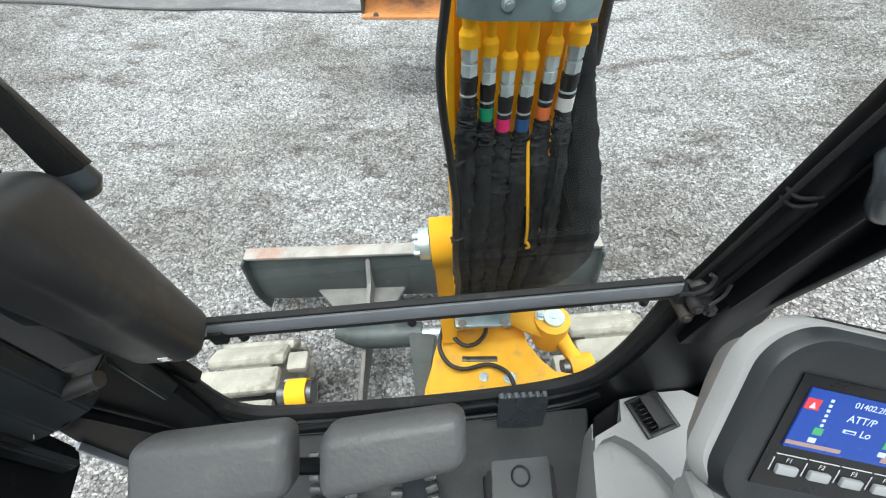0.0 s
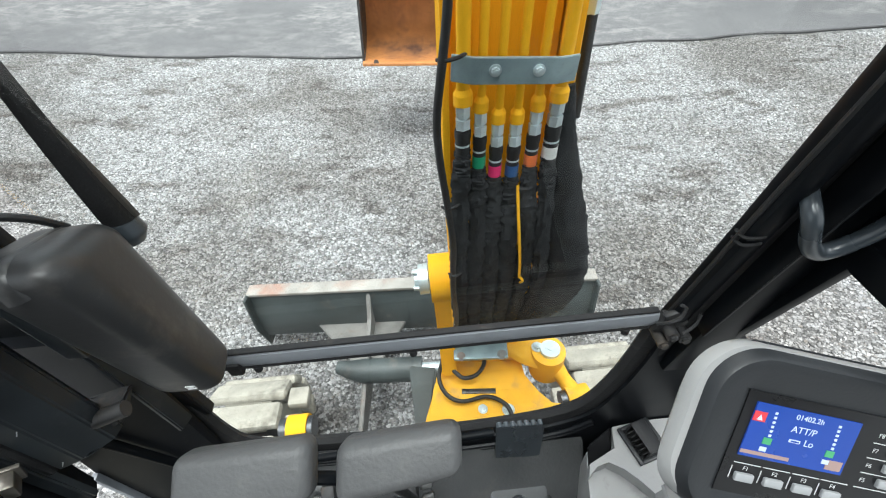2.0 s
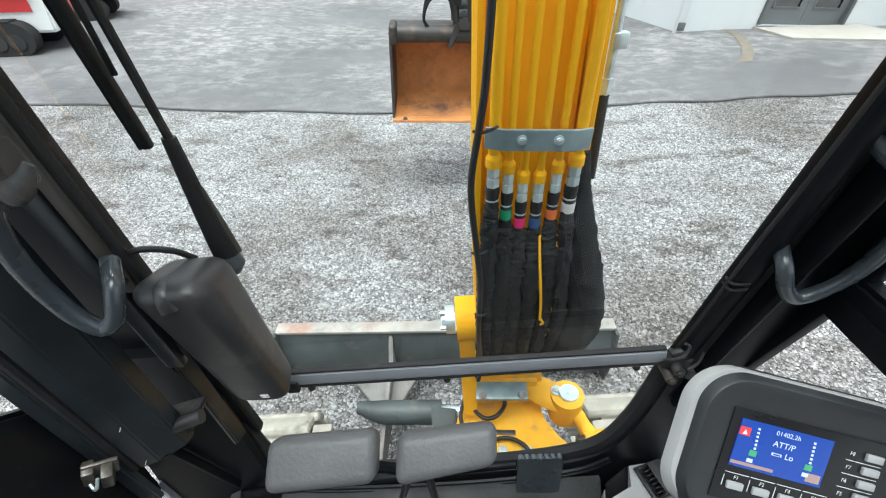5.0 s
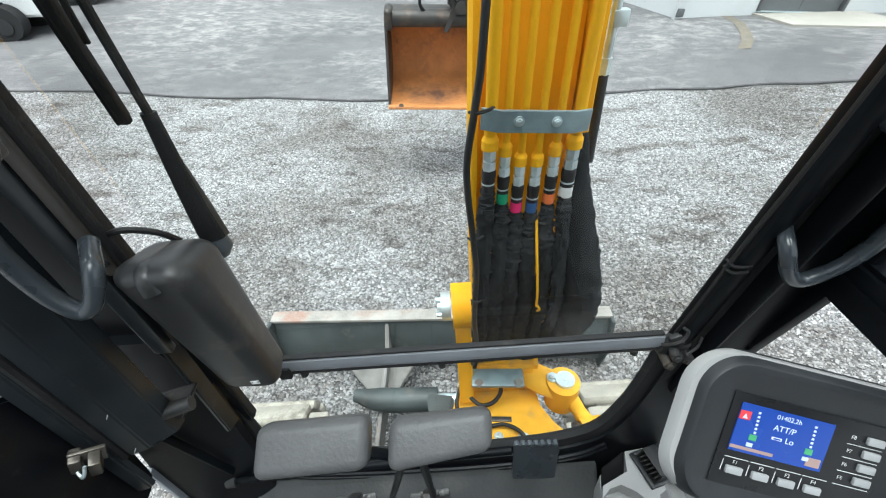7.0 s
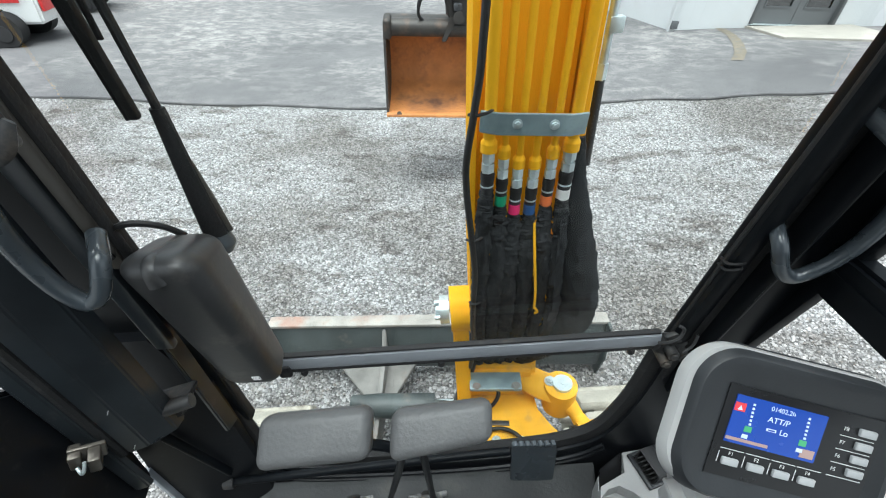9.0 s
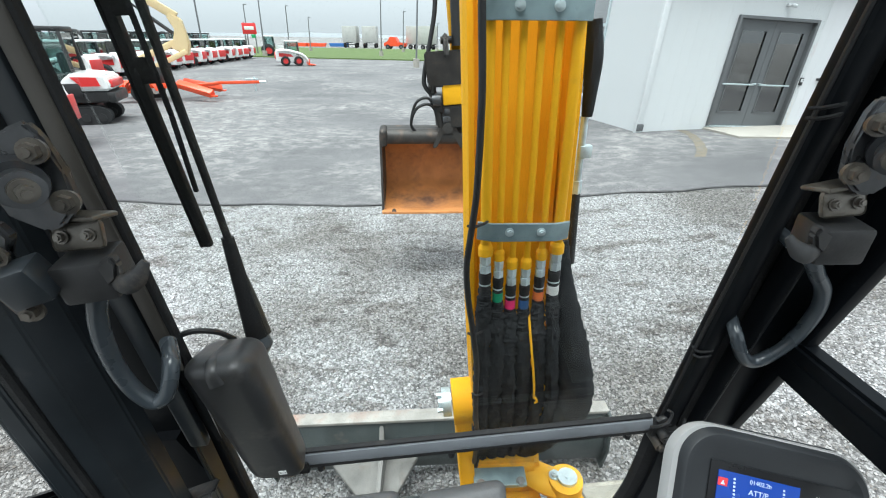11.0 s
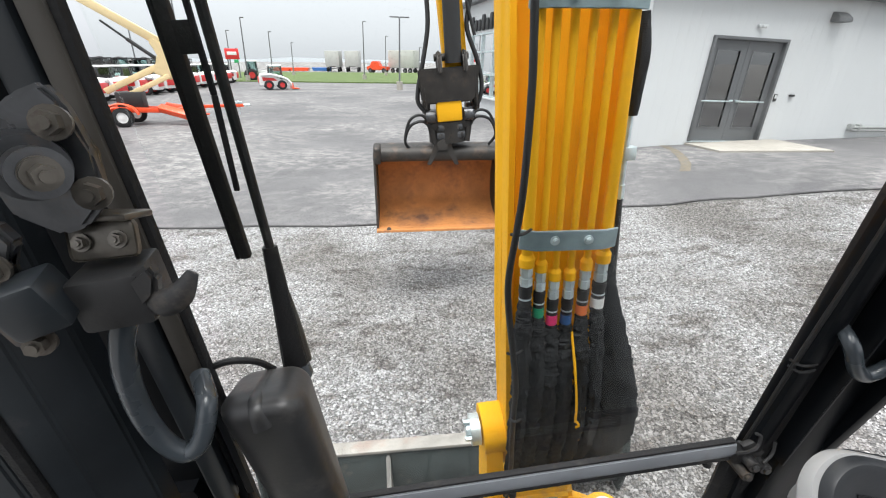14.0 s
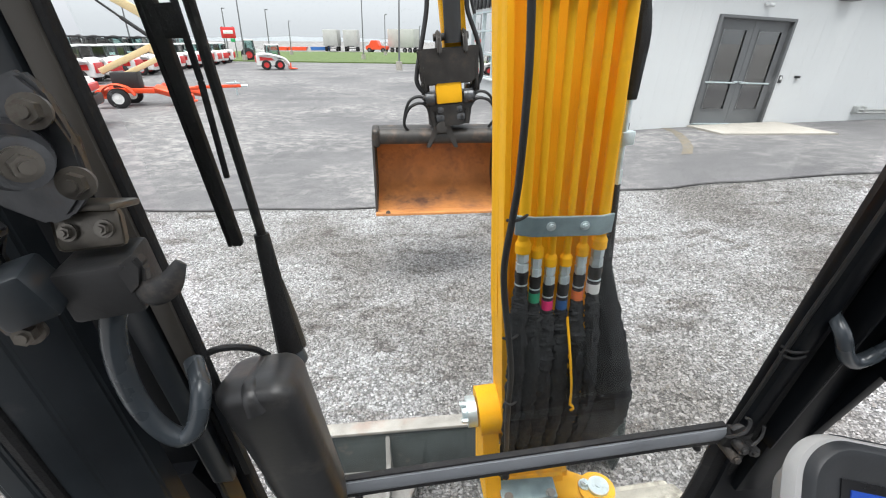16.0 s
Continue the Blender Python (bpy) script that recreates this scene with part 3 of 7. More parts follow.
def cab():
    # front posts
    R0, R1 = Vector((0.352, 0.032, -0.16)), Vector((0.455, -0.085, 0.95))
    off = lambda dx, dy: (R0 + Vector((dx, dy, 0)), R1 + Vector((dx, dy, 0)))
    bm = bm_new()
    channel(bm, *off(0.058, -0.022), 0.066, 0.045, 0.006)
    post = part("front_pillar", bm, BLACKPAINT, ex, "black painted steel cab post")
    bm = bm_new()
    channel(bm, R0 + Vector((0.074, -0.014, 0)), R1 + Vector((0.078, -0.040, 0)), 0.020, 0.030, 0.006)
    part("pillar_rib", bm, BLACKPAINT, post, "black inner post section")
    bm = bm_new()
    channel(bm, R0 + Vector((0.089, -0.020, 0)), R1 + Vector((0.095, -0.155, 0)), 0.02, 0.022, 0.004)
    part("pillar_rib", bm, BLACKPAINT, post, "black inner post section")
    bm = bm_new()
    prism(bm, [R0 + Vector((0.082, -0.010, 0)), R0 + Vector((0.090, -0.024, 0)), R1 + Vector((0.098, -0.158, 0)), R1 + Vector((0.086, -0.030, 0))], (0.006, 0.008, 0), 0.001)
    part("pillar_web", bm, BLACKPAINT, post)
    bm = bm_new()
    channel(bm, *off(0.014, -0.006), 0.018, 0.045, 0.006)
    part("window_seal", bm, RUBBER, post, "black rubber window seal")
    # guide channel on the operator's side of the post, with its cable
    G0, G1 = Vector((0.355, 0.006, -0.05)), Vector((0.409, -0.147, 0.95))
    bm = bm_new()
    channel(bm, G0, G1, 0.029, 0.030, 0.010)
    guide = part("guide_channel", bm, BLACKPAINT, ex, "rounded black guide channel of the sliding window")
    bm = bm_new()
    prism(bm, [G0 + Vector((0.008, 0.010, -0.02)), G0 + Vector((0.022, 0.030, -0.02)), G1 + Vector((0.060, 0.046, 0)), G1 + Vector((0.010, 0.010, 0))], (0.010, 0.004, 0), 0.002)
    part("channel_web", bm, BLACKPAINT, guide)
    bm = bm_new()
    C0, C1 = G0 + Vector((0.001, 0.004, 0)), G1 + Vector((0.004, 0.0, 0))
    sweep(bm, [C0.lerp(C1, k / 8) + Vector((-0.0155 + 0.0012 * math.sin(k * 2.3), -0.006, 0)) for k in range(9)], 0.0034, 8, 4)
    part("pillar_cable", bm, HOSE, guide, "thin black cable along the post")
    for z in (0.172, 0.52):
        q = G0.lerp(G1, (z + 0.05) / 1.0)
        for dz in (-0.007, 0.003):
            bm = bm_new()
            sweep(bm, [q + Vector((-0.0150, 0.004, dz - 0.002)), q + Vector((-0.0158, -0.010, dz)), q + Vector((-0.010, -0.0150, dz + 0.002)), q + Vector((0.002, -0.0155, dz + 0.004))], 0.0022, 6, 3)
            part("cable_clip", bm, RUBBER, guide, "small black cable clip")
    bm = bm_new()
    channel(bm, (0.385, -0.018, -0.02), (0.463, -0.128, 0.75), 0.004, 0.034, 0.0012)
    part("pillar_flange", bm, INNERTRIM, post, "black flange with a pale edge")
    bm = bm_new()
    sweep(bm, [(0.385, -0.0355, -0.01), (0.4015, -0.0586, 0.155), (0.418, -0.082, 0.315)], 0.0009, 5, 3)
    part("pale_edge_line", bm, BARPAINT, post, "thin pale line along the flange edge")
    L0, L1 = Vector((-0.394, 0.014, -0.20)), Vector((-0.360, -0.088, 0.95))
    off = lambda dx, dy: (L0 + Vector((dx, dy, 0)), L1 + Vector((dx, dy, 0)))
    bm = bm_new()
    channel(bm, *off(-0.0235, 0.008), 0.046, 0.016, 0.004)
    lpost = part("front_pillar", bm, BLACKPAINT, ex, "black cab post beside the windscreen")
    # the strip's brownish sheen is painted as its colour
    bm = bm_new()
    at = lambda z: L0.lerp(L1, (z + 0.20) / 1.15) + Vector((0.026, -0.038, 0))
    channel(bm, at(0.255) + Vector((-0.001, 0, 0)), at(0.95) + Vector((-0.001, 0, 0)), 0.018, 0.010, 0.003)
    part("pillar_trim", bm, TANPAINT, lpost, "brownish strip on the post, reflected light put into its colour")
    bm = bm_new()
    channel(bm, at(0.10) + Vector((-0.027, 0.003, 0)), at(0.95) + Vector((-0.027, 0.003, 0)), 0.026, 0.014, 0.004)
    part("pillar_side", bm, POSTBLUE, lpost, "dark blue-grey inner post strip")
    bm = bm_new()
    prism(bm, [at(0.10) + Vector((-0.004, 0.004, 0)), at(0.10) + Vector((-0.030, 0.040, 0)), at(0.95) + Vector((-0.030, 0.040, 0)), at(0.95) + Vector((-0.004, 0.004, 0))], (0.008, 0.0, 0))
    part("pillar_web", bm, BLACKPAINT, lpost)
    bm = bm_new()
    channel(bm, at(0.20) + Vector((0.010, 0.004, 0)), at(0.95) + Vector((0.010, 0.004, 0)), 0.008, 0.012, 0.003)
    part("strip_seal", bm, RUBBER, lpost, "black rubber edge of the strip")
    bm = bm_new()
    cyl(bm, at(0.276) + Vector((0.001, -0.0075, 0)), at(0.276) + Vector((0.001, -0.0045, 0)), 0.0042, 14)
    part("trim_hole", bm, RUBBER, lpost, "small round hole in the post strip")
    bm = bm_new()
    channel(bm, *off(-0.004, 0.012), 0.014, 0.018, 0.004)
    part("window_seal", bm, RUBBER, lpost, "black rubber window seal")
    bm = bm_new()
    channel(bm, *off(-0.046, 0.03), 0.012, 0.02, 0.003)
    part("pillar_edge", bm, BLACKPAINT, lpost)
    bm = bm_new()
    channel(bm, *off(-0.11, 0.034), 0.15, 0.01, 0.003)
    part("pillar_recess", bm, BLACKPAINT, lpost, "dark recess of the post")
    up = (0.025, -0.043, 1.115)
    bm = bm_new()
    prism(bm, [(x + 0.003, y - 0.006, -0.06) for x, y in ((-0.430, -0.052), (-0.434, -0.072), (-0.462, -0.090), (-0.465, -0.096), (-0.490, -0.106), (-0.498, -0.092), (-0.445, -0.040))], (0.0226, -0.039, 1.01), 0.0025)
    dp = part("door_post", bm, POSTBLUE, ex, "dark blue-grey painted steel door post")
    bm = bm_new()
    prism(bm, [(x + 0.003, y - 0.006, -0.165) for x, y in ((-0.404, 0.004), (-0.412, -0.020), (-0.420, -0.020), (-0.420, 0.004))], up, 0.002)
    part("post_flange", bm, POSTBLUE, dp)
    bm = bm_new()
    prism(bm, [(x + 0.003, y - 0.006, -0.165) for x, y in ((-0.506, -0.098), (-0.510, -0.108), (-0.527, -0.114), (-0.538, -0.108), (-0.532, -0.096))], up, 0.0025)
    part("post_flange", bm, POSTBLUE, dp)
    bm = bm_new()
    sweep(bm, [(-0.497, -0.110, -0.06), (-0.496 + up[0], -0.111 + up[1], 0.95)], 0.007, 8, 2)
    part("door_seal", bm, RUBBER, dp, "black rubber door seal")
    bm = bm_new()
    prism(bm, [(-0.530, -0.080, -0.185), (-0.530, -0.098, -0.200), (-0.530, -0.150, -0.206), (-0.530, -0.95, -0.215), (-0.530, -0.95, 0.02), (-0.530, -0.30, 0.06), (-0.530, -0.15, 0.15), (-0.530, -0.095, 0.10), (-0.530, -0.076, -0.08)], (-0.025, 0, 0), 0.006)
    part("door_panel", bm, INNERTRIM, dp, "scuffed black lower door panel")
    # folded corner sheet between the door opening and the lower window
    bm = bm_new()
    prism(bm, [(-0.405, -0.012, -0.045), (-0.455, -0.030, -0.036), (-0.540, -0.064, -0.090), (-0.553, -0.066, -0.205), (-0.553, -0.060, -0.46), (-0.42, -0.010, -0.46), (-0.412, -0.010, -0.28)], (0.004, 0.014, 0), 0.002)
    cs = part("corner_sheet", bm, INNERTRIM, ex, "black folded sheet beside the lower window")
    # lit rim, painted as a tan bead
    bm = bm_new()
    sweep(bm, [(-0.405, -0.016, -0.043), (-0.430, -0.024, -0.036), (-0.458, -0.035, -0.037)], 0.0035, 8, 4)
    part("sheet_rim", bm, TANPAINT, cs, "rim of the corner sheet, its lit edge painted tan")
    bm = bm_new()
    channel(bm, (-0.554, -0.070, -0.200), (-0.554, -0.064, -0.46), 0.010, 0.012, 0.002)
    part("sheet_edge", bm, BARPAINT, cs, "grey edge of the door opening")
    bm = bm_new()
    channel(bm, (-0.505, -0.060, -0.060), (-0.452, -0.036, -0.30), 0.007, 0.016, 0.003)
    part("sheet_fold", bm, BLACKPAINT, cs, "raised fold line")
    for z, k in ((0.05, 0.8), (-0.04, 1.2)):
        bm = bm_new()
        sweep(bm, [(-0.452 - 0.02 * k + 0.0224 * (z + 0.3), -0.0855 - 0.012 * k - 0.0384 * (z + 0.3), z), (-0.456 - 0.02 * k + 0.0224 * (z + 0.3), -0.0875 - 0.012 * k - 0.0384 * (z + 0.3), z - 0.007)], 0.0006, 5, 2)
        part("paint_scratch", bm, MARKING, dp, "small pale scratch")
    # window bar and lower frame
    bm = bm_new()
    prism(bm, [(-0.345, -0.007, 0.002), (-0.345, 0.004, 0.002), (-0.345, 0.006, -0.024), (-0.345, -0.006, -0.026), (-0.345, -0.010, -0.012)], (0.675, 0, 0), 0.0015)
    bar = part("window_bar", bm, BARPAINT, ex, "grey painted sash bar with rubber seals")
    bm = bm_new()
    box(bm, (-0.008, -0.001, -0.029), (0.674, 0.012, 0.007), bevel=0.002)
    box(bm, (-0.008, -0.001, 0.0045), (0.674, 0.010, 0.005), bevel=0.002)
    for x in (-0.245, -0.02, 0.29):
        cyl(bm, (x, -0.004, -0.040), (x, -0.004, -0.030), 0.006, 10)
    box(bm, (-0.272, -0.006, -0.024), (0.020, 0.016, 0.026), bevel=0.003)
    part("bar_seal", bm, RUBBER, bar, "black rubber seal strips")
    bm = bm_new()
    for x, z in ((0.343, -0.021), (0.363, -0.030), (0.336, -0.040)):
        cyl(bm, (x, -0.032, z), (x, 0.004, z), 0.0088, 14)
        cyl(bm, (x, -0.036, z), (x, -0.031, z), 0.0052, 10)
    box(bm, (0.348, -0.006, -0.022), (0.042, 0.018, 0.036), (0, 20, 0), 0.005)
    box(bm, (0.345, -0.012, 0.000), (0.022, 0.010, 0.024), (0, -25, 0), 0.003)
    sweep(bm, [(0.318, -0.020, 0.000), (0.330, -0.026, 0.008), (0.345, -0.024, 0.014), (0.350, -0.020, 0.028), (0.343, -0.018, 0.034)], 0.0026, 6)
    sweep(bm, [(0.352, -0.034, -0.010), (0.366, -0.030, 0.002), (0.372, -0.024, 0.018)], 0.0024, 6)
    part("bar_hinge", bm, LATCHBLACK, bar, "rusty bar pivot with pins")
    bm = bm_new()
    lip = [(-0.422, 0.02, 0.02), (-0.424, 0.02, -0.15), (-0.416, 0.02, -0.28), (-0.39, 0.02, -0.345), (-0.31, 0.02, -0.378), (-0.05, 0.02, -0.390), (0.14, 0.02, -0.380), (0.245, 0.02, -0.356), (0.300, 0.02, -0.315), (0.332, 0.02, -0.24), (0.350, 0.02, -0.16), (0.364, 0.02, -0.06)]
    sweep(bm, lip, 0.014, 8, 6, 1.8)
    part("lower_window_seal", bm, RUBBER, ex, "thick black rubber seal round the lower window")
    for k, (d, r) in enumerate(((0.034, 0.006), (0.052, 0.004))):
        bm = bm_new()
        sweep(bm, [(x * (1 + 0.02 * k), -0.004, z - d) for x, y, z in lip[2:9]], r, 8, 6)
        part("panel_ridge", bm, INNERTRIM, ex, "raised ridge under the window seal")
    bm = bm_new()
    out = [(-0.60, 0.0, 0.06), (-0.565, 0.0, -0.20), (-0.555, 0.0, -0.72), (0.50, 0.0, -0.72), (0.50, 0.0, -0.10), (0.445, 0.0, -0.02), (0.43, 0.0, 0.0)]
    inn = [tuple(p) for p in smooth_path([(p[0], 0.0, p[2] - 0.004) for p in lip], 4)]
    prism(bm, out + inn[::-1][:-2] + [(-0.46, 0, 0.06)], (0, 0.03, 0))
    part("front_panel", bm, INNERTRIM, ex, "black front sheet with the lower window opening")
    for nm, quad in (("upper_pane", [(-0.35, 0.04, -0.052), (0.395, 0.04, -0.052), (0.395, lean(0.95) + 0.01, 0.95), (-0.35, lean(0.95) + 0.01, 0.95)]), ("lower_pane", [(-0.45, 0.025, -0.44), (0.40, 0.025, -0.44), (0.40, 0.025, -0.05), (-0.45, 0.025, -0.05)])):
        bm = bm_new()
        prism(bm, quad, (0, 0.004, 0))
        g = part(nm, bm, GLASS, ex, "clear cab window glass", smooth=False)
        g.visible_shadow = False
    # shell round and behind the operator
    # unseen roof; its opening is added so that skylight reaches pads and latches
    bm = bm_new()
    for q in ((0, -0.12, 1.14, 0.30), (0, -1.12, 1.14, 0.30)):
        box(bm, (q[0], q[1], 0.98), (q[2], q[3], 0.05))
    for x in (-0.46, 0.46):
        box(bm, (x, -0.62, 0.98), (0.22, 0.70, 0.05))
    part("cab_roof", bm, BLACKPAINT, ex, "dark unseen cab roof with an opening added to light the cab")
    bm = bm_new()
    box(bm, (0, -0.62, 0.985), (0.70, 0.70, 0.006))
    h = part("added_roof_pane", bm, GLASS, ex, "clear pane over the added roof opening", smooth=False)
    h.visible_shadow = False
    # plain unseen wall, added to keep daylight behind out of the windscreen's reflection
    bm = bm_new()
    box(bm, (0, -1.25, 0.02), (1.14, 0.05, 1.90), bevel=0.01)
    part("unseen_rear_wall", bm, BLACKPAINT, ex, "black unseen rear wall, added to block bright reflections")
    bm = bm_new()
    box(bm, (0.0, -0.6, -0.68), (1.2, 1.3, 0.04))
    part("cab_floor", bm, FLOORMAT, ex, "black rubber cab floor mat, dusty")
    bm = bm_new()
    prism(bm, [(-0.580, -0.05, -0.46), (-0.580, -0.05, -0.76), (-0.580, -1.2, -0.76), (-0.580, -1.2, -0.56), (-0.580, -0.16, -0.56)], (0.03, 0, 0), 0.006)
    part("door_sill", bm, POSTBLUE, ex, "dark painted door sill")
    bm = bm_new()
    prism(bm, [(-0.545, -0.003, -0.428), (-0.545, -0.003, -0.47), (-0.545, -0.155, -0.66), (-0.545, -0.175, -0.66), (-0.545, -0.012, -0.445)], (0.84, 0, 0), 0.003)
    part("toe_board", bm, FLOORMAT, ex, "sloping black rubber toe board, dusty")
    # unseen seat, added dark so that the windscreen mirrors less of the floor
    seat = new("added_seat")
    seat.parent, seat.matrix_local = ex, pose(0.0, -0.86, -0.30)
    tagged(seat, label="dark unseen operator seat, added to darken the windscreen's reflection")
    for nm, c, s, rot in (("seat_cushion", (0, 0.06, 0.02), (0.46, 0.44, 0.12), (4, 0, 0)), ("seat_backrest", (0, -0.24, 0.36), (0.44, 0.12, 0.66), (-10, 0, 0)), ("seat_base", (0, -0.02, -0.20), (0.34, 0.34, 0.32), (0, 0, 0))):
        bm = bm_new()
        box(bm, c, s, rot, 0.04, 4)
        part(nm, bm, RUBBER, seat)
    # right side wall with its rail
    bm = bm_new()
    prism(bm, [(0.46, -0.03, 0.205), (0.46, -0.03, 0.135), (0.46, -1.25, 0.13), (0.46, -1.25, 0.20)], (0.03, 0, 0), 0.006)
    prism(bm, [(0.457, -0.03, 0.18), (0.457, -0.03, 0.172), (0.457, -1.25, 0.165), (0.457, -1.25, 0.173)], (0.01, 0, 0))
    part("side_rail", bm, BLACKPAINT, ex, "black rail across the side window")
    bm = bm_new()
    prism(bm, [(0.50, 0.0, -0.34), (0.50, 0.0, -0.70), (0.50, -1.25, -0.70), (0.50, -1.25, -0.34)], (0.03, 0, 0))
    part("side_panel", bm, BLACKPAINT, ex, "black lower cab side sheet")
    bm = bm_new()
    prism(bm, [(-0.60, -0.85, 0.02), (-0.60, -0.80, -0.70), (-0.60, -1.25, -0.70), (-0.60, -1.25, 0.05)], (0.03, 0, 0))
    part("side_panel", bm, BLACKPAINT, ex, "black lower door sheet")
    # dark stowage column beside the door
    bm = bm_new()
    prism(bm, [(-0.395, -0.055, -0.002), (-0.452, -0.070, -0.010), (-0.50, -0.085, -0.022), (-0.475, -0.085, -0.060), (-0.42, -0.065, -0.045)], (0, 0.03, 0), 0.004)
    cyl(bm, (-0.452, -0.075, -0.018), (-0.395, -0.060, -0.010), 0.011, 14)
    part("door_hinge_cover", bm, LATCHBLACK, ex, "black plastic cover beside the door")
    bm = bm_new()
    prism(bm, [(-0.520, -0.070, 0.014), (-0.466, -0.070, 0.004), (-0.520, -0.062, -0.060), (-0.572, -0.062, -0.032)], (0.004, -0.012, -0.004), 0.002)
    prism(bm, [(-0.536, -0.062, -0.092), (-0.474, -0.060, -0.040), (-0.446, -0.056, -0.042), (-0.522, -0.058, -0.118)], (0.003, -0.010, -0.002), 0.002)
    part("door_bracket", bm, INNERTRIM, ex, "folded dark steel bracket with scuffed edges")
    bm = bm_new()
    for dx, dz in ((0.0, 0.0), (0.022, -0.008)):
        box(bm, (-0.508 + dx, -0.145, 0.004 + dz), (0.014, 0.022, 0.032), (10, 20, 30), 0.003)
    box(bm, (-0.497, -0.138, 0.002), (0.040, 0.006, 0.034), (10, 20, 30), 0.002)
    cc = part("door_catch", bm, PINRUST, ex, "worn metal door catch")
    bm = bm_new()
    sweep(bm, [(-0.482, -0.158, 0.014), (-0.486, -0.164, 0.002), (-0.496, -0.162, -0.008), (-0.504, -0.156, -0.004)], 0.0022, 8)
    part("catch_loop", bm, STEEL, cc, "bright wire loop")
    bm = bm_new()
    prism(bm, [(-0.448, -0.0045, -0.180), (-0.436, -0.0045, -0.205), (-0.446, -0.0045, -0.238), (-0.458, -0.0045, -0.226)], (0, 0.002, 0))
    part("warning_sticker", bm, mat("ochre_sticker", (0.34, 0.18, 0.04), 0.5, var=0.25, scale=30), ex, "worn ochre sticker")
    bm = bm_new()
    sweep(bm, [(-0.470, -0.030, -0.352), (-0.30, -0.028, -0.340), (0.0, -0.024, -0.318), (0.10, -0.02, -0.318)], 0.0085, 10, 4)
    part("lower_rod", bm, BLACKPAINT, ex, "black rod along the lower front")
    bm = bm_new()
    cyl(bm, (-0.486, -0.031, -0.353), (-0.466, -0.030, -0.352), 0.014, 16)
    part("rod_end", bm, LATCHBLACK, ex, "dusty rod end bush")


def wiper():
    bm = bm_new()
    block8(bm, [(-0.318, -0.079, 0.038), (-0.236, -0.079, 0.034), (-0.330, -0.004, 0.028), (-0.254, -0.004, 0.022), (-0.330, -0.119, 0.300), (-0.241, -0.119, 0.302), (-0.340, -0.012, 0.264), (-0.262, -0.012, 0.266)], 0.024, 7)
    cov = part("wiper_motor_cover", bm, COVERPLASTIC, ex, "black plastic wiper motor cover, scuffed")
    bm = bm_new()
    sweep(bm, [(-0.300, -0.030, 0.2695), (-0.296, -0.060, 0.2795), (-0.292, -0.088, 0.2885), (-0.289, -0.104, 0.2915), (-0.286, -0.1145, 0.284), (-0.284, -0.1175, 0.268)], [0.0055, 0.006, 0.0065, 0.007, 0.0075, 0.0085], 10, 5, 0.35)
    part("cover_rib", bm, COVERPLASTIC, cov)
    bm = bm_new()
    for a, b in (((0, 0), (0.010, 0)), ((0, 0.007), (0.010, 0.007)), ((0, 0), (0, 0.007)), ((0.010, 0), (0.010, 0.007)), ((0.002, 0.0035), (0.008, 0.0035))):
        cyl(bm, (-0.270 + a[0], -0.0838 - 0.15 * a[1], 0.062 + a[1]), (-0.270 + b[0], -0.0838 - 0.15 * b[1], 0.062 + b[1]), 0.0008, 6)
    part("cover_symbol", bm, MARKING, cov, "small white wiper symbol")
    bm = bm_new()
    sweep(bm, [(-0.362, -0.045, 0.245), (-0.360, -0.055, 0.280), (-0.346, -0.060, 0.300), (-0.325, -0.058, 0.306), (-0.305, -0.045, 0.292), (-0.296, -0.03, 0.268)], 0.0036, 8)
    part("wiper_cable", bm, HOSE, cov, "black cable")
    gl = lambda z: 0.047 - 0.13 * z
    bm = bm_new()
    sweep(bm, [(-0.287, gl(0.225) - 0.004, 0.222), (-0.285, gl(0.255) - 0.006, 0.255), (-0.279, gl(0.33) - 0.006, 0.33), (-0.275, gl(0.405), 0.405)], [0.0165, 0.0145, 0.0105, 0.0075], 10, 5, 0.7)
    arm_ob = part("wiper_arm", bm, RUBBER, ex, "black wiper arm holder")
    bm = bm_new()
    sweep(bm, [(-0.275, gl(0.40), 0.40), (-0.270, gl(0.55), 0.55), (-0.267, gl(0.70), 0.70), (-0.272, gl(0.9), 0.90)], 0.0046, 8)
    part("wiper_rod", bm, RUBBER, ex, "thin black wiper rod")
    bm = bm_new()
    a, b = Vector((-0.301, gl(0.395), 0.395)), Vector((-0.290, gl(0.93), 0.93))
    channel(bm, a, b, 0.011, 0.010, 0.003)
    channel(bm, a + Vector((-0.009, 0.010, 0)), b + Vector((-0.009, 0.010, 0)), 0.004, 0.022, 0.001)
    wb = part("wiper_blade", bm, RUBBER, ex, "black rubber wiper blade")
    bm = bm_new()
    d = Vector((0.0145, -0.004, 0))
    channel(bm, a.lerp(b, 0.14) + 0.9 * d, a.lerp(b, 0.3) + 1.35 * d, 0.005, 0.004, 0.001)
    channel(bm, a.lerp(b, 0.3) + 1.35 * d, b + 1.55 * d, 0.005, 0.004, 0.001)
    for k in range(6):
        q, w = a.lerp(b, 0.36 + 0.11 * k), a.lerp(b, 0.405 + 0.11 * k)
        channel(bm, q + 0.8 * d, w + 0.8 * d, 0.016, 0.003, 0.0008)
    part("blade_carrier", bm, RUBBER, wb, "slotted black blade carrier")
    bm = bm_new()
    sweep(bm, [(-0.2735, gl(0.240), 0.240), (-0.2715, gl(0.29) - 0.002, 0.29), (-0.2705, gl(0.345) - 0.003, 0.345)], [0.006, 0.0052, 0.0028], 8, 4, 0.6)
    part("arm_edge", bm, TANPAINT, arm_ob, "dusty brown edge of the wiper arm")
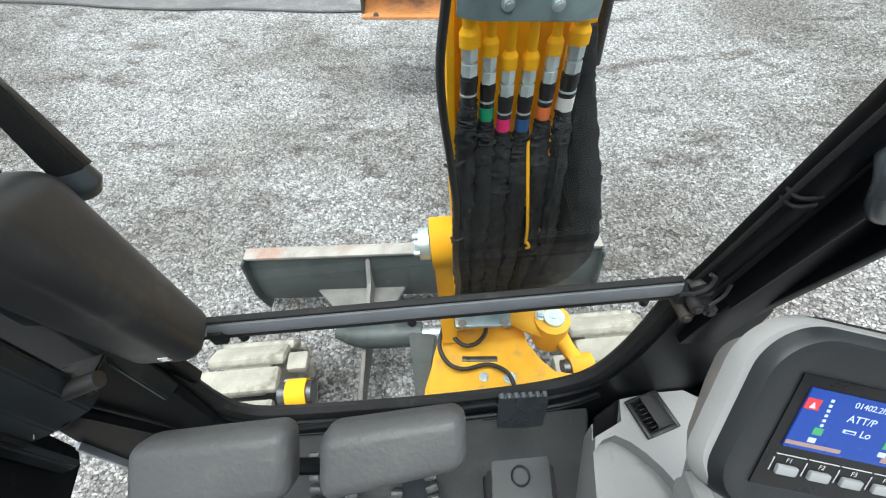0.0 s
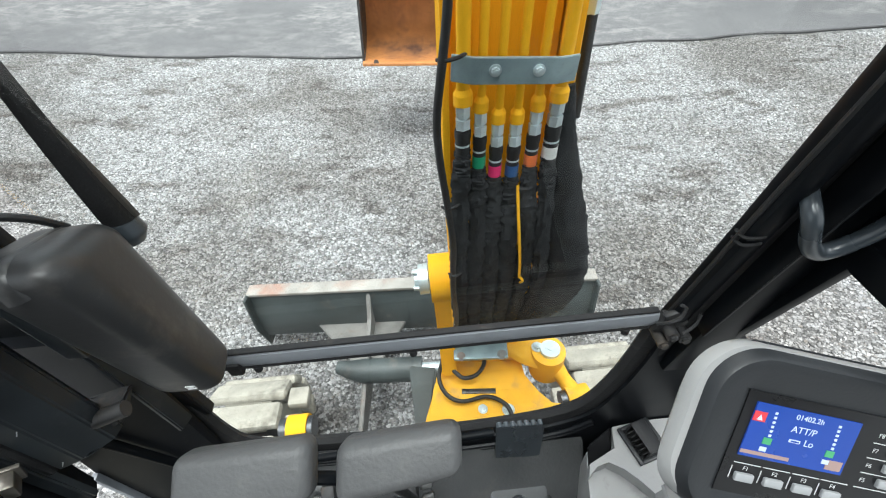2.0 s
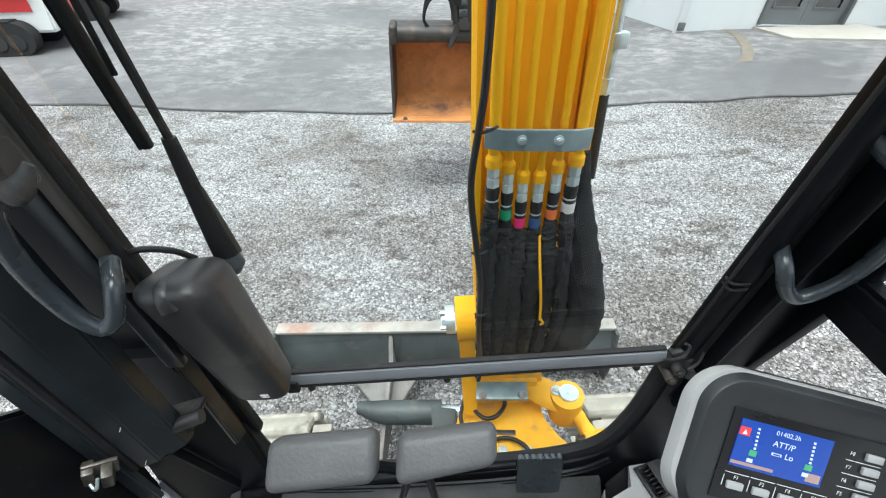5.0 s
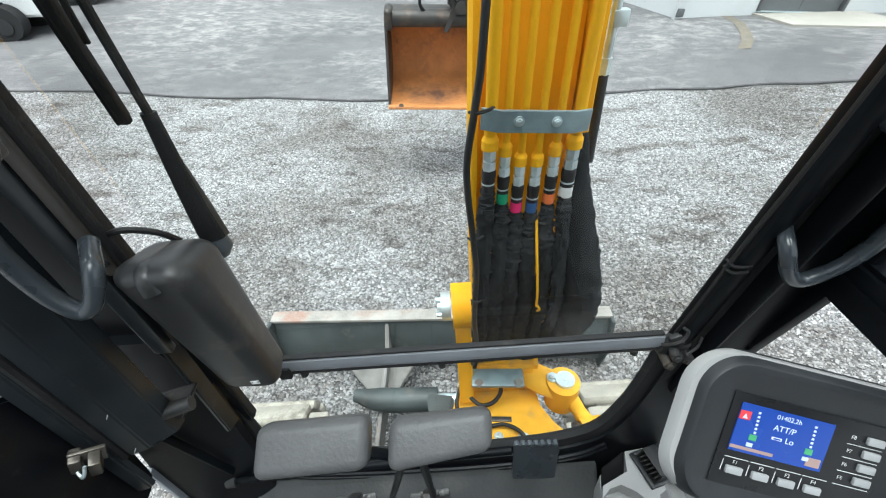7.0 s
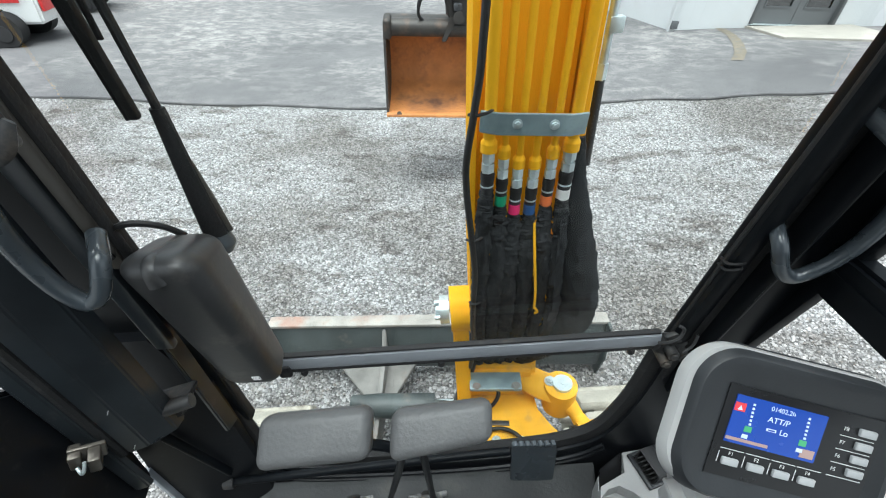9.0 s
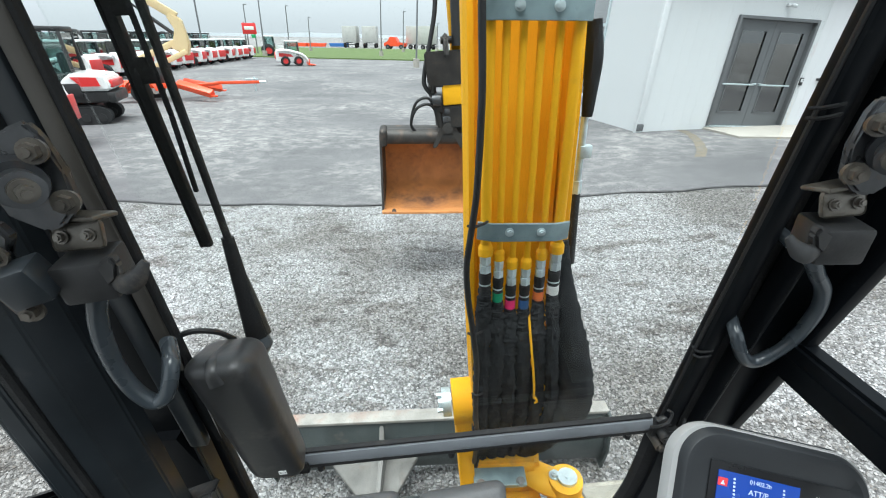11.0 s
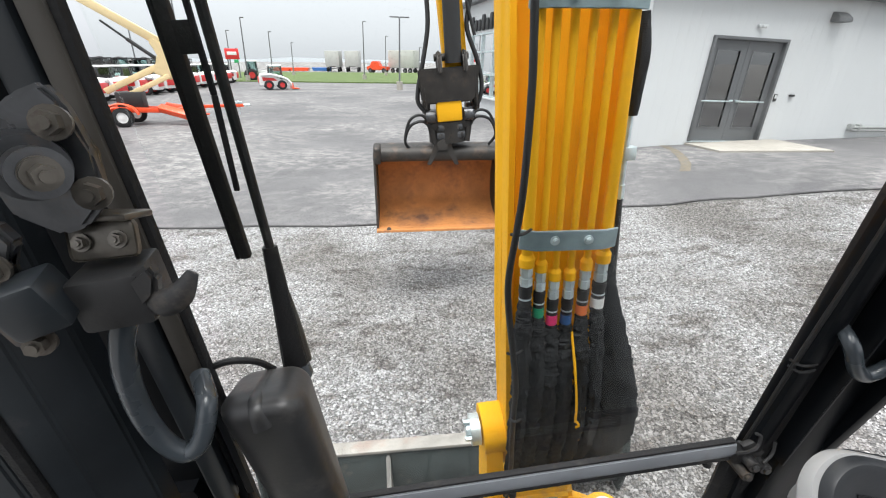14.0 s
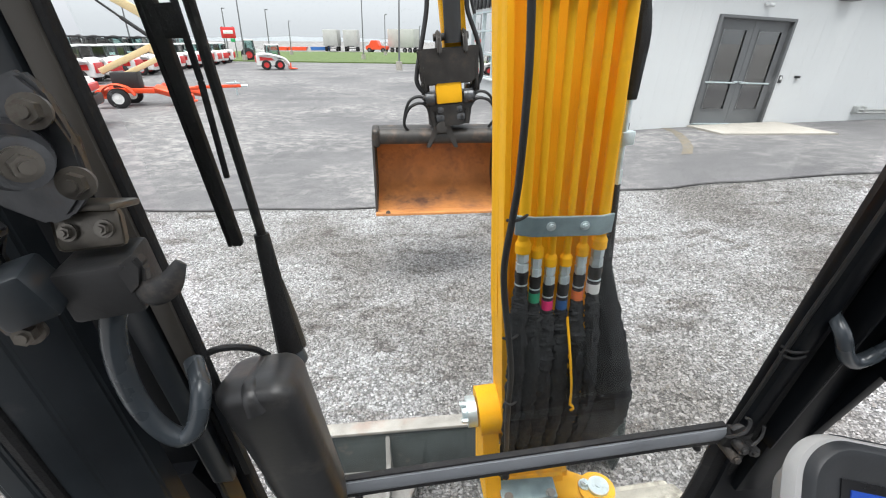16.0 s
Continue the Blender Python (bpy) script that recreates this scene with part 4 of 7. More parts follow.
    bm = bm_new()
    sweep(bm, [(-0.287, gl(0.215) - 0.008, 0.212), (-0.286, gl(0.225) - 0.008, 0.224), (-0.285, gl(0.24) - 0.006, 0.240)], [0.012, 0.0185, 0.015], 14, 5, 0.8)
    part("arm_cap", bm, HANDLE, arm_ob, "rounded grey cap at the wiper arm's foot")


def grips():
    bm = bm_new()
    sweep(bm, [(-0.338, -0.10, 0.43), (-0.338, -0.140, 0.418), (-0.350, -0.142, 0.392), (-0.361, -0.138, 0.355), (-0.367, -0.132, 0.315), (-0.364, -0.128, 0.281), (-0.353, -0.125, 0.261), (-0.338, -0.122, 0.269), (-0.328, -0.110, 0.300), (-0.342, -0.082, 0.312)], 0.0090, 14, 5)
    part("grab_handle", bm, HANDLE, ex, "curved dark grey steel grab handle")
    bm = bm_new()
    sweep(bm, [(x, y, z - 0.018) for x, y, z in ((0.398, -0.05, 0.392), (0.412, -0.092, 0.372), (0.432, -0.092, 0.345), (0.452, -0.088, 0.318), (0.461, -0.082, 0.280), (0.452, -0.074, 0.230), (0.434, -0.068, 0.200), (0.412, -0.066, 0.190), (0.392, -0.068, 0.208), (0.378, -0.066, 0.240), (0.384, -0.035, 0.258))], 0.0088, 14, 5)
    part("grab_handle", bm, HANDLE, ex, "curved dark grey steel grab handle")
    for sx, ox in ((1, -0.337), (-1, 0.380)):
        X = lambda d: ox + d * sx
        low = 0.0 if sx > 0 else -0.034
        bm = bm_new()
        box(bm, (X(0.002), -0.138, 0.437 + low), (0.046, 0.046, 0.040), (4, 0, 8 * sx), 0.0045)
        lat = part("window_latch", bm, LATCHBLACK, ex, "worn black steel window latch block")
        bm = bm_new()
        box(bm, (X(0.006), -0.142, 0.476 + low), (0.044, 0.006, 0.026), (-18, 0, 0), 0.005)
        lp = part("latch_plate", bm, LATCHDUST, lat, "steel plate with two screws")
        bm = bm_new()
        box(bm, (X(0.006), -0.128, 0.489 + low), (0.040, 0.034, 0.005), (-12, 6 * sx, 0), 0.002)
        part("latch_tab", bm, LATCHDUST, lat, "bent steel tab")
        bm = bm_new()
        prism(bm, [(X(0.020), -0.160, 0.452 + low), (X(0.036), -0.160, 0.462 + low), (X(0.040), -0.160, 0.452 + low), (X(0.034), -0.158, 0.437 + low), (X(0.022), -0.158, 0.428 + low)], (0, 0.012, 0), 0.003)
        sweep(bm, [(X(0.022), -0.150, 0.438 + low), (X(0.036), -0.156, 0.431 + low), (X(0.050), -0.156, 0.437 + low), (X(0.060), -0.152, 0.450 + low)], [0.009, 0.010, 0.009, 0.004], 12, 6, 0.42, up=(0, 1, 0))
        part("latch_lever", bm, LATCHBLACK, lat, "rounded latch lever")
        for dx in (-0.005, 0.018):
            part("latch_screw", bolt(bm_new(), (X(dx), -0.146, 0.477 + low), (0, -1, 0.3), 0.0042, 0.004), PINRUST, lp)
        # roller bracket above
        bm = bm_new()
        prism(bm, [(X(-0.0180), -0.1410, 0.5620 + low), (X(-0.0050), -0.1410, 0.5700 + low), (X(0.0130), -0.1410, 0.5750 + low), (X(0.0210), -0.1410, 0.5640 + low), (X(0.0250), -0.1410, 0.5340 + low), (X(0.0250), -0.1410, 0.5060 + low), (X(0.0050), -0.1410, 0.4880 + low), (X(-0.0110), -0.1410, 0.4840 + low), (X(-0.0350), -0.1410, 0.5000 + low), (X(-0.0390), -0.1410, 0.5260 + low)], (0, -0.010, 0), 0.003)
        rb = part("roller_bracket", bm, DARKSTEEL, ex, "dusty steel window roller bracket")
        bm = bm_new()
        cyl(bm, (X(-0.0150), -0.1450, 0.5310 + low), (X(0.0030), -0.1670, 0.5305 + low), 0.0215, 24, 0.0185)
        cyl(bm, (X(0.0030), -0.1670, 0.5305 + low), (X(0.0190), -0.1830, 0.5300 + low), 0.0130, 24, 0.0140)
        ro = part("roller", bm, DARKSTEEL, rb, "grey steel roller spool")
        bm = bm_new()
        cyl(bm, (X(0.0188), -0.1828, 0.5300 + low), (X(0.0205), -0.1845, 0.5300 + low), 0.0095, 20)
        bolt(bm, (X(0.0205), -0.1845, 0.5300 + low), (0.7 * sx, -0.7, 0), 0.0062, 0.012)
        part("roller_bolt", bm, PINRUST, ro, "rusty hexagon bolt")
        for q, s in (((X(0.0150), -0.1530, 0.5530 + low), 0.0070), ((X(0.0210), -0.1530, 0.5110 + low), 0.0070)):
            bm = bm_new()
            cyl(bm, q, Vector(q) + Vector((0.001 * sx, -0.003, 0)), s * 1.35, 18)
            bolt(bm, Vector(q) + Vector((0.001 * sx, -0.003, 0)), (0.3 * sx, -1, 0.1), s, 0.009)
            part("bracket_bolt", bm, PINRUST, rb, "dusty hexagon bolt")
    bm = bm_new()
    prism(bm, [(-0.43, -0.150, 0.51), (-0.375, -0.150, 0.50), (-0.368, -0.150, 0.485), (-0.385, -0.150, 0.47), (-0.376, -0.150, 0.43), (-0.385, -0.150, 0.405), (-0.402, -0.150, 0.412), (-0.415, -0.150, 0.455)], (0, -0.012, 0), 0.003)
    st = part("door_striker", bm, DARKSTEEL, ex, "worn steel door striker bracket")
    bm = bm_new()
    box(bm, (-0.368, -0.168, 0.448), (0.034, 0.030, 0.036), (10, -12, 10), 0.004)
    part("striker_block", bm, POSTBLUE, st, "dark striker block")
    for q, s in (((-0.383, -0.163, 0.472), 0.0065), ((-0.379, -0.163, 0.418), 0.0065)):
        bm = bm_new()
        cyl(bm, q, Vector(q) + Vector((0, -0.003, 0)), s * 1.4, 18)
        bolt(bm, Vector(q) + Vector((0, -0.003, 0)), (0.2, -1, 0.1), s, 0.008)
        part("striker_bolt", bm, PINRUST, st, "dusty hexagon bolt")


def monitor():
    tl = Vector((0.2884, -0.1929, 0.138))
    tr, bl = tl + 0.0936 * Vector((0.9502, -0.2005, -0.2385)), tl + 0.0511 * Vector((-0.3097, -0.5247, -0.7929))
    u = (tr - tl).normalized()
    v = (tl - bl)
    v = (v - u * v.dot(u)).normalized()
    M = Matrix((u, v, u.cross(v))).transposed().to_4x4()
    M.translation = tl
    mon = new("monitor")
    mon.parent, mon.matrix_local = ex, M
    tagged(mon, label="grey and black cab monitor with a blue lit display")

    def rrect(x0, x1, y0, y1, r, z=0.0, n=12):
        pts = []
        for cx, cy, a0 in ((x1 - r, y1 - r, 0), (x0 + r, y1 - r, 90), (x0 + r, y0 + r, 180), (x1 - r, y0 + r, 270)):
            for i in range(n + 1):
                a = radians(a0 + 90 * i / n)
                pts.append((cx + r * math.cos(a), cy + r * math.sin(a), z))
        return pts

    X0, X1, Y0, Y1 = -0.043, 0.170, -0.112, 0.043
    bm = bm_new()
    loops = [rrect(X0 - 0.006, X1 + 0.006, Y0 - 0.006, Y1 + 0.006, 0.046, -0.012), rrect(X0, X1, Y0, Y1, 0.042, 0.004), rrect(X0 + 0.003, X1 - 0.003, Y0 + 0.003, Y1 - 0.003, 0.040, 0.007), rrect(X0 + 0.012, X1 - 0.009, Y0 + 0.006, Y1 - 0.012, 0.032, 0.007), rrect(-0.011, 0.152, -0.092, 0.012, 0.006, -0.0005)]
    vs = [[bm.verts.new(p) for p in lp] for lp in loops]
    for a, b in zip(vs, vs[1:]):
        for i in range(len(a)):
            j = (i + 1) % len(a)
            bm.faces.new((a[i], a[j], b[j], b[i]))
    bm.faces.new(vs[-1])
    bm.faces.new(vs[0][::-1])
    part("bezel", bm, BEZEL, mon, "dark grey rounded bezel")
    bm = bm_new()
    loops = [rrect(X0 + 0.055, X1 + 0.02, Y0 + 0.02, Y1 - 0.05, 0.03, -0.11), rrect(X0 + 0.010, X1 + 0.02, Y0 - 0.01, Y1 - 0.022, 0.045, -0.05), rrect(X0 - 0.013, X1 + 0.010, Y0 - 0.004, Y1 + 0.004, 0.047, -0.016), rrect(X0 - 0.012, X1 + 0.008, Y0 + 0.000, Y1 + 0.005, 0.046, -0.008), rrect(X0 - 0.009, X1 + 0.006, Y0 + 0.004, Y1 + 0.004, 0.045, -0.003)]
    vs = [[bm.verts.new(p) for p in lp] for lp in loops]
    for a, b in zip(vs, vs[1:]):
        for i in range(len(a)):
            j = (i + 1) % len(a)
            bm.faces.new((a[i], a[j], b[j], b[i]))
    bm.faces.new(vs[-1])
    bm.faces.new(vs[0][::-1])
    part("monitor_shell", bm, GREYPLASTIC, mon, "light grey plastic shell")
    bm = bm_new()
    box(bm, (0.0705, -0.040, 0.0), (0.160, 0.098, 0.0015), bevel=0.0)
    part("panel", bm, BEZELBLACK, mon, "glossy black panel")
    bm = bm_new()
    box(bm, (0.0468, -0.0256, 0.0012), (0.0936, 0.0511, 0.0015))
    part("display", bm, SCREENBLUE, mon, "lit blue display", smooth=False)

    def patch(name, x, y, w, h, m, z=0.0022, rot=0, label=""):
        b = bm_new()
        box(b, (x, y, z), (w, h, 0.0006), (0, 0, rot))
        return part(name, b, m, mon, label, smooth=False)

    patch("warning_icon", 0.0055, -0.0125, 0.011, 0.009, SCREENRED, label="red warning icon")
    bm = bm_new()
    prism(bm, [(0.0030, -0.0155, 0.0027), (0.0080, -0.0155, 0.0027), (0.0055, -0.0105, 0.0027)], (0, 0, 0.0003))
    part("warning_triangle", bm, SCREENWHITE, mon)
    for x in (0.0185, 0.0755):
        for k in range(6):
            patch("gauge_tick", x + 0.0003 * k, -0.007 - 0.0042 * k, 0.0022, 0.0022, SCREENWHITE)
        patch("gauge_level", x + 0.001, -0.0335, 0.0075, 0.006, SCREENGREEN, label="green gauge level")
        patch("gauge_icon", x, -0.0415, 0.006, 0.004, SCREENWHITE)
    patch("status_strip", 0.022, -0.0465, 0.044, 0.0032, SCREENBEIGE)
    patch("status_strip", 0.084, -0.0435, 0.014, 0.009, SCREENBEIGE)
    patch("attachment_icon", 0.0425, -0.0287, 0.010, 0.0028, SCREENWHITE)
    patch("attachment_icon", 0.0425, -0.0287, 0.007, 0.0014, SCREENBLUE, 0.0026)
    for txt, x, y, s in (("01402.2h", 0.036, -0.0085, 0.0068), ("ATT/P", 0.036, -0.0205, 0.0085), ("Lo", 0.051, -0.0312, 0.0085)):
        lettering("display_text", txt, s, pose(x, y, 0.0022), SCREENWHITE, mon)
    for i in range(4):
        x, y = 0.012 + 0.0268 * i, -0.0715
        b = bm_new()
        box(b, (x, y, 0.002), (0.017, 0.008, 0.004), bevel=0.0012)
        part("function_key", b, BUTTON, mon, "pale grey key")
        lettering("key_mark", "F%d" % (i + 1), 0.0055, pose(x, y + 0.0062, 0.0012), MARKING, mon, align="CENTER")
        for q in ((x - 0.0125, y + 0.003, 0.0006, 0.012), (x, y + 0.0125, 0.0245, 0.0006)):
            patch("key_outline", q[0], q[1], q[2], q[3], MARKING, 0.0011)
    for i in range(4):
        x, y = 0.136, -0.0075 - 0.0146 * i
        b = bm_new()
        box(b, (x, y, 0.002), (0.017, 0.008, 0.004), bevel=0.0012)
        part("function_key", b, BUTTON, mon, "pale grey key")
        lettering("key_mark", "F%d" % (8 - i), 0.0055, pose(x - 0.021, y - 0.002, 0.0012), MARKING, mon, align="CENTER")
        patch("key_outline", x - 0.008, y - 0.0077, 0.035, 0.0006, MARKING, 0.0011)
    # consoles under the monitor
    bm = bm_new()
    prism(bm, [(0.455, -0.195, -0.70), (0.53, -0.195, -0.70), (0.53, -0.195, 0.01), (0.245, -0.195, 0.01), (0.238, -0.195, -0.02)], (0, -0.42, 0), 0.018)
    part("monitor_column", bm, GREYPLASTIC, ex, "light grey plastic monitor column")
    bm = bm_new()
    prism(bm, [(0.248, -0.24, -0.70), (0.261, -0.162, -0.70), (0.277, -0.084, -0.70), (0.287, -0.042, -0.70), (0.342, -0.010, -0.70), (0.40, -0.003, -0.70), (0.495, -0.003, -0.70), (0.495, -0.24, -0.70)], (0, 0, 0.288))
    sc = part("side_console", bm, GREYPLASTIC, ex, "light grey plastic side console", smooth=False)
    bm = bm_new()
    prism(bm, [(0.270, -0.096, -0.416), (0.290, -0.080, -0.416), (0.314, -0.074, -0.416), (0.338, -0.088, -0.416), (0.359, -0.109, -0.416), (0.378, -0.134, -0.416), (0.392, -0.160, -0.416), (0.410, -0.24, -0.416), (0.494, -0.24, -0.416), (0.494, -0.020, -0.416), (0.470, -0.003, -0.416), (0.406, -0.003, -0.416), (0.344, -0.010, -0.416), (0.334, -0.050, -0.416), (0.278, -0.074, -0.416)], (0, 0, 0.038))
    part("console_top", bm, GREYPLASTIC, sc, "moulded light grey console top", smooth=False)
    bm = bm_new()
    prism(bm, [(0.285, -0.039, -0.386), (0.341, -0.009, -0.379), (0.336, -0.048, -0.408), (0.281, -0.072, -0.410)], (0.006, 0.006, -0.012), 0.003)
    part("console_pocket", bm, BEZELBLACK, sc, "small glossy black pocket cover")
    V = pose(0.393, -0.043, -0.376, 0, 0, 15.5)
    vent = new("air_vent")
    vent.parent, vent.matrix_local = ex, V
    tagged(vent, label="black louvred air vent with a rounded hood in the grey console")
    bm = bm_new()
    for x in (-0.0305, 0.0305):
        box(bm, (x, 0, 0.001), (0.008, 0.074, 0.008), bevel=0.002)
    for y in (-0.033, 0.033):
        box(bm, (0, y, 0.001), (0.054, 0.008, 0.008), bevel=0.002)
    part("vent_frame", bm, BEZEL, vent)
    bm = bm_new()
    box(bm, (0, 0, -0.002), (0.055, 0.060, 0.003))
    part("vent_well", bm, RUBBER, vent)
    arc = lambda r: [(-0.006 + 0.032 * r * math.cos(radians(a)), 0.002 + 0.024 * r * math.sin(radians(a))) for a in range(0, 106, 15)]
    bm = bm_new()
    prism(bm, [(x, -0.029, z) for x, z in arc(1.0) + arc(0.86)[::-1]], (0, 0.056, 0))
    hood = part("vent_hood", bm, PLASTIC, vent, "rounded black vent hood")
    for y in (-0.030, 0.026):
        bm = bm_new()
        prism(bm, [(x, y, z) for x, z in arc(1.0)] + [(-0.016, y, 0.010), (-0.020, y, 0.002)], (0, 0.003, 0))
        part("hood_end", bm, PLASTIC, hood)
    for i in range(6):
        bm = bm_new()
        box(bm, (-0.006, -0.0215 + 0.0085 * i, 0.009), (0.036, 0.0022, 0.017), (18, 0, 0), 0.0006)
        part("vent_slat", bm, PLASTIC, vent, "black louvre")


def pedals():
    for x0, x1, sh in ((-0.197, -0.083, 0), (-0.068, 0.036, 1)):
        w = x1 - x0
        bm = bm_new()
        tp = 0.010 if sh else 0.003
        pad_box(bm, [(-w / 2, -0.026), (w / 2 - 0.003, -0.026 + 1.4 * tp), (w / 2, 0.028), (-w / 2 + 0.004, 0.026 - tp * 0.3)], -0.017, 0.017, 0.0115, 5)
        pad = part("lever_pad", bm, PADGREY, ex, "grey vinyl padded travel lever top", m=pose((x0 + x1) / 2, -0.213, 0.140, -52, 0, 0))
        bm = bm_new()
        xr = -0.075 if not sh else -0.045
        xf = -0.19 if not sh else -0.085
        sweep(bm, [(xr + (0.02 if sh else -0.03), -0.212, 0.124), (xr + 0.006, -0.208, 0.098), (xr + 0.004, -0.195, 0.03), (xf + 0.03, -0.10, -0.40), (xf, -0.04, -0.60)], 0.0062, 10, 5, 0.7)
        part("travel_lever", bm, BLACKPAINT, ex, "black steel travel lever rod")
    for xc in (-0.237, -0.073):
        ped = new("travel_pedal")
        ped.parent, ped.matrix_local = ex, pose(xc, -0.092, -0.520, 30, 0, 4)
        tagged(ped, label="worn black steel travel pedal with ribbed edges")
        bm = bm_new()
        box(bm, (0, 0.02, 0), (0.082, 0.17, 0.012), bevel=0.004)
        part("pedal_plate", bm, POSTBLUE, ped)
        for s in (-1, 1):
            for i in range(6):
                bm = bm_new()
                box(bm, (s * (0.037 - 0.0012 * i), -0.034 + 0.0215 * i, 0.010), (0.026, 0.0145, 0.018), (0, 0, s * 8), 0.0045)
                part("pedal_rib", bm, PEDALGREY, ped, "worn grey rubber rib")
        for i in range(2):
            bm = bm_new()
            box(bm, (0, 0.075 + 0.020 * i, 0.009), (0.050, 0.013, 0.014), bevel=0.004)
            part("pedal_rib", bm, PEDALGREY, ped, "worn grey rubber rib")
        bm = bm_new()
        cyl(bm, (-0.052, -0.066, 0.006), (0.052, -0.066, 0.006), 0.011, 12)
        part("pedal_shaft", bm, PINRUST, ped, "scuffed steel pedal shaft")
        bm = bm_new()
        box(bm, (0.0, 0.06, 0.03), (0.028, 0.05, 0.07), bevel=0.005)
        part("pedal_link", bm, LATCHBLACK, ped)
    fp = new("foot_pedal")
    fp.parent, fp.matrix_local = ex, pose(0.150, -0.11, -0.545)
    tagged(fp, label="black steel attachment pedal with a hinged front plate")
    bm = bm_new()
    prism(bm, [(-0.058, 0.058, 0.020), (0.062, 0.052, 0.020), (0.054, -0.035, 0.010), (-0.066, -0.028, 0.010)], (0, 0, 0.010), 0.003)
    part("pedal_plate", bm, POSTBLUE, fp)
    # added black slab that draws the shadowed gap round the pedal plate
    bm = bm_new()
    prism(bm, [(-0.069, 0.064, 0.006), (0.073, 0.058, 0.006), (0.065, -0.043, -0.004), (-0.077, -0.036, -0.004)], (0, 0, 0.008), 0.003)
    part("pedal_gap_shade", bm, RUBBER, fp, "black slab under the pedal, standing for the shadow round it")
    bm = bm_new()
    for i in range(24):
        a, b = 2 * math.pi * i / 24, 2 * math.pi * (i + 1) / 24
        cyl(bm, (0.018 * math.cos(a) - 0.003, 0.018 * math.sin(a) + 0.012, 0.0265 + 0.002 * math.sin(a)), (0.018 * math.cos(b) - 0.003, 0.018 * math.sin(b) + 0.012, 0.0265 + 0.002 * math.sin(b)), 0.0028, 6)
    part("pedal_ring", bm, POSTBLUE, fp)
    bm = bm_new()
    sweep(bm, [(-0.072, 0.06, 0), (-0.076, -0.03, -0.005), (-0.05, -0.062, -0.008), (0.05, -0.066, -0.008), (0.072, -0.035, 0)], 0.004, 6)
    part("pedal_rim", bm, BLACKPAINT, fp)
    bm = bm_new()
    box(bm, (0.0, 0.0, -0.06), (0.06, 0.06, 0.12), bevel=0.006)
    part("pedal_stand", bm, BLACKPAINT, fp)
    bm = bm_new()
    prism(bm, [(-0.042, 0.086, 0.012), (0.052, 0.082, 0.012), (0.052, 0.098, 0.200), (0.046, 0.098, 0.222), (-0.043, 0.098, 0.230)], (0, 0.006, 0), 0.001)
    for i in range(7):
        cyl(bm, (-0.037 + 0.0132 * i, 0.096, 0.229 - 0.001 * i), (-0.037 + 0.0132 * i, 0.106, 0.229 - 0.001 * i), 0.0055, 10)
    prism(bm, [(-0.036, 0.088, 0.030), (0.044, 0.084, 0.030), (0.046, 0.054, 0.028), (-0.034, 0.058, 0.028)], (0, 0.004, -0.006))
    part("pedal_guard", bm, HANDLE, fp, "upright dark steel plate with notched top")
    bm = bm_new()
    for pts in ([(-0.47, 0.0, -0.655), (-0.36, -0.04, -0.655), (-0.32, -0.25, -0.655)], [(0.05, 0.10, -0.655), (0.27, 0.06, -0.655), (0.30, -0.25, -0.655)], [(-0.30, 0.09, -0.655), (0.05, 0.10, -0.655), (0.08, -0.25, -0.655)]):
        sweep(bm, pts, 0.005, 6, 5)
    part("mat_edge", bm, FLOORMAT, ex, "raised edges of the floor mat")
    bm = bm_new()
    box(bm, (-0.345, -0.10, -0.60), (0.07, 0.12, 0.06), (20, 0, -20), 0.012)
    fr = part("foot_rest", bm, FLOORMAT, ex, "ribbed black rubber foot rest")
    for i in range(6):
        part("rest_rib", box(bm_new(), (-0.345 + 0.004 * i, -0.15 + 0.02 * i, -0.567), (0.06, 0.006, 0.012), (20, 0, -20), 0.002), FLOORMAT, fr)


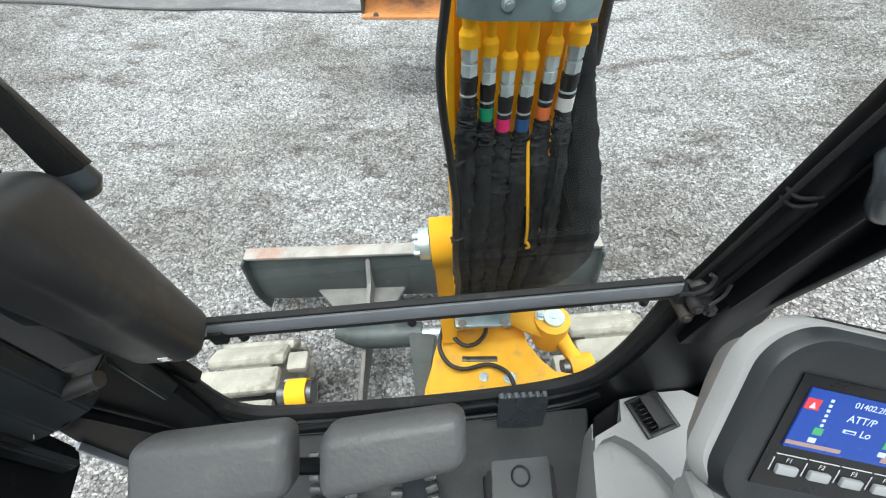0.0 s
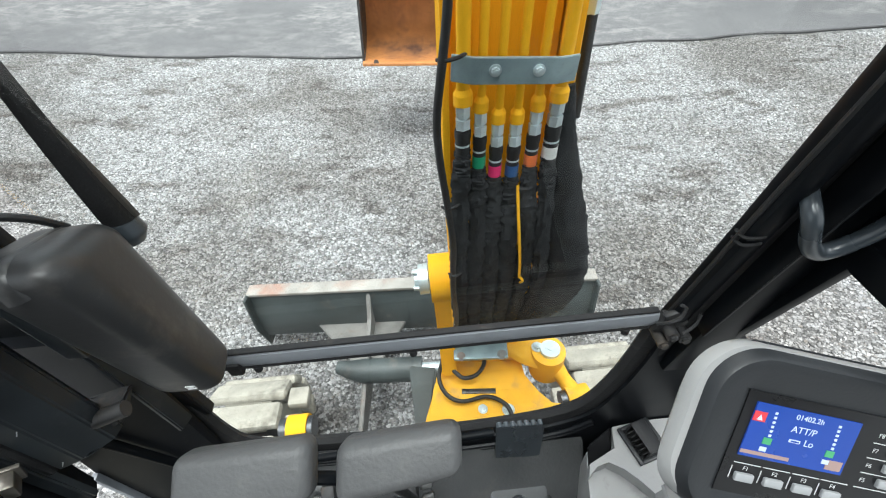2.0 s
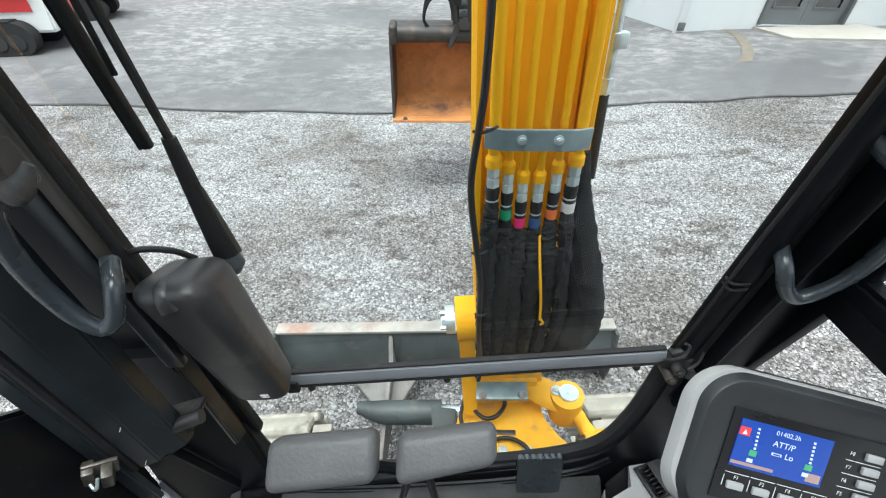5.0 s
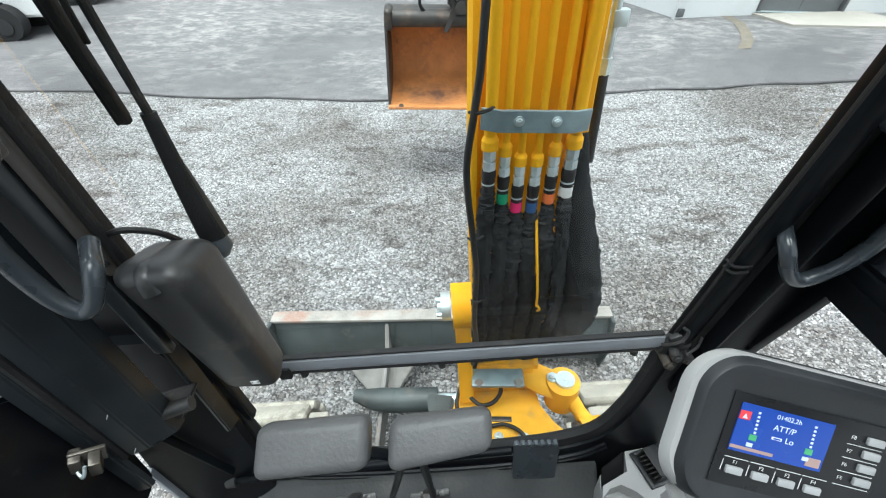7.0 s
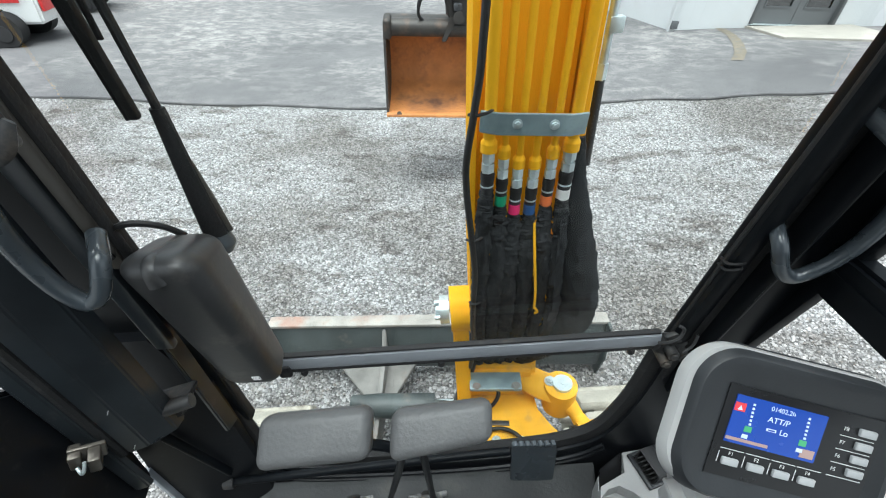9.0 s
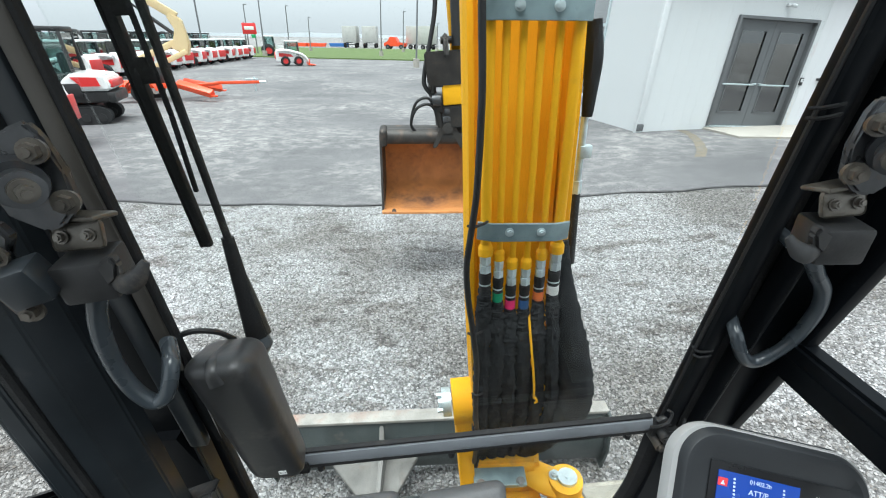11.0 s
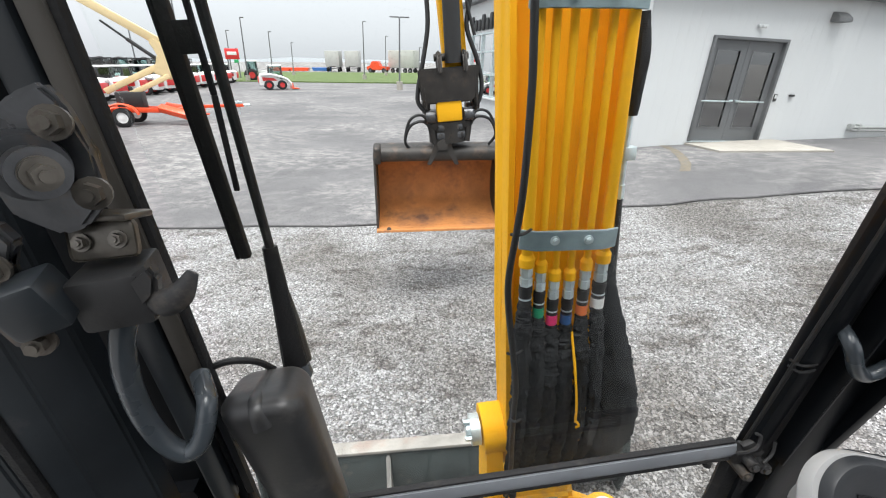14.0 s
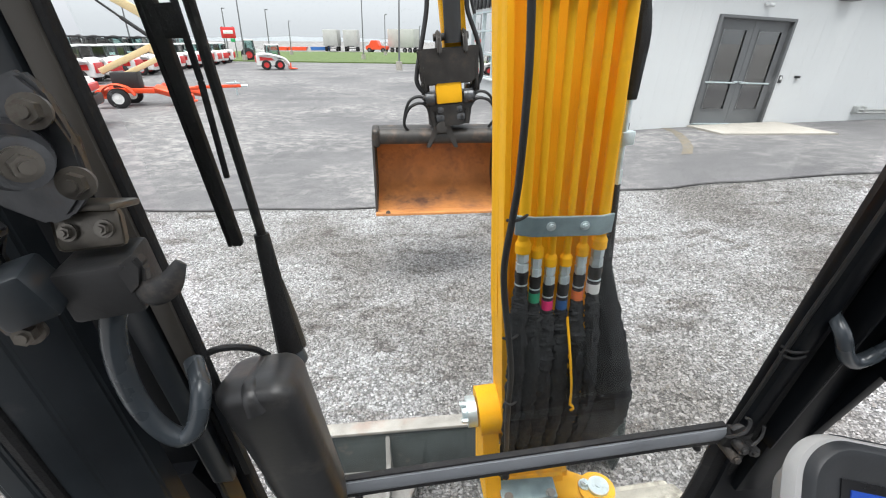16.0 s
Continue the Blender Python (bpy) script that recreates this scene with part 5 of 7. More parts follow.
def boom():
    bm = bm_new()
    # box-section column, hung on its foot pin, bending forward above
    side = [(0.36, -0.46), (0.34, 0.0), (0.36, 0.5), (0.40, 1.1), (0.75, 1.75), (1.5, 2.1), (1.55, 1.9), (0.85, 1.5), (0.53, 1.0), (0.475, 0.4), (0.46, 0.0), (0.46, -0.46)]
    prism(bm, [(0.056, y, z) for y, z in side], (0.012, 0, 0))
    prism(bm, [(0.268, y, z) for y, z in side], (0.012, 0, 0))
    prism(bm, [(0.062, y + 0.078, z) for y, z in ((0.36, -0.40), (0.34, 0.0), (0.36, 0.5), (0.40, 1.1), (0.42, 1.1), (0.38, 0.5), (0.36, 0.0), (0.38, -0.40))], (0.206, 0, 0))
    prism(bm, [(0.062, y, z) for y, z in ((0.40, 1.1), (0.75, 1.75), (1.5, 2.1), (1.55, 1.9), (0.85, 1.5), (0.53, 1.0))], (0.206, 0, 0))
    channel(bm, (0.165, 1.40, 1.99), (0.385, 3.60, 2.16), 0.22, 0.30, 0.02)
    cyl(bm, (0.25, 3.58, 2.12), (0.53, 3.58, 2.12), 0.10, 24)
    bo = part("boom", bm, YELLOW, ex, "yellow painted steel boom")
    bm = bm_new()
    cyl(bm, (0.0, 0.42, -0.36), (0.30, 0.42, -0.36), 0.066, 28)
    prism(bm, [(0.004, 0.36, -0.34), (0.004, 0.48, -0.34), (0.004, 0.50, -0.52), (0.004, 0.55, -0.72), (0.004, 0.32, -0.72), (0.004, 0.37, -0.52)], (0.045, 0, 0), 0.006)
    part("boom_foot", bm, YELLOW, ex, "yellow boom foot bracket")
    bm = bm_new()
    cyl(bm, (-0.03, 0.42, -0.36), (-0.004, 0.42, -0.36), 0.042, 24)
    cyl(bm, (-0.042, 0.42, -0.36), (-0.028, 0.42, -0.36), 0.022, 16)
    for a in range(0, 360, 90):
        cyl(bm, (-0.045, 0.42 + 0.03 * math.cos(radians(a)), -0.36 + 0.03 * math.sin(radians(a))), (-0.03, 0.42 + 0.03 * math.cos(radians(a)), -0.36 + 0.03 * math.sin(radians(a))), 0.007, 6)
    part("foot_pin", bm, STEEL, ex, "bright steel boom foot pin")
    xs = [0.088, 0.118, 0.148, 0.180, 0.213, 0.246]
    ends = [0.178, 0.163, 0.140, 0.137, 0.156, 0.169]
    cols = ["", "green", "pink", "blue", "orange", "white"]
    for i, (x, z) in enumerate(zip(xs, ends)):
        bm = bm_new()
        big = i in (0, 5)
        r, f = (0.0112, 0.0130) if big else (0.0074, 0.0113)
        sweep(bm, [(x, 0.315, z + 0.02), (x, 0.315, 0.5), (x, 0.325, 0.9), (x, 0.37, 1.15)], r, 14, 4)
        cyl(bm, (x, 0.315, z), (x, 0.315, z + 0.018), (r * 1.42 if big else r * 1.7), 20)
        cyl(bm, (x, 0.315, z + 0.018), (x, 0.315, z + 0.026), (r * 1.42 if big else r * 1.7), 20, r * 1.05)
        pipe = part("hydraulic_pipe", bm, YELLOW, bo, "yellow painted hydraulic pipe")
        bm = bm_new()
        cyl(bm, (x, 0.315, z - 0.020), (x, 0.315, z - 0.001), f, 6)
        cyl(bm, (x, 0.315, z - 0.025), (x, 0.315, z - 0.0195), f * 0.72, 16)
        cyl(bm, (x, 0.315, z - 0.043), (x, 0.315, z - 0.025), f * 1.03, 6)
        fit_ob = part("pipe_fitting", bm, STEEL, pipe, "zinc plated hose fitting", smooth=False)
        bm = bm_new()
        cyl(bm, (x, 0.315, z - 0.115), (x, 0.315, z - 0.044), f * 1.02, 18)
        cyl(bm, (x, 0.315, z - 0.060), (x, 0.315, z - 0.047), f * 1.10, 18)
        part("hose_end", bm, HOSE, pipe, "black hose end")
        bm = bm_new()
        cyl(bm, (x, 0.315, z - 0.0745), (x, 0.315, z - 0.071), f * 1.07, 18)
        part("hose_band", bm, STEEL, pipe, "thin bright ferrule band")
        if cols[i]:
            bm = bm_new()
            cyl(bm, (x, 0.315, z - 0.106), (x, 0.315, z - 0.083), f * 1.09, 18)
            part("tape_band", bm, TAPES[cols[i]], pipe, cols[i] + " marking tape")
        bm = bm_new()
        dx = (x - 0.172) * 0.20
        top = z - (0.082 if i == 0 else 0.104)
        sweep(bm, [(x, 0.315, top), (x + 0.1 * dx, 0.312, top - 0.03), (x + 0.3 * dx, 0.304, top - 0.08), (x + 0.6 * dx + 0.004 * math.sin(i * 2.1), 0.297, -0.11), (x + 0.9 * dx, 0.305, -0.22), (x + dx, 0.325, -0.33), (x + dx, 0.36, -0.45), (x + 0.8 * dx, 0.39, -0.55), (x + 0.6 * dx, 0.43, -0.63)], [f * 1.05, 0.0165, 0.018, 0.019, 0.0195, 0.0195, 0.019, 0.019, 0.018], 20, 16, 0.75, 0.36, i + 1)
        part("hose_sleeve", bm, SLEEVE, bo, "black fabric hose sleeve, creased")
    bm = bm_new()
    sweep(bm, [(0.268, 0.345, 0.18), (0.277, 0.335, 0.09), (0.293, 0.325, -0.02), (0.312, 0.318, -0.14), (0.326, 0.32, -0.26), (0.315, 0.345, -0.40), (0.27, 0.39, -0.52), (0.22, 0.43, -0.62)], [0.014, 0.020, 0.034, 0.046, 0.052, 0.05, 0.045, 0.035], 26, 14, 0.7, 0.16, 21, (0, 1, 0))
    part("hose_bundle_cover", bm, SLEEVE, bo, "thick black fabric hose bundle cover")
    bm = bm_new()
    sweep(bm, [(0.193, 0.306, 0.01), (0.196, 0.283, -0.06), (0.201, 0.277, -0.12), (0.206, 0.279, -0.18), (0.208, 0.286, -0.235)], 0.0032, 6)
    sweep(bm, [(0.208, 0.286, -0.23), (0.216, 0.284, -0.245), (0.212, 0.290, -0.258)], 0.003, 6)
    part("yellow_cord", bm, YELLOW, bo, "thin yellow cord between the hoses")
    for z in (0.232, 0.655):
        cl = new("pipe_clamp")
        cl.parent, cl.matrix_local = ex, pose(0.167, 0.300, z, 0, 5.0 if z < 0.4 else 4.0, 0)
        tagged(cl, label="zinc plated steel pipe clamp with two bolts")
        bm = bm_new()
        w = 0.197
        prism(bm, [(-w / 2, 0.012, -0.02), (-w * 0.34, -0.001, -0.02), (w * 0.34, -0.001, -0.02), (w / 2, 0.012, -0.02), (w / 2, 0.006, -0.02), (w * 0.34, -0.007, -0.02), (-w * 0.34, -0.007, -0.02), (-w / 2, 0.006, -0.02)], (0, 0, 0.040), 0.001)
        part("clamp_plate", bm, CLAMPSTEEL, cl)
        for x in (-0.033, 0.034):
            bm = bm_new()
            bolt(bm, (x, -0.007, 0.002), (0, -1, 0), 0.0065, 0.006)
            part("clamp_bolt", bm, STEEL, cl)
    bm = bm_new()
    sweep(bm, [(0.075, 0.27, 0.95), (0.069, 0.28, 0.69), (0.071, 0.28, 0.52), (0.064, 0.28, 0.35), (0.055, 0.28, 0.27), (0.043, 0.282, 0.175), (0.045, 0.282, 0.10), (0.056, 0.28, 0.0), (0.064, 0.28, -0.1), (0.060, 0.29, -0.2), (0.056, 0.30, -0.3), (0.06, 0.33, -0.42), (0.05, 0.36, -0.56)], 0.0068, 10, 6)
    part("electric_cable", bm, HOSE, bo, "thick black cable tied along the boom")
    for z, x in ((0.262, 0.058), (0.665, 0.069), (-0.01, 0.058), (-0.20, 0.062)):
        bm = bm_new()
        sweep(bm, [(x - 0.012, 0.288, z), (x, 0.276, z + 0.002), (x + 0.02, 0.29, z), (x + 0.035, 0.31, z - 0.002)], 0.003, 6, 4)
        part("cable_tie", bm, RUBBER, bo, "black cable tie")
    # hoses and fittings on the far side plate
    bm = bm_new()
    sweep(bm, [(0.305, 0.40, 0.62), (0.312, 0.40, 0.55), (0.312, 0.40, 0.44)], [0.018, 0.022, 0.014], 12, 6, 0.8, 0.1, 5)
    part("side_hose_cover", bm, SLEEVE, bo, "black sleeve beside the boom")
    bm = bm_new()
    cyl(bm, (0.308, 0.40, 0.44), (0.308, 0.40, 0.30), 0.008, 12)
    box(bm, (0.316, 0.40, 0.365), (0.028, 0.02, 0.028), bevel=0.003)
    cyl(bm, (0.308, 0.40, 0.30), (0.308, 0.40, 0.27), 0.011, 6)
    part("side_coupling", bm, STEEL, bo, "bright hydraulic coupling beside the boom")
    bm = bm_new()
    cyl(bm, (0.308, 0.40, 0.27), (0.306, 0.38, 0.10), 0.010, 12)
    part("side_hose", bm, HOSE, bo)
    bm = bm_new()
    cyl(bm, (0.308, 0.40, 0.245), (0.308, 0.40, 0.225), 0.0108, 12)
    part("side_tape", bm, TAPES["orange"], bo, "orange marking tape")


def swing_post():
    bm = bm_new()
    outline = [(-0.08, 0.08), (-0.064, 0.19), (-0.03, 0.29), (-0.005, 0.372), (0.018, 0.46), (0.25, 0.47), (0.258, 0.36), (0.262, 0.31), (0.278, 0.245), (0.315, 0.20), (0.374, 0.185), (0.43, 0.19), (0.46, 0.12), (0.42, 0.05), (0.0, 0.04)]
    prism(bm, [(x, y, -0.87) for x, y in outline], (0, 0, 0.13), 0.016)
    prism(bm, [(0.02, 0.37, -0.80), (0.02, 0.50, -0.80), (0.29, 0.50, -0.80), (0.26, 0.36, -0.80)], (0, 0.02, 0.18), 0.015)
    post = part("swing_post", bm, DUSTYYELLOW, ex, "cast yellow swing post")
    bm = bm_new()
    sweep(bm, [(0.20, 0.42, -0.68), (0.27, 0.37, -0.685), (0.334, 0.337, -0.69)], [0.045, 0.05, 0.05], 14, 5, 0.6)
    cyl(bm, (0.334, 0.337, -0.76), (0.334, 0.337, -0.652), 0.052, 28)
    sweep(bm, [(0.355, 0.315, -0.71), (0.38, 0.28, -0.74), (0.402, 0.235, -0.755)], [0.026, 0.022, 0.03], 12)
    cyl(bm, (0.372, 0.228, -0.755), (0.44, 0.236, -0.755), 0.034, 20)
    part("swing_arm", bm, DUSTYYELLOW, ex, "yellow swing cylinder lug")
    bm = bm_new()
    cyl(bm, (0.338, 0.337, -0.652), (0.338, 0.337, -0.640), 0.030, 28)
    cyl(bm, (0.338, 0.337, -0.640), (0.338, 0.337, -0.637), 0.008, 12)
    pin = part("swing_pin", bm, STEEL, ex, "bright round steel swing pin")
    bm = bm_new()
    bolt(bm, (0.302, 0.352, -0.652), (0, 0, 1), 0.012, 0.012)
    part("pin_bolt", bm, STEEL, pin)
    bm = bm_new()
    cyl(bm, (0.352, 0.226, -0.755), (0.371, 0.228, -0.755), 0.026, 16)
    part("lug_pin", bm, DARKSTEEL, pin, "dark steel lug pin")
    bm = bm_new()
    box(bm, (0.125, 0.340, -0.615), (0.16, 0.062, 0.012), (0, 0, -4), 0.003)
    box(bm, (0.125, 0.322, -0.628), (0.15, 0.006, 0.020), (0, 0, -4), 0.002)
    pl = part("hose_plate", bm, CLAMPSTEEL, ex, "zinc plated steel hose clamp plate")
    for q, s in (((0.185, 0.315, -0.61), 0.010), ((0.065, 0.322, -0.61), 0.009)):
        part("plate_bolt", bolt(bm_new(), q, (0, -0.6, 1), s, 0.01), RIBSTEEL, pl)
    for q, s in (((0.19, 0.205, -0.74), 0.013), ((0.115, 0.215, -0.74), 0.010)):
        part("post_bolt", bolt(bm_new(), q, (0, 0, 1), s, 0.012), STEEL, post)
    bm = bm_new()
    box(bm, (0.11, 0.272, -0.738), (0.105, 0.016, 0.006), (0, 0, -5), 0.001)
    part("post_plate", bm, DARKSTEEL, post, "rusty dark plate on the post")
    for pts in ([(0.03, 0.44, -0.55), (0.016, 0.395, -0.69), (-0.008, 0.313, -0.705), (0.014, 0.257, -0.715), (0.06, 0.236, -0.72), (0.132, 0.246, -0.725), (0.182, 0.215, -0.72), (0.20, 0.17, -0.73)], [(0.04, 0.44, -0.55), (0.025, 0.365, -0.68), (0.059, 0.306, -0.70), (0.108, 0.310, -0.705), (0.139, 0.353, -0.70), (0.109, 0.385, -0.66)], [(0.08, 0.42, -0.56), (0.05, 0.36, -0.64), (0.10, 0.34, -0.655), (0.18, 0.34, -0.65)]):
        bm = bm_new()
        sweep(bm, pts, 0.0065, 10, 6)
        part("post_hose", bm, HOSE, ex, "thin black hose at the swing post")
    bm = bm_new()
    prism(bm, [(-0.12, 0.47, -0.93), (-0.02, 0.45, -0.93), (-0.06, 0.22, -0.93), (-0.10, 0.22, -0.93)], (0, 0, 0.05), 0.006)
    part("post_bracket", bm, BLADEGREY, ex, "grey steel bracket beside the post")


def undercarriage():
    for x0, x1 in ((-0.985, -0.665), (0.52, 0.84)):
        tr = new("crawler_track")
        tr.parent, tr.matrix_local = ex, pose((x0 + x1) / 2, 0, -1.12)
        tagged(tr, label="crawler track with dusty rubber-padded shoes")
        bm = bm_new()
        box(bm, (0, -0.55, -0.27), (0.20, 2.1, 0.42), bevel=0.09, seg=4)
        part("track_frame", bm, MACHBLACK, tr)
        inner = 1 if x0 < 0 else -1
        bm = bm_new()
        for i in range(14):
            box(bm, (inner * 0.21, -1.0 + 0.118 * i, -0.045), (0.085, 0.08, 0.05), bevel=0.01)
        part("track_chain", bm, TRACKPAD, tr, "dusty track chain links")
        L, R = 1.75, 0.255
        per = 2 * L + 2 * math.pi * R
        n = 38
        shoe = None
        for i in range(n):
            s = per * i / n
            if s < L:
                p, a = (0, -1.3 + s, 0.0), 0
            elif s < L + math.pi * R:
                th = (s - L) / R
                p, a = (0, 0.45 + R * math.sin(th), -R + R * math.cos(th)), -math.degrees(th)
            elif s < 2 * L + math.pi * R:
                p, a = (0, 0.45 - (s - L - math.pi * R), -2 * R), 180
            else:
                th = (s - 2 * L - math.pi * R) / R
                p, a = (0, -1.3 - R * math.sin(th), -R - R * math.cos(th)), 180 - math.degrees(th)
            if shoe is None:
                bm = bm_new()
                box(bm, (0, 0, 0), (0.32, 0.104, 0.045), bevel=0.016, seg=2)
                box(bm, (0, 0, -0.03), (0.20, 0.09, 0.03), bevel=0.006)
                shoe = part("track_shoe", bm, TRACKPAD, tr)
                shoe.matrix_local = pose(*p, a, 0, 0)
            else:
                o = new("track_shoe", shoe.data)
                o.parent, o.matrix_local = tr, pose(*p, a, 0, 0)
    bm = bm_new()
    box(bm, (-0.05, -0.5, -1.20), (1.2, 1.3, 0.22), bevel=0.03)
    part("undercarriage_frame", bm, MACHBLACK, ex, "dark undercarriage frame")
    # the blade
    bl = new("dozer_blade")
    bl.parent, bl.matrix_local = ex, pose(-0.085, 1.13, -1.24, 0, 1.0, -3)
    tagged(bl, label="dark grey dozer blade with a worn pale top edge")
    bm = bm_new()
    prof = [(0.0, 0.02), (-0.03, -0.08), (-0.045, -0.2), (-0.03, -0.32), (0.03, -0.40), (0.05, -0.40), (0.01, -0.3), (-0.01, -0.2), (0.0, -0.08), (0.05, 0.02)]
    prism(bm, [(-0.93, y, z) for y, z in prof], (1.86, 0, 0))
    part("moldboard", bm, BLADEGREY, bl, "dark grey painted blade face")
    bm = bm_new()
    box(bm, (0, 0.02, 0.022), (1.87, 0.075, 0.02), bevel=0.004)
    part("top_edge", bm, BLADEEDGE, bl, "worn pale steel top edge")
    for x in (-0.93, 0.93):
        bm = bm_new()
        prism(bm, [(x - 0.008, -0.06, 0.03), (x - 0.008, 0.07, 0.03), (x - 0.008, 0.09, -0.40), (x - 0.008, -0.04, -0.40), (x - 0.008, -0.085, -0.2)], (0.016, 0, 0), 0.004)
        part("blade_end", bm, BLADEGREY, bl)
    bm = bm_new()
    prism(bm, [(-0.30, 0.0, 0.0), (-0.30, -0.10, -0.12), (-0.30, -0.62, -0.20), (-0.30, -0.80, -0.24), (-0.30, -0.80, -0.30), (-0.30, -0.10, -0.36), (-0.30, -0.03, -0.36)], (0.022, 0, 0), 0.004)
    part("push_arm", bm, RIBSTEEL, bl, "steel push arm plate")
    bm = bm_new()
    prism(bm, [(-0.62, -0.02, -0.26), (-0.10, -0.02, -0.26), (-0.24, -0.34, -0.24), (-0.34, -0.34, -0.24)], (0, 0, 0.03), 0.004)
    part("gusset", bm, RIBSTEEL, bl, "triangular gusset plate")
    bm = bm_new()
    sweep(bm, [(-0.42, -0.38, -0.12), (-0.28, -0.40, -0.13), (0.0, -0.40, -0.13)], [0.03, 0.06, 0.06], 16)
    part("lift_cylinder", bm, BLADEGREY, bl, "grey blade cylinder")
    bm = bm_new()
    cyl(bm, (0.0, -0.40, -0.13), (0.12, -0.40, -0.13), 0.03, 14)
    part("cylinder_rod", bm, STEEL, bl)
    bm = bm_new()
    cyl(bm, (-0.600, 0.365, -1.08), (-0.525, 0.365, -1.08), 0.052, 24)
    part("frame_cap", bm, YELLOW, ex, "yellow round cap")
    bm = bm_new()
    cyl(bm, (-0.63, 0.365, -1.08), (-0.505, 0.365, -1.08), 0.044, 24)
    part("frame_pin", bm, DARKSTEEL, ex)


def boom_lean(z):
    """Sideways lean of the boom over its foot pin."""
    k = min(1.0, max(0.0, (z + 0.36) / 0.45))
    return min(0.034, 0.008 + 0.038 * (z - 0.234)) * k * k * (3 - 2 * k)


cab(), wiper(), grips(), monitor(), pedals()
before = set(bpy.data.objects)
boom()
for o in set(bpy.data.objects) - before:
    if o.type == "EMPTY":
        z = o.matrix_basis.translation.z
        o.matrix_basis = Matrix.Translation((boom_lean(z), 0, -0.012 if z > 0.5 else 0.0)) @ o.matrix_basis
    elif o.parent.name.split(".")[0] != "pipe_clamp":
        for v in o.data.vertices:
            v.co.x += boom_lean(v.co.z)
swing_post(), undercarriage()


# ---- arm, tilt head and bucket ----
S = 1.11
EYEK = Vector((-0.117, -0.42, 0.57))


def far_pt(x, z):
    return EYEK + (Vector((x, 3.2, z)) - EYEK) * S


AK = Matrix.Translation(far_pt(0.285, 0.35))


def arm():
    bm = bm_new()
    box(bm, (0.06, 0.10, 0.95), (0.20, 0.22, 1.6), (0, -2, 0), 0.012)
    box(bm, (0.0, 0.08, -0.08), (0.17, 0.20, 0.30), (0, 0, 0), 0.02)
    a = part("arm", bm, YELLOW, ex, "yellow excavator arm", m=AK)
    bm = bm_new()
    cyl(bm, (0.055, -0.08, 0.20), (0.075, -0.08, 1.9), 0.072, 24)
    c = part("bucket_cylinder", bm, MACHBLACK, a, "black bucket cylinder")
    bm = bm_new()
    cyl(bm, (0.068, -0.08, 0.83), (0.069, -0.08, 0.90), 0.0735, 24)
    part("cylinder_label", bm, TAPES["white"], c, "white label band")
    bm = bm_new()
    prism(bm, [(-0.265, -0.13, 0.17), (0.275, -0.13, 0.17), (0.235, -0.13, -0.09), (0.19, -0.13, -0.12), (-0.20, -0.13, -0.12), (-0.25, -0.13, -0.09)], (0, 0.05, 0), 0.012)
    for x in (-0.225, 0.225):
        prism(bm, [(x, -0.13, 0.17), (x, 0.12, 0.17), (x, 0.14, -0.16), (x, -0.02, -0.22), (x, -0.14, -0.16)], (0.03, 0, 0), 0.008)
        cyl(bm, (x - 0.02, 0.0, -0.15), (x + 0.05, 0.0, -0.15), 0.055, 18)
    for x in (-0.09, 0.13):
        prism(bm, [(x, -0.18, 0.12), (x, 0.06, 0.12), (x, 0.03, 0.27), (x, -0.06, 0.31), (x, -0.14, 0.26)], (0.04, 0, 0), 0.014)
    cyl(bm, (-0.11, -0.05, 0.25), (0.19, -0.05, 0.25), 0.03, 14)
    part("bucket_link", bm, LINKSTEEL, a, "dark steel bucket link")
    for k, pts in enumerate(([(-0.12, 0.0, 1.2), (-0.13, -0.02, 0.75), (-0.14, -0.04, 0.50), (-0.20, -0.05, 0.25), (-0.27, -0.05, 0.0), (-0.27, -0.05, -0.12), (-0.16, -0.05, -0.24)], [(0.27, 0.0, 1.2), (0.27, -0.02, 0.85), (0.21, -0.04, 0.60), (0.19, -0.05, 0.45), (0.27, -0.05, 0.2), (0.30, -0.05, 0.0), (0.26, -0.05, -0.14), (0.14, -0.05, -0.24)], [(0.2, 0.02, 1.1), (0.19, -0.06, 0.7), (0.25, -0.06, 0.4)], [(-0.20, -0.05, 1.05), (-0.16, -0.08, 0.9), (-0.1, -0.05, 1.0)])):
        bm = bm_new()
        sweep(bm, pts, 0.020 if k < 2 else 0.014, 10, 6)
        part("arm_hose", bm, HOSE, a, "black hydraulic hose along the arm")
    t = part("tilt_head", box(bm_new(), (0, 0, 0), (0.34, 0.30, 0.16), bevel=0.02), LINKSTEEL, ex, "dark steel tilting rotator head", m=AK @ pose(-0.01, 0.05, -0.27))
    bm = bm_new()
    cyl(bm, (0, 0, -0.20), (0, 0, -0.02), 0.19, 28)
    for s in (-1, 1):
        cyl(bm, (s * 0.20, -0.10, 0.10), (s * 0.14, -0.12, -0.20), 0.035, 14)
        box(bm, (s * 0.19, 0, 0.06), (0.04, 0.16, 0.14), bevel=0.01)
    part("rotator_ring", bm, LINKSTEEL, t)
    bm = bm_new()
    for s in (-1, 1):
        for h in (0.0, 0.05):
            sweep(bm, [(s * 0.16, -0.12, -0.10), (s * 0.24, -0.16, 0.06 - h), (s * 0.36, -0.16, 0.03 - h), (s * 0.42, -0.12, -0.16), (s * 0.36, -0.08, -0.26)], 0.013, 8, 6)
    part("tilt_hose", bm, HOSE, t, "looped black hoses")
    bm = bm_new()
    box(bm, (0.0, -0.13, 0.10), (0.23, 0.08, 0.22), bevel=0.015)
    part("tilt_cap", bm, YELLOW, t, "yellow cover")
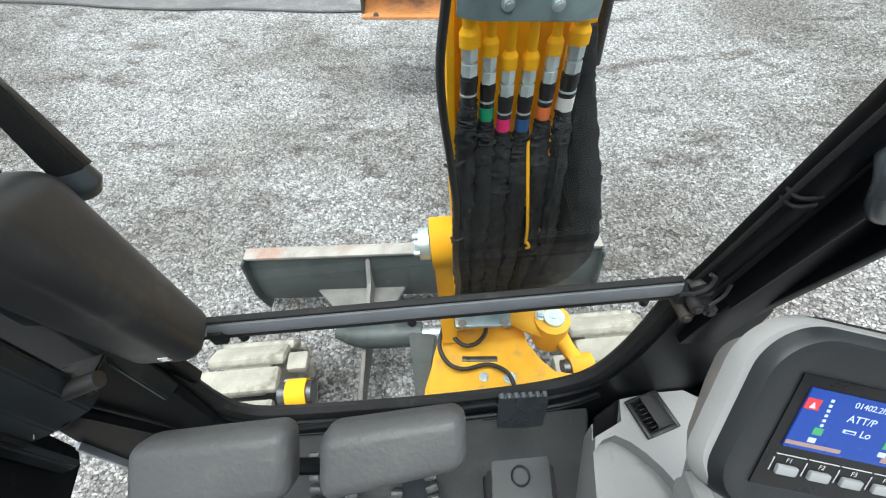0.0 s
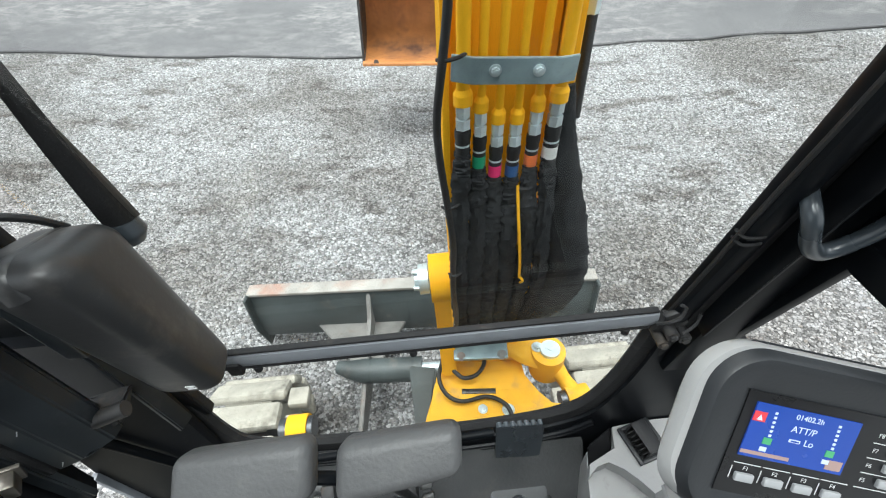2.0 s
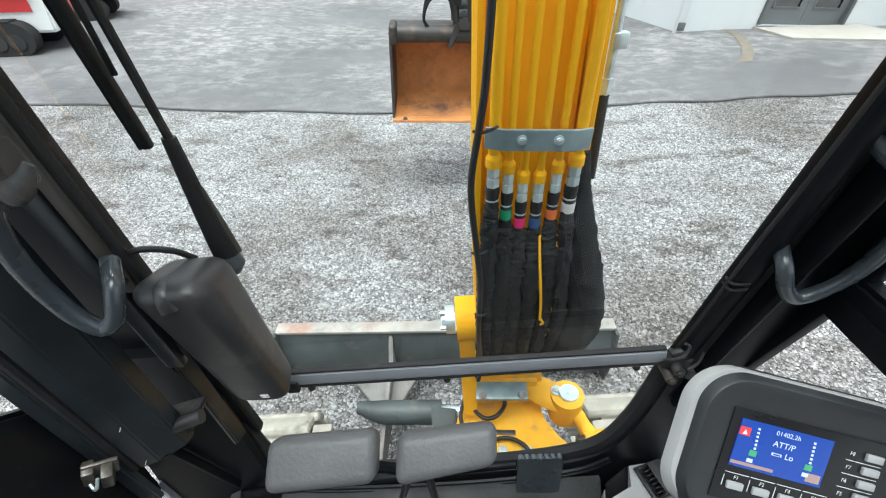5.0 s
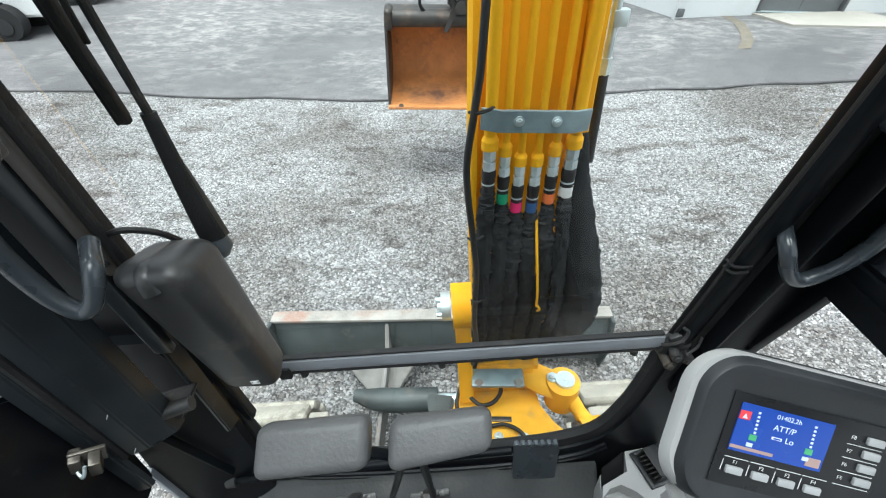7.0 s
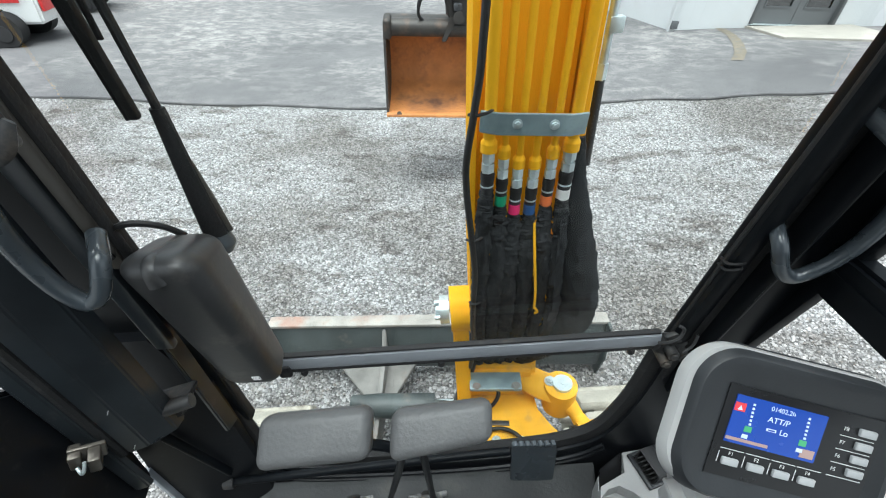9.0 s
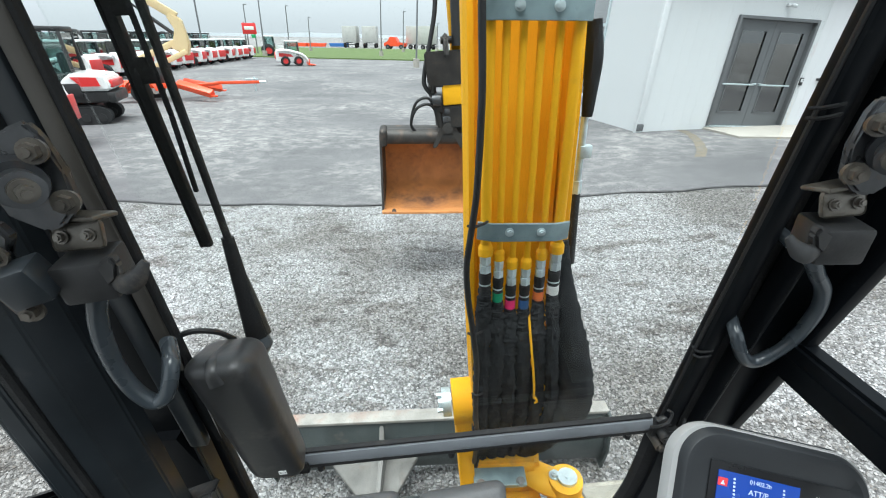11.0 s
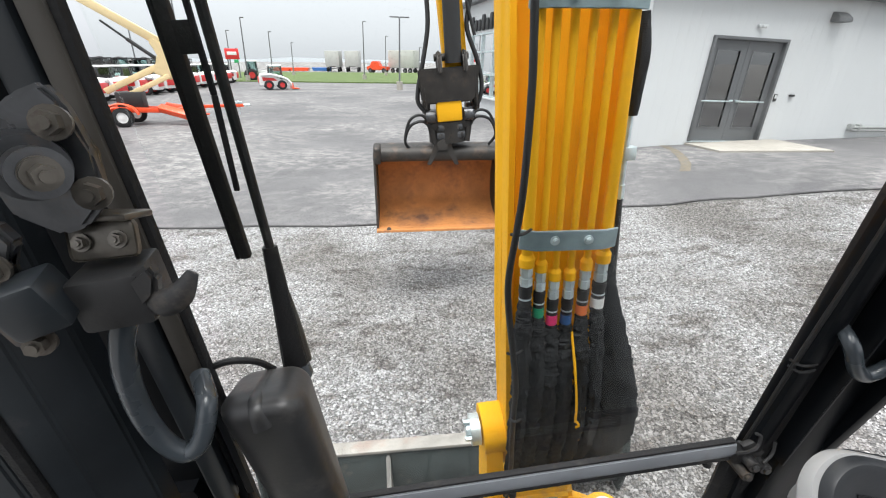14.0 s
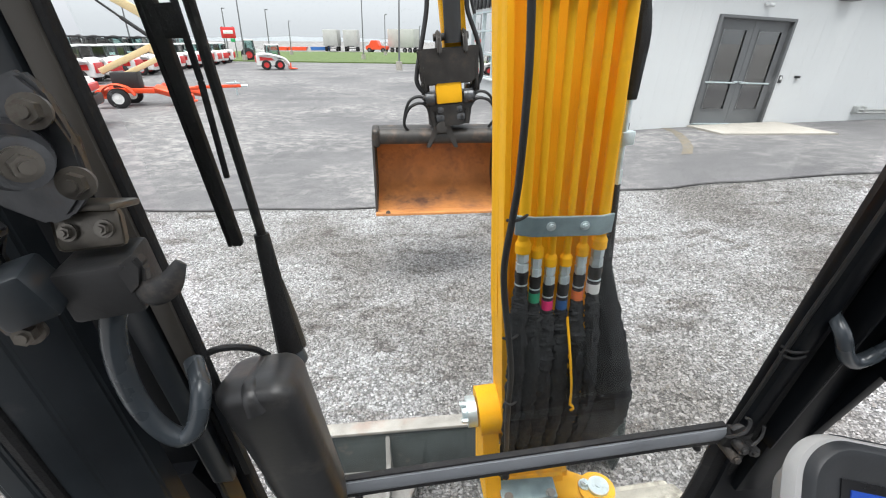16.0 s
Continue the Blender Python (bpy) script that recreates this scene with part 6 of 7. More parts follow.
    for s in (-1, 1):
        bm = bm_new()
        cyl(bm, (s * 0.13, -0.14, 0.04), (s * 0.21, -0.14, 0.04), 0.06, 16)
        cyl(bm, (s * 0.20, -0.14, 0.04), (s * 0.23, -0.14, 0.04), 0.035, 6)
        part("tilt_pin", bm, DARKSTEEL, t, "dark steel tilt pin")
    bm = bm_new()
    box(bm, (0, -0.155, -0.06), (0.22, 0.05, 0.05), bevel=0.012)
    box(bm, (0, -0.15, -0.13), (0.26, 0.06, 0.06), bevel=0.012)
    part("valve_block", bm, DARKSTEEL, t, "dusty valve block")


def bucket():
    tl, br = far_pt(-0.39, -0.15), far_pt(0.69, -0.79)
    w, h = br.x - tl.x, tl.z - br.z
    m = K @ Matrix.Translation(((tl.x + br.x) / 2, tl.y, (tl.z + br.z) / 2)) @ pose(0, 0, 0, 0, 4.6, 0)
    bk = empty("bucket", m, "wide excavator grading bucket with an orange rusted inside", "bucket")
    d = 0.62
    turn = [(-0.02, -0.50), (0.14, -0.465), (0.28, -0.40), (0.38, -0.28), (0.42, -0.12), (0.42, 0.06), (0.38, 0.22), (0.30, 0.34), (0.20, 0.43), (0.08, 0.485), (0.0, 0.50)]
    inner = [(p.x, p.y) for p in smooth_path([(y, z * h, 0) for y, z in turn], 2)]
    last = len(inner)
    lip0 = (-0.16, -h / 2)
    prof = [lip0] + inner + [(-0.05, h / 2)]
    thick = 0.018
    bm = bm_new()
    rows = []
    for off in (0.0, thick):
        rows.append([[bm.verts.new((sx * w / 2, y + (off if i > 0 else 0), z + (0 if 1 <= i < last else (-off if i == 0 else off)))) for i, (y, z) in enumerate(prof)] for sx in (-1, 1)])
    for off in (0, 1):
        for i in range(len(prof) - 1):
            bm.faces.new((rows[off][0][i], rows[off][1][i], rows[off][1][i + 1], rows[off][0][i + 1]))
    for i in range(len(prof) - 1):
        for s in (0, 1):
            bm.faces.new((rows[0][s][i], rows[1][s][i], rows[1][s][i + 1], rows[0][s][i + 1]))
    for i in (0, -1):
        bm.faces.new((rows[0][0][i], rows[0][1][i], rows[1][1][i], rows[1][0][i]))
    part("shell", bm, BUCKETIN, bk, "orange rusted curved bucket shell")
    for s in (-1, 1):
        bm = bm_new()
        poly = [(s * w / 2, -0.16, -h / 2)] + [(s * w / 2, y, z) for y, z in inner[1:]] + [(s * w / 2, -0.06, h / 2)]
        prism(bm, poly, (s * 0.02, 0, 0))
        part("side_plate", bm, BUCKETOUT, bk, "dark worn side plate")
    bm = bm_new()
    box(bm, (0, -0.17, -h / 2 - 0.004), (w + 0.03, 0.14, 0.024), (-6, 0, 0), 0.003)
    part("cutting_edge", bm, BUCKETIN, bk, "straight worn cutting edge")
    bm = bm_new()
    box(bm, (0, -0.02, h / 2 - 0.015), (w + 0.03, 0.15, 0.13), (12, 0, 0), 0.055, 4)
    box(bm, (0, 0.08, h / 2 + 0.02), (w * 0.98, 0.20, 0.05), (8, 0, 0), 0.015)
    for sx in (-1, 1):
        box(bm, (sx * (w / 2 - 0.02), -0.03, h / 2 - 0.01), (0.07, 0.17, 0.17), (12, 0, 0), 0.03, 3)
    part("top_beam", bm, BUCKETOUT, bk, "dark steel top beam")
    bm = bm_new()
    cx = 0.02
    prism(bm, [(cx - 0.14, -0.10, h / 2 - 0.05 - 0.06), (cx - 0.07, -0.10, h / 2 - 0.05 + 0.14), (cx - 0.03, -0.10, h / 2 - 0.05 + 0.20), (cx + 0.04, -0.10, h / 2 - 0.05 + 0.20), (cx + 0.08, -0.10, h / 2 - 0.05 + 0.14), (cx + 0.16, -0.10, h / 2 - 0.05 - 0.06), (cx + 0.12, -0.10, h / 2 - 0.05 - 0.06), (cx + 0.05, -0.10, h / 2 - 0.05 + 0.08), (cx - 0.04, -0.10, h / 2 - 0.05 + 0.08), (cx - 0.10, -0.10, h / 2 - 0.05 - 0.06)], (0, 0.05, 0), 0.006)
    cyl(bm, (cx, -0.13, h / 2 - 0.05 + 0.13), (cx, -0.04, h / 2 - 0.05 + 0.13), 0.05, 18)
    part("hitch_plate", bm, BUCKETOUT, bk, "dark steel hitch lugs")
    bm = bm_new()
    cyl(bm, (-w / 2 + 0.10, -0.235, -h / 2 + 0.02), (-w / 2 + 0.10, -0.205, -h / 2 + 0.012), 0.022, 14)
    part("edge_bolt", bm, BUCKETOUT, bk)


arm(), bucket()

# ---- the building ----
BUILT = 1.05
CORNER = Vector((4.725, 10.792, 0.494))
WB = Vector((0.9746, 0.2217, -0.032)).normalized()
WA = Vector((-0.2629, 0.9648, 0)).normalized()
PLUMB = Vector((0.0312, 0.0071, 0.9995))


def wall_frame(origin, along):
    n = PLUMB.cross(along).normalized()
    m = Matrix((along, n, along.cross(n))).transposed().to_4x4()
    m.translation = origin
    return m @ Matrix.Diagonal((BUILT, BUILT, BUILT, 1))


FB = wall_frame(CORNER, WB)
FA = wall_frame(CORNER, WA)


def grid_wall(bm, x0, x1, z0, z1, holes, y0, y1):
    """A wall of blocks that leave the holes (x0, x1, z0, z1) open."""
    xs = sorted({x0, x1, *[h[0] for h in holes], *[h[1] for h in holes]})
    zs = sorted({z0, z1, *[h[2] for h in holes], *[h[3] for h in holes]})
    for a, b in zip(xs, xs[1:]):
        for c, d in zip(zs, zs[1:]):
            mx, mz = (a + b) / 2, (c + d) / 2
            if not any(h[0] < mx < h[1] and h[2] < mz < h[3] for h in holes):
                box(bm, (mx, (y0 + y1) / 2, mz), (b - a, y1 - y0, d - c))


def building():
    bld = empty("building", FB, "white metal-sided shop building with grey doors", "building")
    door = (1.668, 3.623, 0.105, 2.284)
    bm = bm_new()
    grid_wall(bm, 0.0, 14.0, -0.6, 3.35, [door], 0.0, 0.2)
    front = part("siding_wall", bm, WHITEWALL, bld, "white metal siding wall", smooth=False)
    bm = bm_new()
    x = 0.12
    while x < 14:
        if not door[0] - 0.08 < x < door[1] + 0.08:
            box(bm, (x, -0.0005, 1.4), (0.010, 0.003, 3.9))
        else:
            box(bm, (x, -0.0005, 2.86), (0.010, 0.003, 0.98))
        x += 0.228
    part("siding_rib", bm, WHITEWALL, bld, smooth=False)
    bm = bm_new()
    box(bm, (7.0, -0.05, 3.27), (14.3, 0.45, 0.16), bevel=0.02)
    box(bm, (7.0, -0.25, 3.17), (14.3, 0.12, 0.14), bevel=0.03)
    part("gutter", bm, ROOFTRIM, bld, "dark grey roof gutter")
    bm = bm_new()
    box(bm, (-0.02, -0.03, 1.4), (0.12, 0.08, 3.9), bevel=0.01)
    part("corner_trim", bm, WHITEWALL, bld, "white corner trim")
    bm = bm_new()
    box(bm, (0.0, -0.07, 0.06), (0.13, 0.10, 0.14), bevel=0.01)
    part("downspout_shoe", bm, ROOFTRIM, bld, "dark downspout outlet")
    # double door
    dd = new("double_door")
    dd.parent, dd.matrix_local = bld, pose(door[0], 0, door[2])
    tagged(dd, label="closed grey double door with tall glass panes")
    W, H = door[1] - door[0], door[3] - door[2]
    bm = bm_new()
    for x in (0.03, W - 0.03):
        box(bm, (x, 0.02, H / 2), (0.06, 0.16, H), bevel=0.004)
    box(bm, (W / 2, 0.02, H - 0.03), (W - 0.12, 0.16, 0.06), bevel=0.004)
    part("door_frame", bm, DOORGREY, dd)
    for s in (0, 1):
        x0, x1 = (0.062, W / 2 - 0.004) if s == 0 else (W / 2 + 0.004, W - 0.062)
        bm = bm_new()
        g = (x0 + 0.14, x1 - 0.14, 0.30, H - 0.24)
        grid_wall(bm, x0, x1, 0.012, H - 0.062, [g], 0.03, 0.075)
        lf = part("door_leaf", bm, DOORGREY, dd, "grey steel door leaf", smooth=False)
        bm = bm_new()
        for q in ((g[0], g[1], g[2], g[2] + 0.025), (g[0], g[1], g[3] - 0.025, g[3]), (g[0], g[0] + 0.025, g[2], g[3]), (g[1] - 0.025, g[1], g[2], g[3])):
            box(bm, ((q[0] + q[1]) / 2, 0.024, (q[2] + q[3]) / 2), (q[1] - q[0], 0.014, q[3] - q[2]))
        part("glass_bead", bm, DOORGREY, dd, smooth=False)
        bm = bm_new()
        box(bm, ((g[0] + g[1]) / 2, 0.05, (g[2] + g[3]) / 2), (g[1] - g[0], 0.008, g[3] - g[2]))
        part("door_pane", bm, SHOPGLASS, dd, "dark reflecting glass", smooth=False)
        bm = bm_new()
        cyl(bm, (x0 + 0.06, 0.018, 0.88), (x1 - 0.06, 0.018, 0.88), 0.016, 10)
        part("push_bar", bm, STEEL, dd, "steel push bar")
        bm = bm_new()
        sx = x1 - 0.06 if s == 0 else x0 + 0.06
        cyl(bm, (sx, 0.03, 0.90), (sx, -0.03, 0.90), 0.018, 12)
        cyl(bm, (sx, -0.03, 0.90), (sx + (0.10 if s else -0.10), -0.035, 0.90), 0.012, 10)
        part("door_handle", bm, STEEL, dd, "steel lever handle")
    bm = bm_new()
    box(bm, (W / 2, 0.02, 0.004), (W, 0.18, 0.014))
    part("threshold", bm, STEEL, dd, "metal threshold")
    # dim room behind the doors; warm blotches stand for machines reflected in the glass
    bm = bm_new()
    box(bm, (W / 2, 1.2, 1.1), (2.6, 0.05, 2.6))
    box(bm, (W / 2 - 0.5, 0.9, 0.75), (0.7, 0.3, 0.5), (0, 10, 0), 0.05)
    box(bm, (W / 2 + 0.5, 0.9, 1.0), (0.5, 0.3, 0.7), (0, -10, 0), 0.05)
    part("room_back", bm, INTERIOR, dd, "dim room behind the doors, warm reflections put into its colour", smooth=False)
    # fittings on the wall
    bm = bm_new()
    box(bm, (door[1] + 0.13, -0.012, 1.09), (0.09, 0.02, 0.16), bevel=0.004)
    sg = part("entry_sign", bm, MACHBLACK, bld, "small dark entry sign")
    bm = bm_new()
    box(bm, (door[1] + 0.13, -0.0235, 1.115), (0.06, 0.002, 0.07))
    part("sign_mark", bm, MARKING, sg)
    bm = bm_new()
    box(bm, (door[1] + 0.57, -0.03, 1.15), (0.12, 0.06, 0.05), bevel=0.01)
    part("wall_sensor", bm, MACHBLACK, bld, "small black wall sensor")
    bm = bm_new()
    box(bm, (2.73, -0.03, 2.51), (0.10, 0.06, 0.06), bevel=0.02)
    cyl(bm, (2.78, -0.05, 2.51), (2.83, -0.13, 2.49), 0.035, 14)
    part("wall_camera", bm, WHITEWALL, bld, "white wall-mounted spotlight")
    bm = bm_new()
    prism(bm, [(4.56, 0, 2.68), (4.56, -0.22, 2.68), (4.56, -0.22, 2.76), (4.56, -0.06, 2.88), (4.56, 0, 2.88)], (0.36, 0, 0), 0.01)
    part("wall_pack_light", bm, ROOFTRIM, bld, "grey wall pack light")
    bm = bm_new()
    cyl(bm, (6.27, -0.08, 0.46), (9.6, -0.08, 0.46), 0.03, 12)
    cyl(bm, (6.27, -0.08, 0.39), (9.6, -0.08, 0.39), 0.025, 12)
    for x in (6.30, 6.55, 7.9):
        box(bm, (x, -0.06, 0.46), (0.08, 0.10, 0.16), bevel=0.01)
    part("wall_pipe", bm, PIPEGREY, bld, "white service pipes along the wall")
    # window wall
    R = FB.inverted() @ FA
    glass0, glass1, zb, zt = 1.94, 10.69, 0.44, 2.70
    bm = bm_new()
    grid_wall(bm, 0.05, 14, -0.9, 3.85, [(glass0, glass1, zb, zt)], -0.2, 0.0)
    part("window_wall", bm, WHITEWALL, bld, "white metal siding wall with large windows", m=R, smooth=False)
    bm = bm_new()
    box(bm, (7.0, 0.05, 3.90), (14.2, 0.4, 0.16), bevel=0.02)
    part("window_wall_gutter", bm, ROOFTRIM, bld, "dark roof edge", m=R)
    win = new("shop_window")
    win.parent, win.matrix_local = bld, R
    tagged(win, label="large shop window with white grid frame")
    bm = bm_new()
    n = 7
    for i in range(n + 1):
        x = glass0 + (glass1 - glass0) * i / n
        box(bm, (x, -0.02, (zb + zt) / 2), (0.06, 0.10, zt - zb))
    for z in (zb, 1.24, 2.06, zt):
        box(bm, ((glass0 + glass1) / 2, -0.02, z), (glass1 - glass0, 0.09, 0.06))
    part("window_frame", bm, STEEL, win, "silver window bars", smooth=False)
    bm = bm_new()
    box(bm, ((glass0 + glass1) / 2, 0.05, zb - 0.05), (glass1 - glass0 + 0.1, 0.14, 0.05))
    part("window_sill", bm, WHITEWALL, win)
    for i in range(n):
        x0 = glass0 + (glass1 - glass0) * i / n
        bm = bm_new()
        box(bm, (x0 + (glass1 - glass0) / n / 2, -0.05, (zb + zt) / 2), ((glass1 - glass0) / n, 0.008, zt - zb))
        part("window_pane", bm, SHOPGLASS, win, smooth=False)
    # same back wall colour, with the painted warm reflections
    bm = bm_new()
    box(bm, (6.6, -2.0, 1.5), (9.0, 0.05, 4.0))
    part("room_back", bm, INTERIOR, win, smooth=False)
    # lettering over the windows, drawn as plain strokes
    bm = bm_new()
    x = 7.7
    for k, (w, h) in enumerate(((0.5, 0.55), (0.32, 0.55), (0.36, 0.4), (0.36, 0.55), (0.34, 0.4), (0.34, 0.4), (0.26, 0.55))):
        box(bm, (x + w / 2, 0.05, 2.82 + h / 2), (w * 0.8, 0.06, h), bevel=0.05)
        x += w + 0.08
    part("shop_sign", bm, MACHBLACK, bld, "dark raised sign shapes over the windows", m=R)
    bm = bm_new()
    box(bm, (7.0, 4.0, 3.5), (14, 8.0, 0.1), (4, 0, 0))
    part("roof", bm, ROOFTRIM, bld, "low grey metal roof")


building()
bm = bm_new()
pad = [FB @ Vector(q) for q in ((1.60, -0.02, 0), (1.62, -1.02, 0), (4.05, -1.48, 0), (4.10, -0.02, 0))]
prism(bm, [(p.x, p.y, rise(p.x, p.y) + 0.02) for p in pad], (0, 0, 0.060), 0.006)
tagged(put("concrete_pad", bm, CONCRETE), "pale concrete pad in front of the doors", "concrete pad", kind="structure")


# ---- parked machines ----
def wheel(parent, c, r, w, rim=REDPAINT, name="wheel"):
    wh = new(name)
    wh.parent, wh.matrix_local = parent, pose(*c)
    bm = bm_new()
    prof = [(0.55, -0.5), (0.85, -0.5), (1.0, -0.32), (1.0, 0.32), (0.85, 0.5), (0.55, 0.5)]
    rings = []
    for i in range(22):
        a = 2 * math.pi * i / 22
        rings.append([bm.verts.new((w * q, r * p * math.cos(a), r * p * math.sin(a))) for p, q in prof])
    for i in range(22):
        A, B = rings[i], rings[(i + 1) % 22]
        for j in range(len(prof)):
            k = (j + 1) % len(prof)
            bm.faces.new((A[j], A[k], B[k], B[j]))
    part("tyre", bm, TYRE, wh)
    bm = bm_new()
    cyl(bm, (-w * 0.35, 0, 0), (w * 0.35, 0, 0), r * 0.56, 18)
    cyl(bm, (-w * 0.45, 0, 0), (w * 0.45, 0, 0), r * 0.2, 10)
    part("rim", bm, rim, wh)
    return wh


def cabin(parent, c, s, roof=WHITEPAINT, post=MACHBLACK):
    """A glazed operator cabin: corner posts, panes, a roof."""
    x, y, z = c
    bm = bm_new()
    for sx in (-1, 1):
        for sy in (-1, 1):
            channel(bm, (x + sx * s[0] / 2, y + sy * s[1] / 2, z), (x + sx * s[0] / 2 * 0.92, y + sy * s[1] / 2 * 0.88, z + s[2]), 0.08, 0.08, 0.01)
    box(bm, (x, y, z + 0.03), (s[0], s[1], 0.06))
    part("cabin_frame", bm, post, parent)
    bm = bm_new()
    box(bm, (x, y, z + s[2] + 0.05), (s[0] * 1.02, s[1] * 1.0, 0.12), bevel=0.04)
    part("cabin_roof", bm, roof, parent)
    for sx in (-1, 1):
        bm = bm_new()
        box(bm, (x + sx * s[0] * 0.47, y, z + s[2] / 2), (0.01, s[1] * 0.86, s[2] * 0.94))
        part("cabin_glass", bm, MACHGLASS, parent, smooth=False)
    for sy in (-1, 1):
        bm = bm_new()
        box(bm, (x, y + sy * s[1] * 0.46, z + s[2] / 2), (s[0] * 0.86, 0.01, s[2] * 0.94))
        part("cabin_glass", bm, MACHGLASS, parent, smooth=False)
    bm = bm_new()
    box(bm, (x, y - 0.1, z + 0.35), (0.45, 0.4, 0.15), bevel=0.05)
    box(bm, (x, y - 0.3, z + 0.65), (0.45, 0.12, 0.6), bevel=0.05)
    part("seat", bm, MACHBLACK, parent)


def crawler(parent, c, L, H, w):
    x, y, z = c
    bm = bm_new()
    prism(bm, [(x - w / 2, y + (L / 2 - H / 2) * math.cos(0) * sg + H / 2 * math.cos(a), z + H / 2 + H / 2 * math.sin(a)) for sg, a0 in ((1, -90), (-1, 90)) for a in [radians(a0 + 180 * i / 8) for i in range(9)]], (w, 0, 0))
    t = part("track", bm, TYRE, parent)
    bm = bm_new()
    for i in range(5):
        yy = y - L / 2 + H / 2 + (L - H) * i / 4
        cyl(bm, (x - w / 2 - 0.02, yy, z + H * 0.42), (x + w / 2 + 0.02, yy, z + H * 0.42), H * 0.24, 12)
    part("track_roller", bm, MACHBLACK, t)
    bm = bm_new()
    n = int(L * 2 / 0.12)
    for i in range(n):
        yy = y - L / 2 + H / 2 + (L - H) * i / (n - 1)
        for zz in (z + 0.0, z + H):
            box(bm, (x, yy, zz), (w, 0.05, 0.04))
    part("track_lug", bm, TYRE, t, smooth=False)


def mini_excavator(m, label, group=""):
    e = empty("mini_excavator", m, label, "excavator", group)
    for x in (-0.62, 0.62):
        crawler(e, (x, 0, 0), 2.0, 0.48, 0.32)
    bm = bm_new()
    box(bm, (0, 0, 0.42), (1.0, 1.3, 0.24), bevel=0.04)
    box(bm, (0, 1.35, 0.28), (1.6, 0.08, 0.34), bevel=0.02)
    part("chassis", bm, MACHBLACK, e)
    bm = bm_new()
    prism(bm, [(-0.75, -1.15, 0.92), (-0.75, -1.2, 1.02), (-0.75, -1.1, 1.34), (-0.75, -0.35, 1.42), (-0.75, -0.05, 1.20), (-0.75, 0.15, 0.92)], (1.5, 0, 0), 0.06)
    part("housing", bm, WHITEPAINT, e, "white engine cover")
    bm = bm_new()
    prism(bm, [(-0.72, -1.1, 0.60), (-0.72, -1.1, 0.93), (-0.72, 0.80, 0.93), (-0.72, 0.80, 0.60)], (1.44, 0, 0), 0.05)
    part("lower_body", bm, MACHBLACK, e, "black lower body")
    for x in (0.765, -0.785):
        bm = bm_new()
        prism(bm, [(x, -0.95, 1.05), (x, -0.9, 1.28), (x, -0.3, 1.30), (x, -0.5, 1.05)], (0.02, 0, 0))
        part("red_panel", bm, REDPAINT, e, "red cover panel")
        bm = bm_new()
        prism(bm, [(x, 0.1, 0.75), (x, 0.2, 1.15), (x, 0.3, 1.15), (x, 0.22, 0.75)], (0.02, 0, 0))
        part("red_stripe", bm, REDPAINT, e, "red slanted stripe")
    bm = bm_new()
    box(bm, (0, -1.16, 1.1), (1.3, 0.14, 0.2), bevel=0.03)
    part("rear_panel", bm, REDPAINT, e, "red rear panel")
    bm = bm_new()
    box(bm, (-0.76, -0.1, 0.95), (0.04, 0.75, 0.36), bevel=0.02)
    box(bm, (0, -1.13, 0.74), (1.5, 0.2, 0.3), bevel=0.05)
    part("counterweight", bm, MACHBLACK, e, "dark counterweight")
    bm = bm_new()
    box(bm, (0.76, -0.1, 0.95), (0.04, 0.75, 0.36), bevel=0.02)
    part("side_grille", bm, MACHBLACK, e)
    cabin(e, (-0.15, 0.2, 0.95), (1.0, 1.25, 1.5), MACHBLACK)
    bm = bm_new()
    sweep(bm, [(0.55, 0.8, 0.8), (0.55, 1.3, 1.8), (0.55, 2.0, 2.5), (0.55, 2.8, 2.4)], [0.14, 0.15, 0.14, 0.12], 8, 4)
    sweep(bm, [(0.55, 2.8, 2.5), (0.55, 2.6, 1.6), (0.55, 2.5, 0.7)], [0.12, 0.11, 0.09], 8, 4)
    part("digging_arm", bm, MACHBLACK, e, "dark digging arm")
    bm = bm_new()
    prism(bm, [(0.3, 2.2, 0.75), (0.3, 2.6, 0.8), (0.3, 2.75, 0.4), (0.3, 2.4, 0.15), (0.3, 2.1, 0.3)], (0.5, 0, 0), 0.03)
    part("digging_bucket", bm, MACHBLACK, e)
    return e


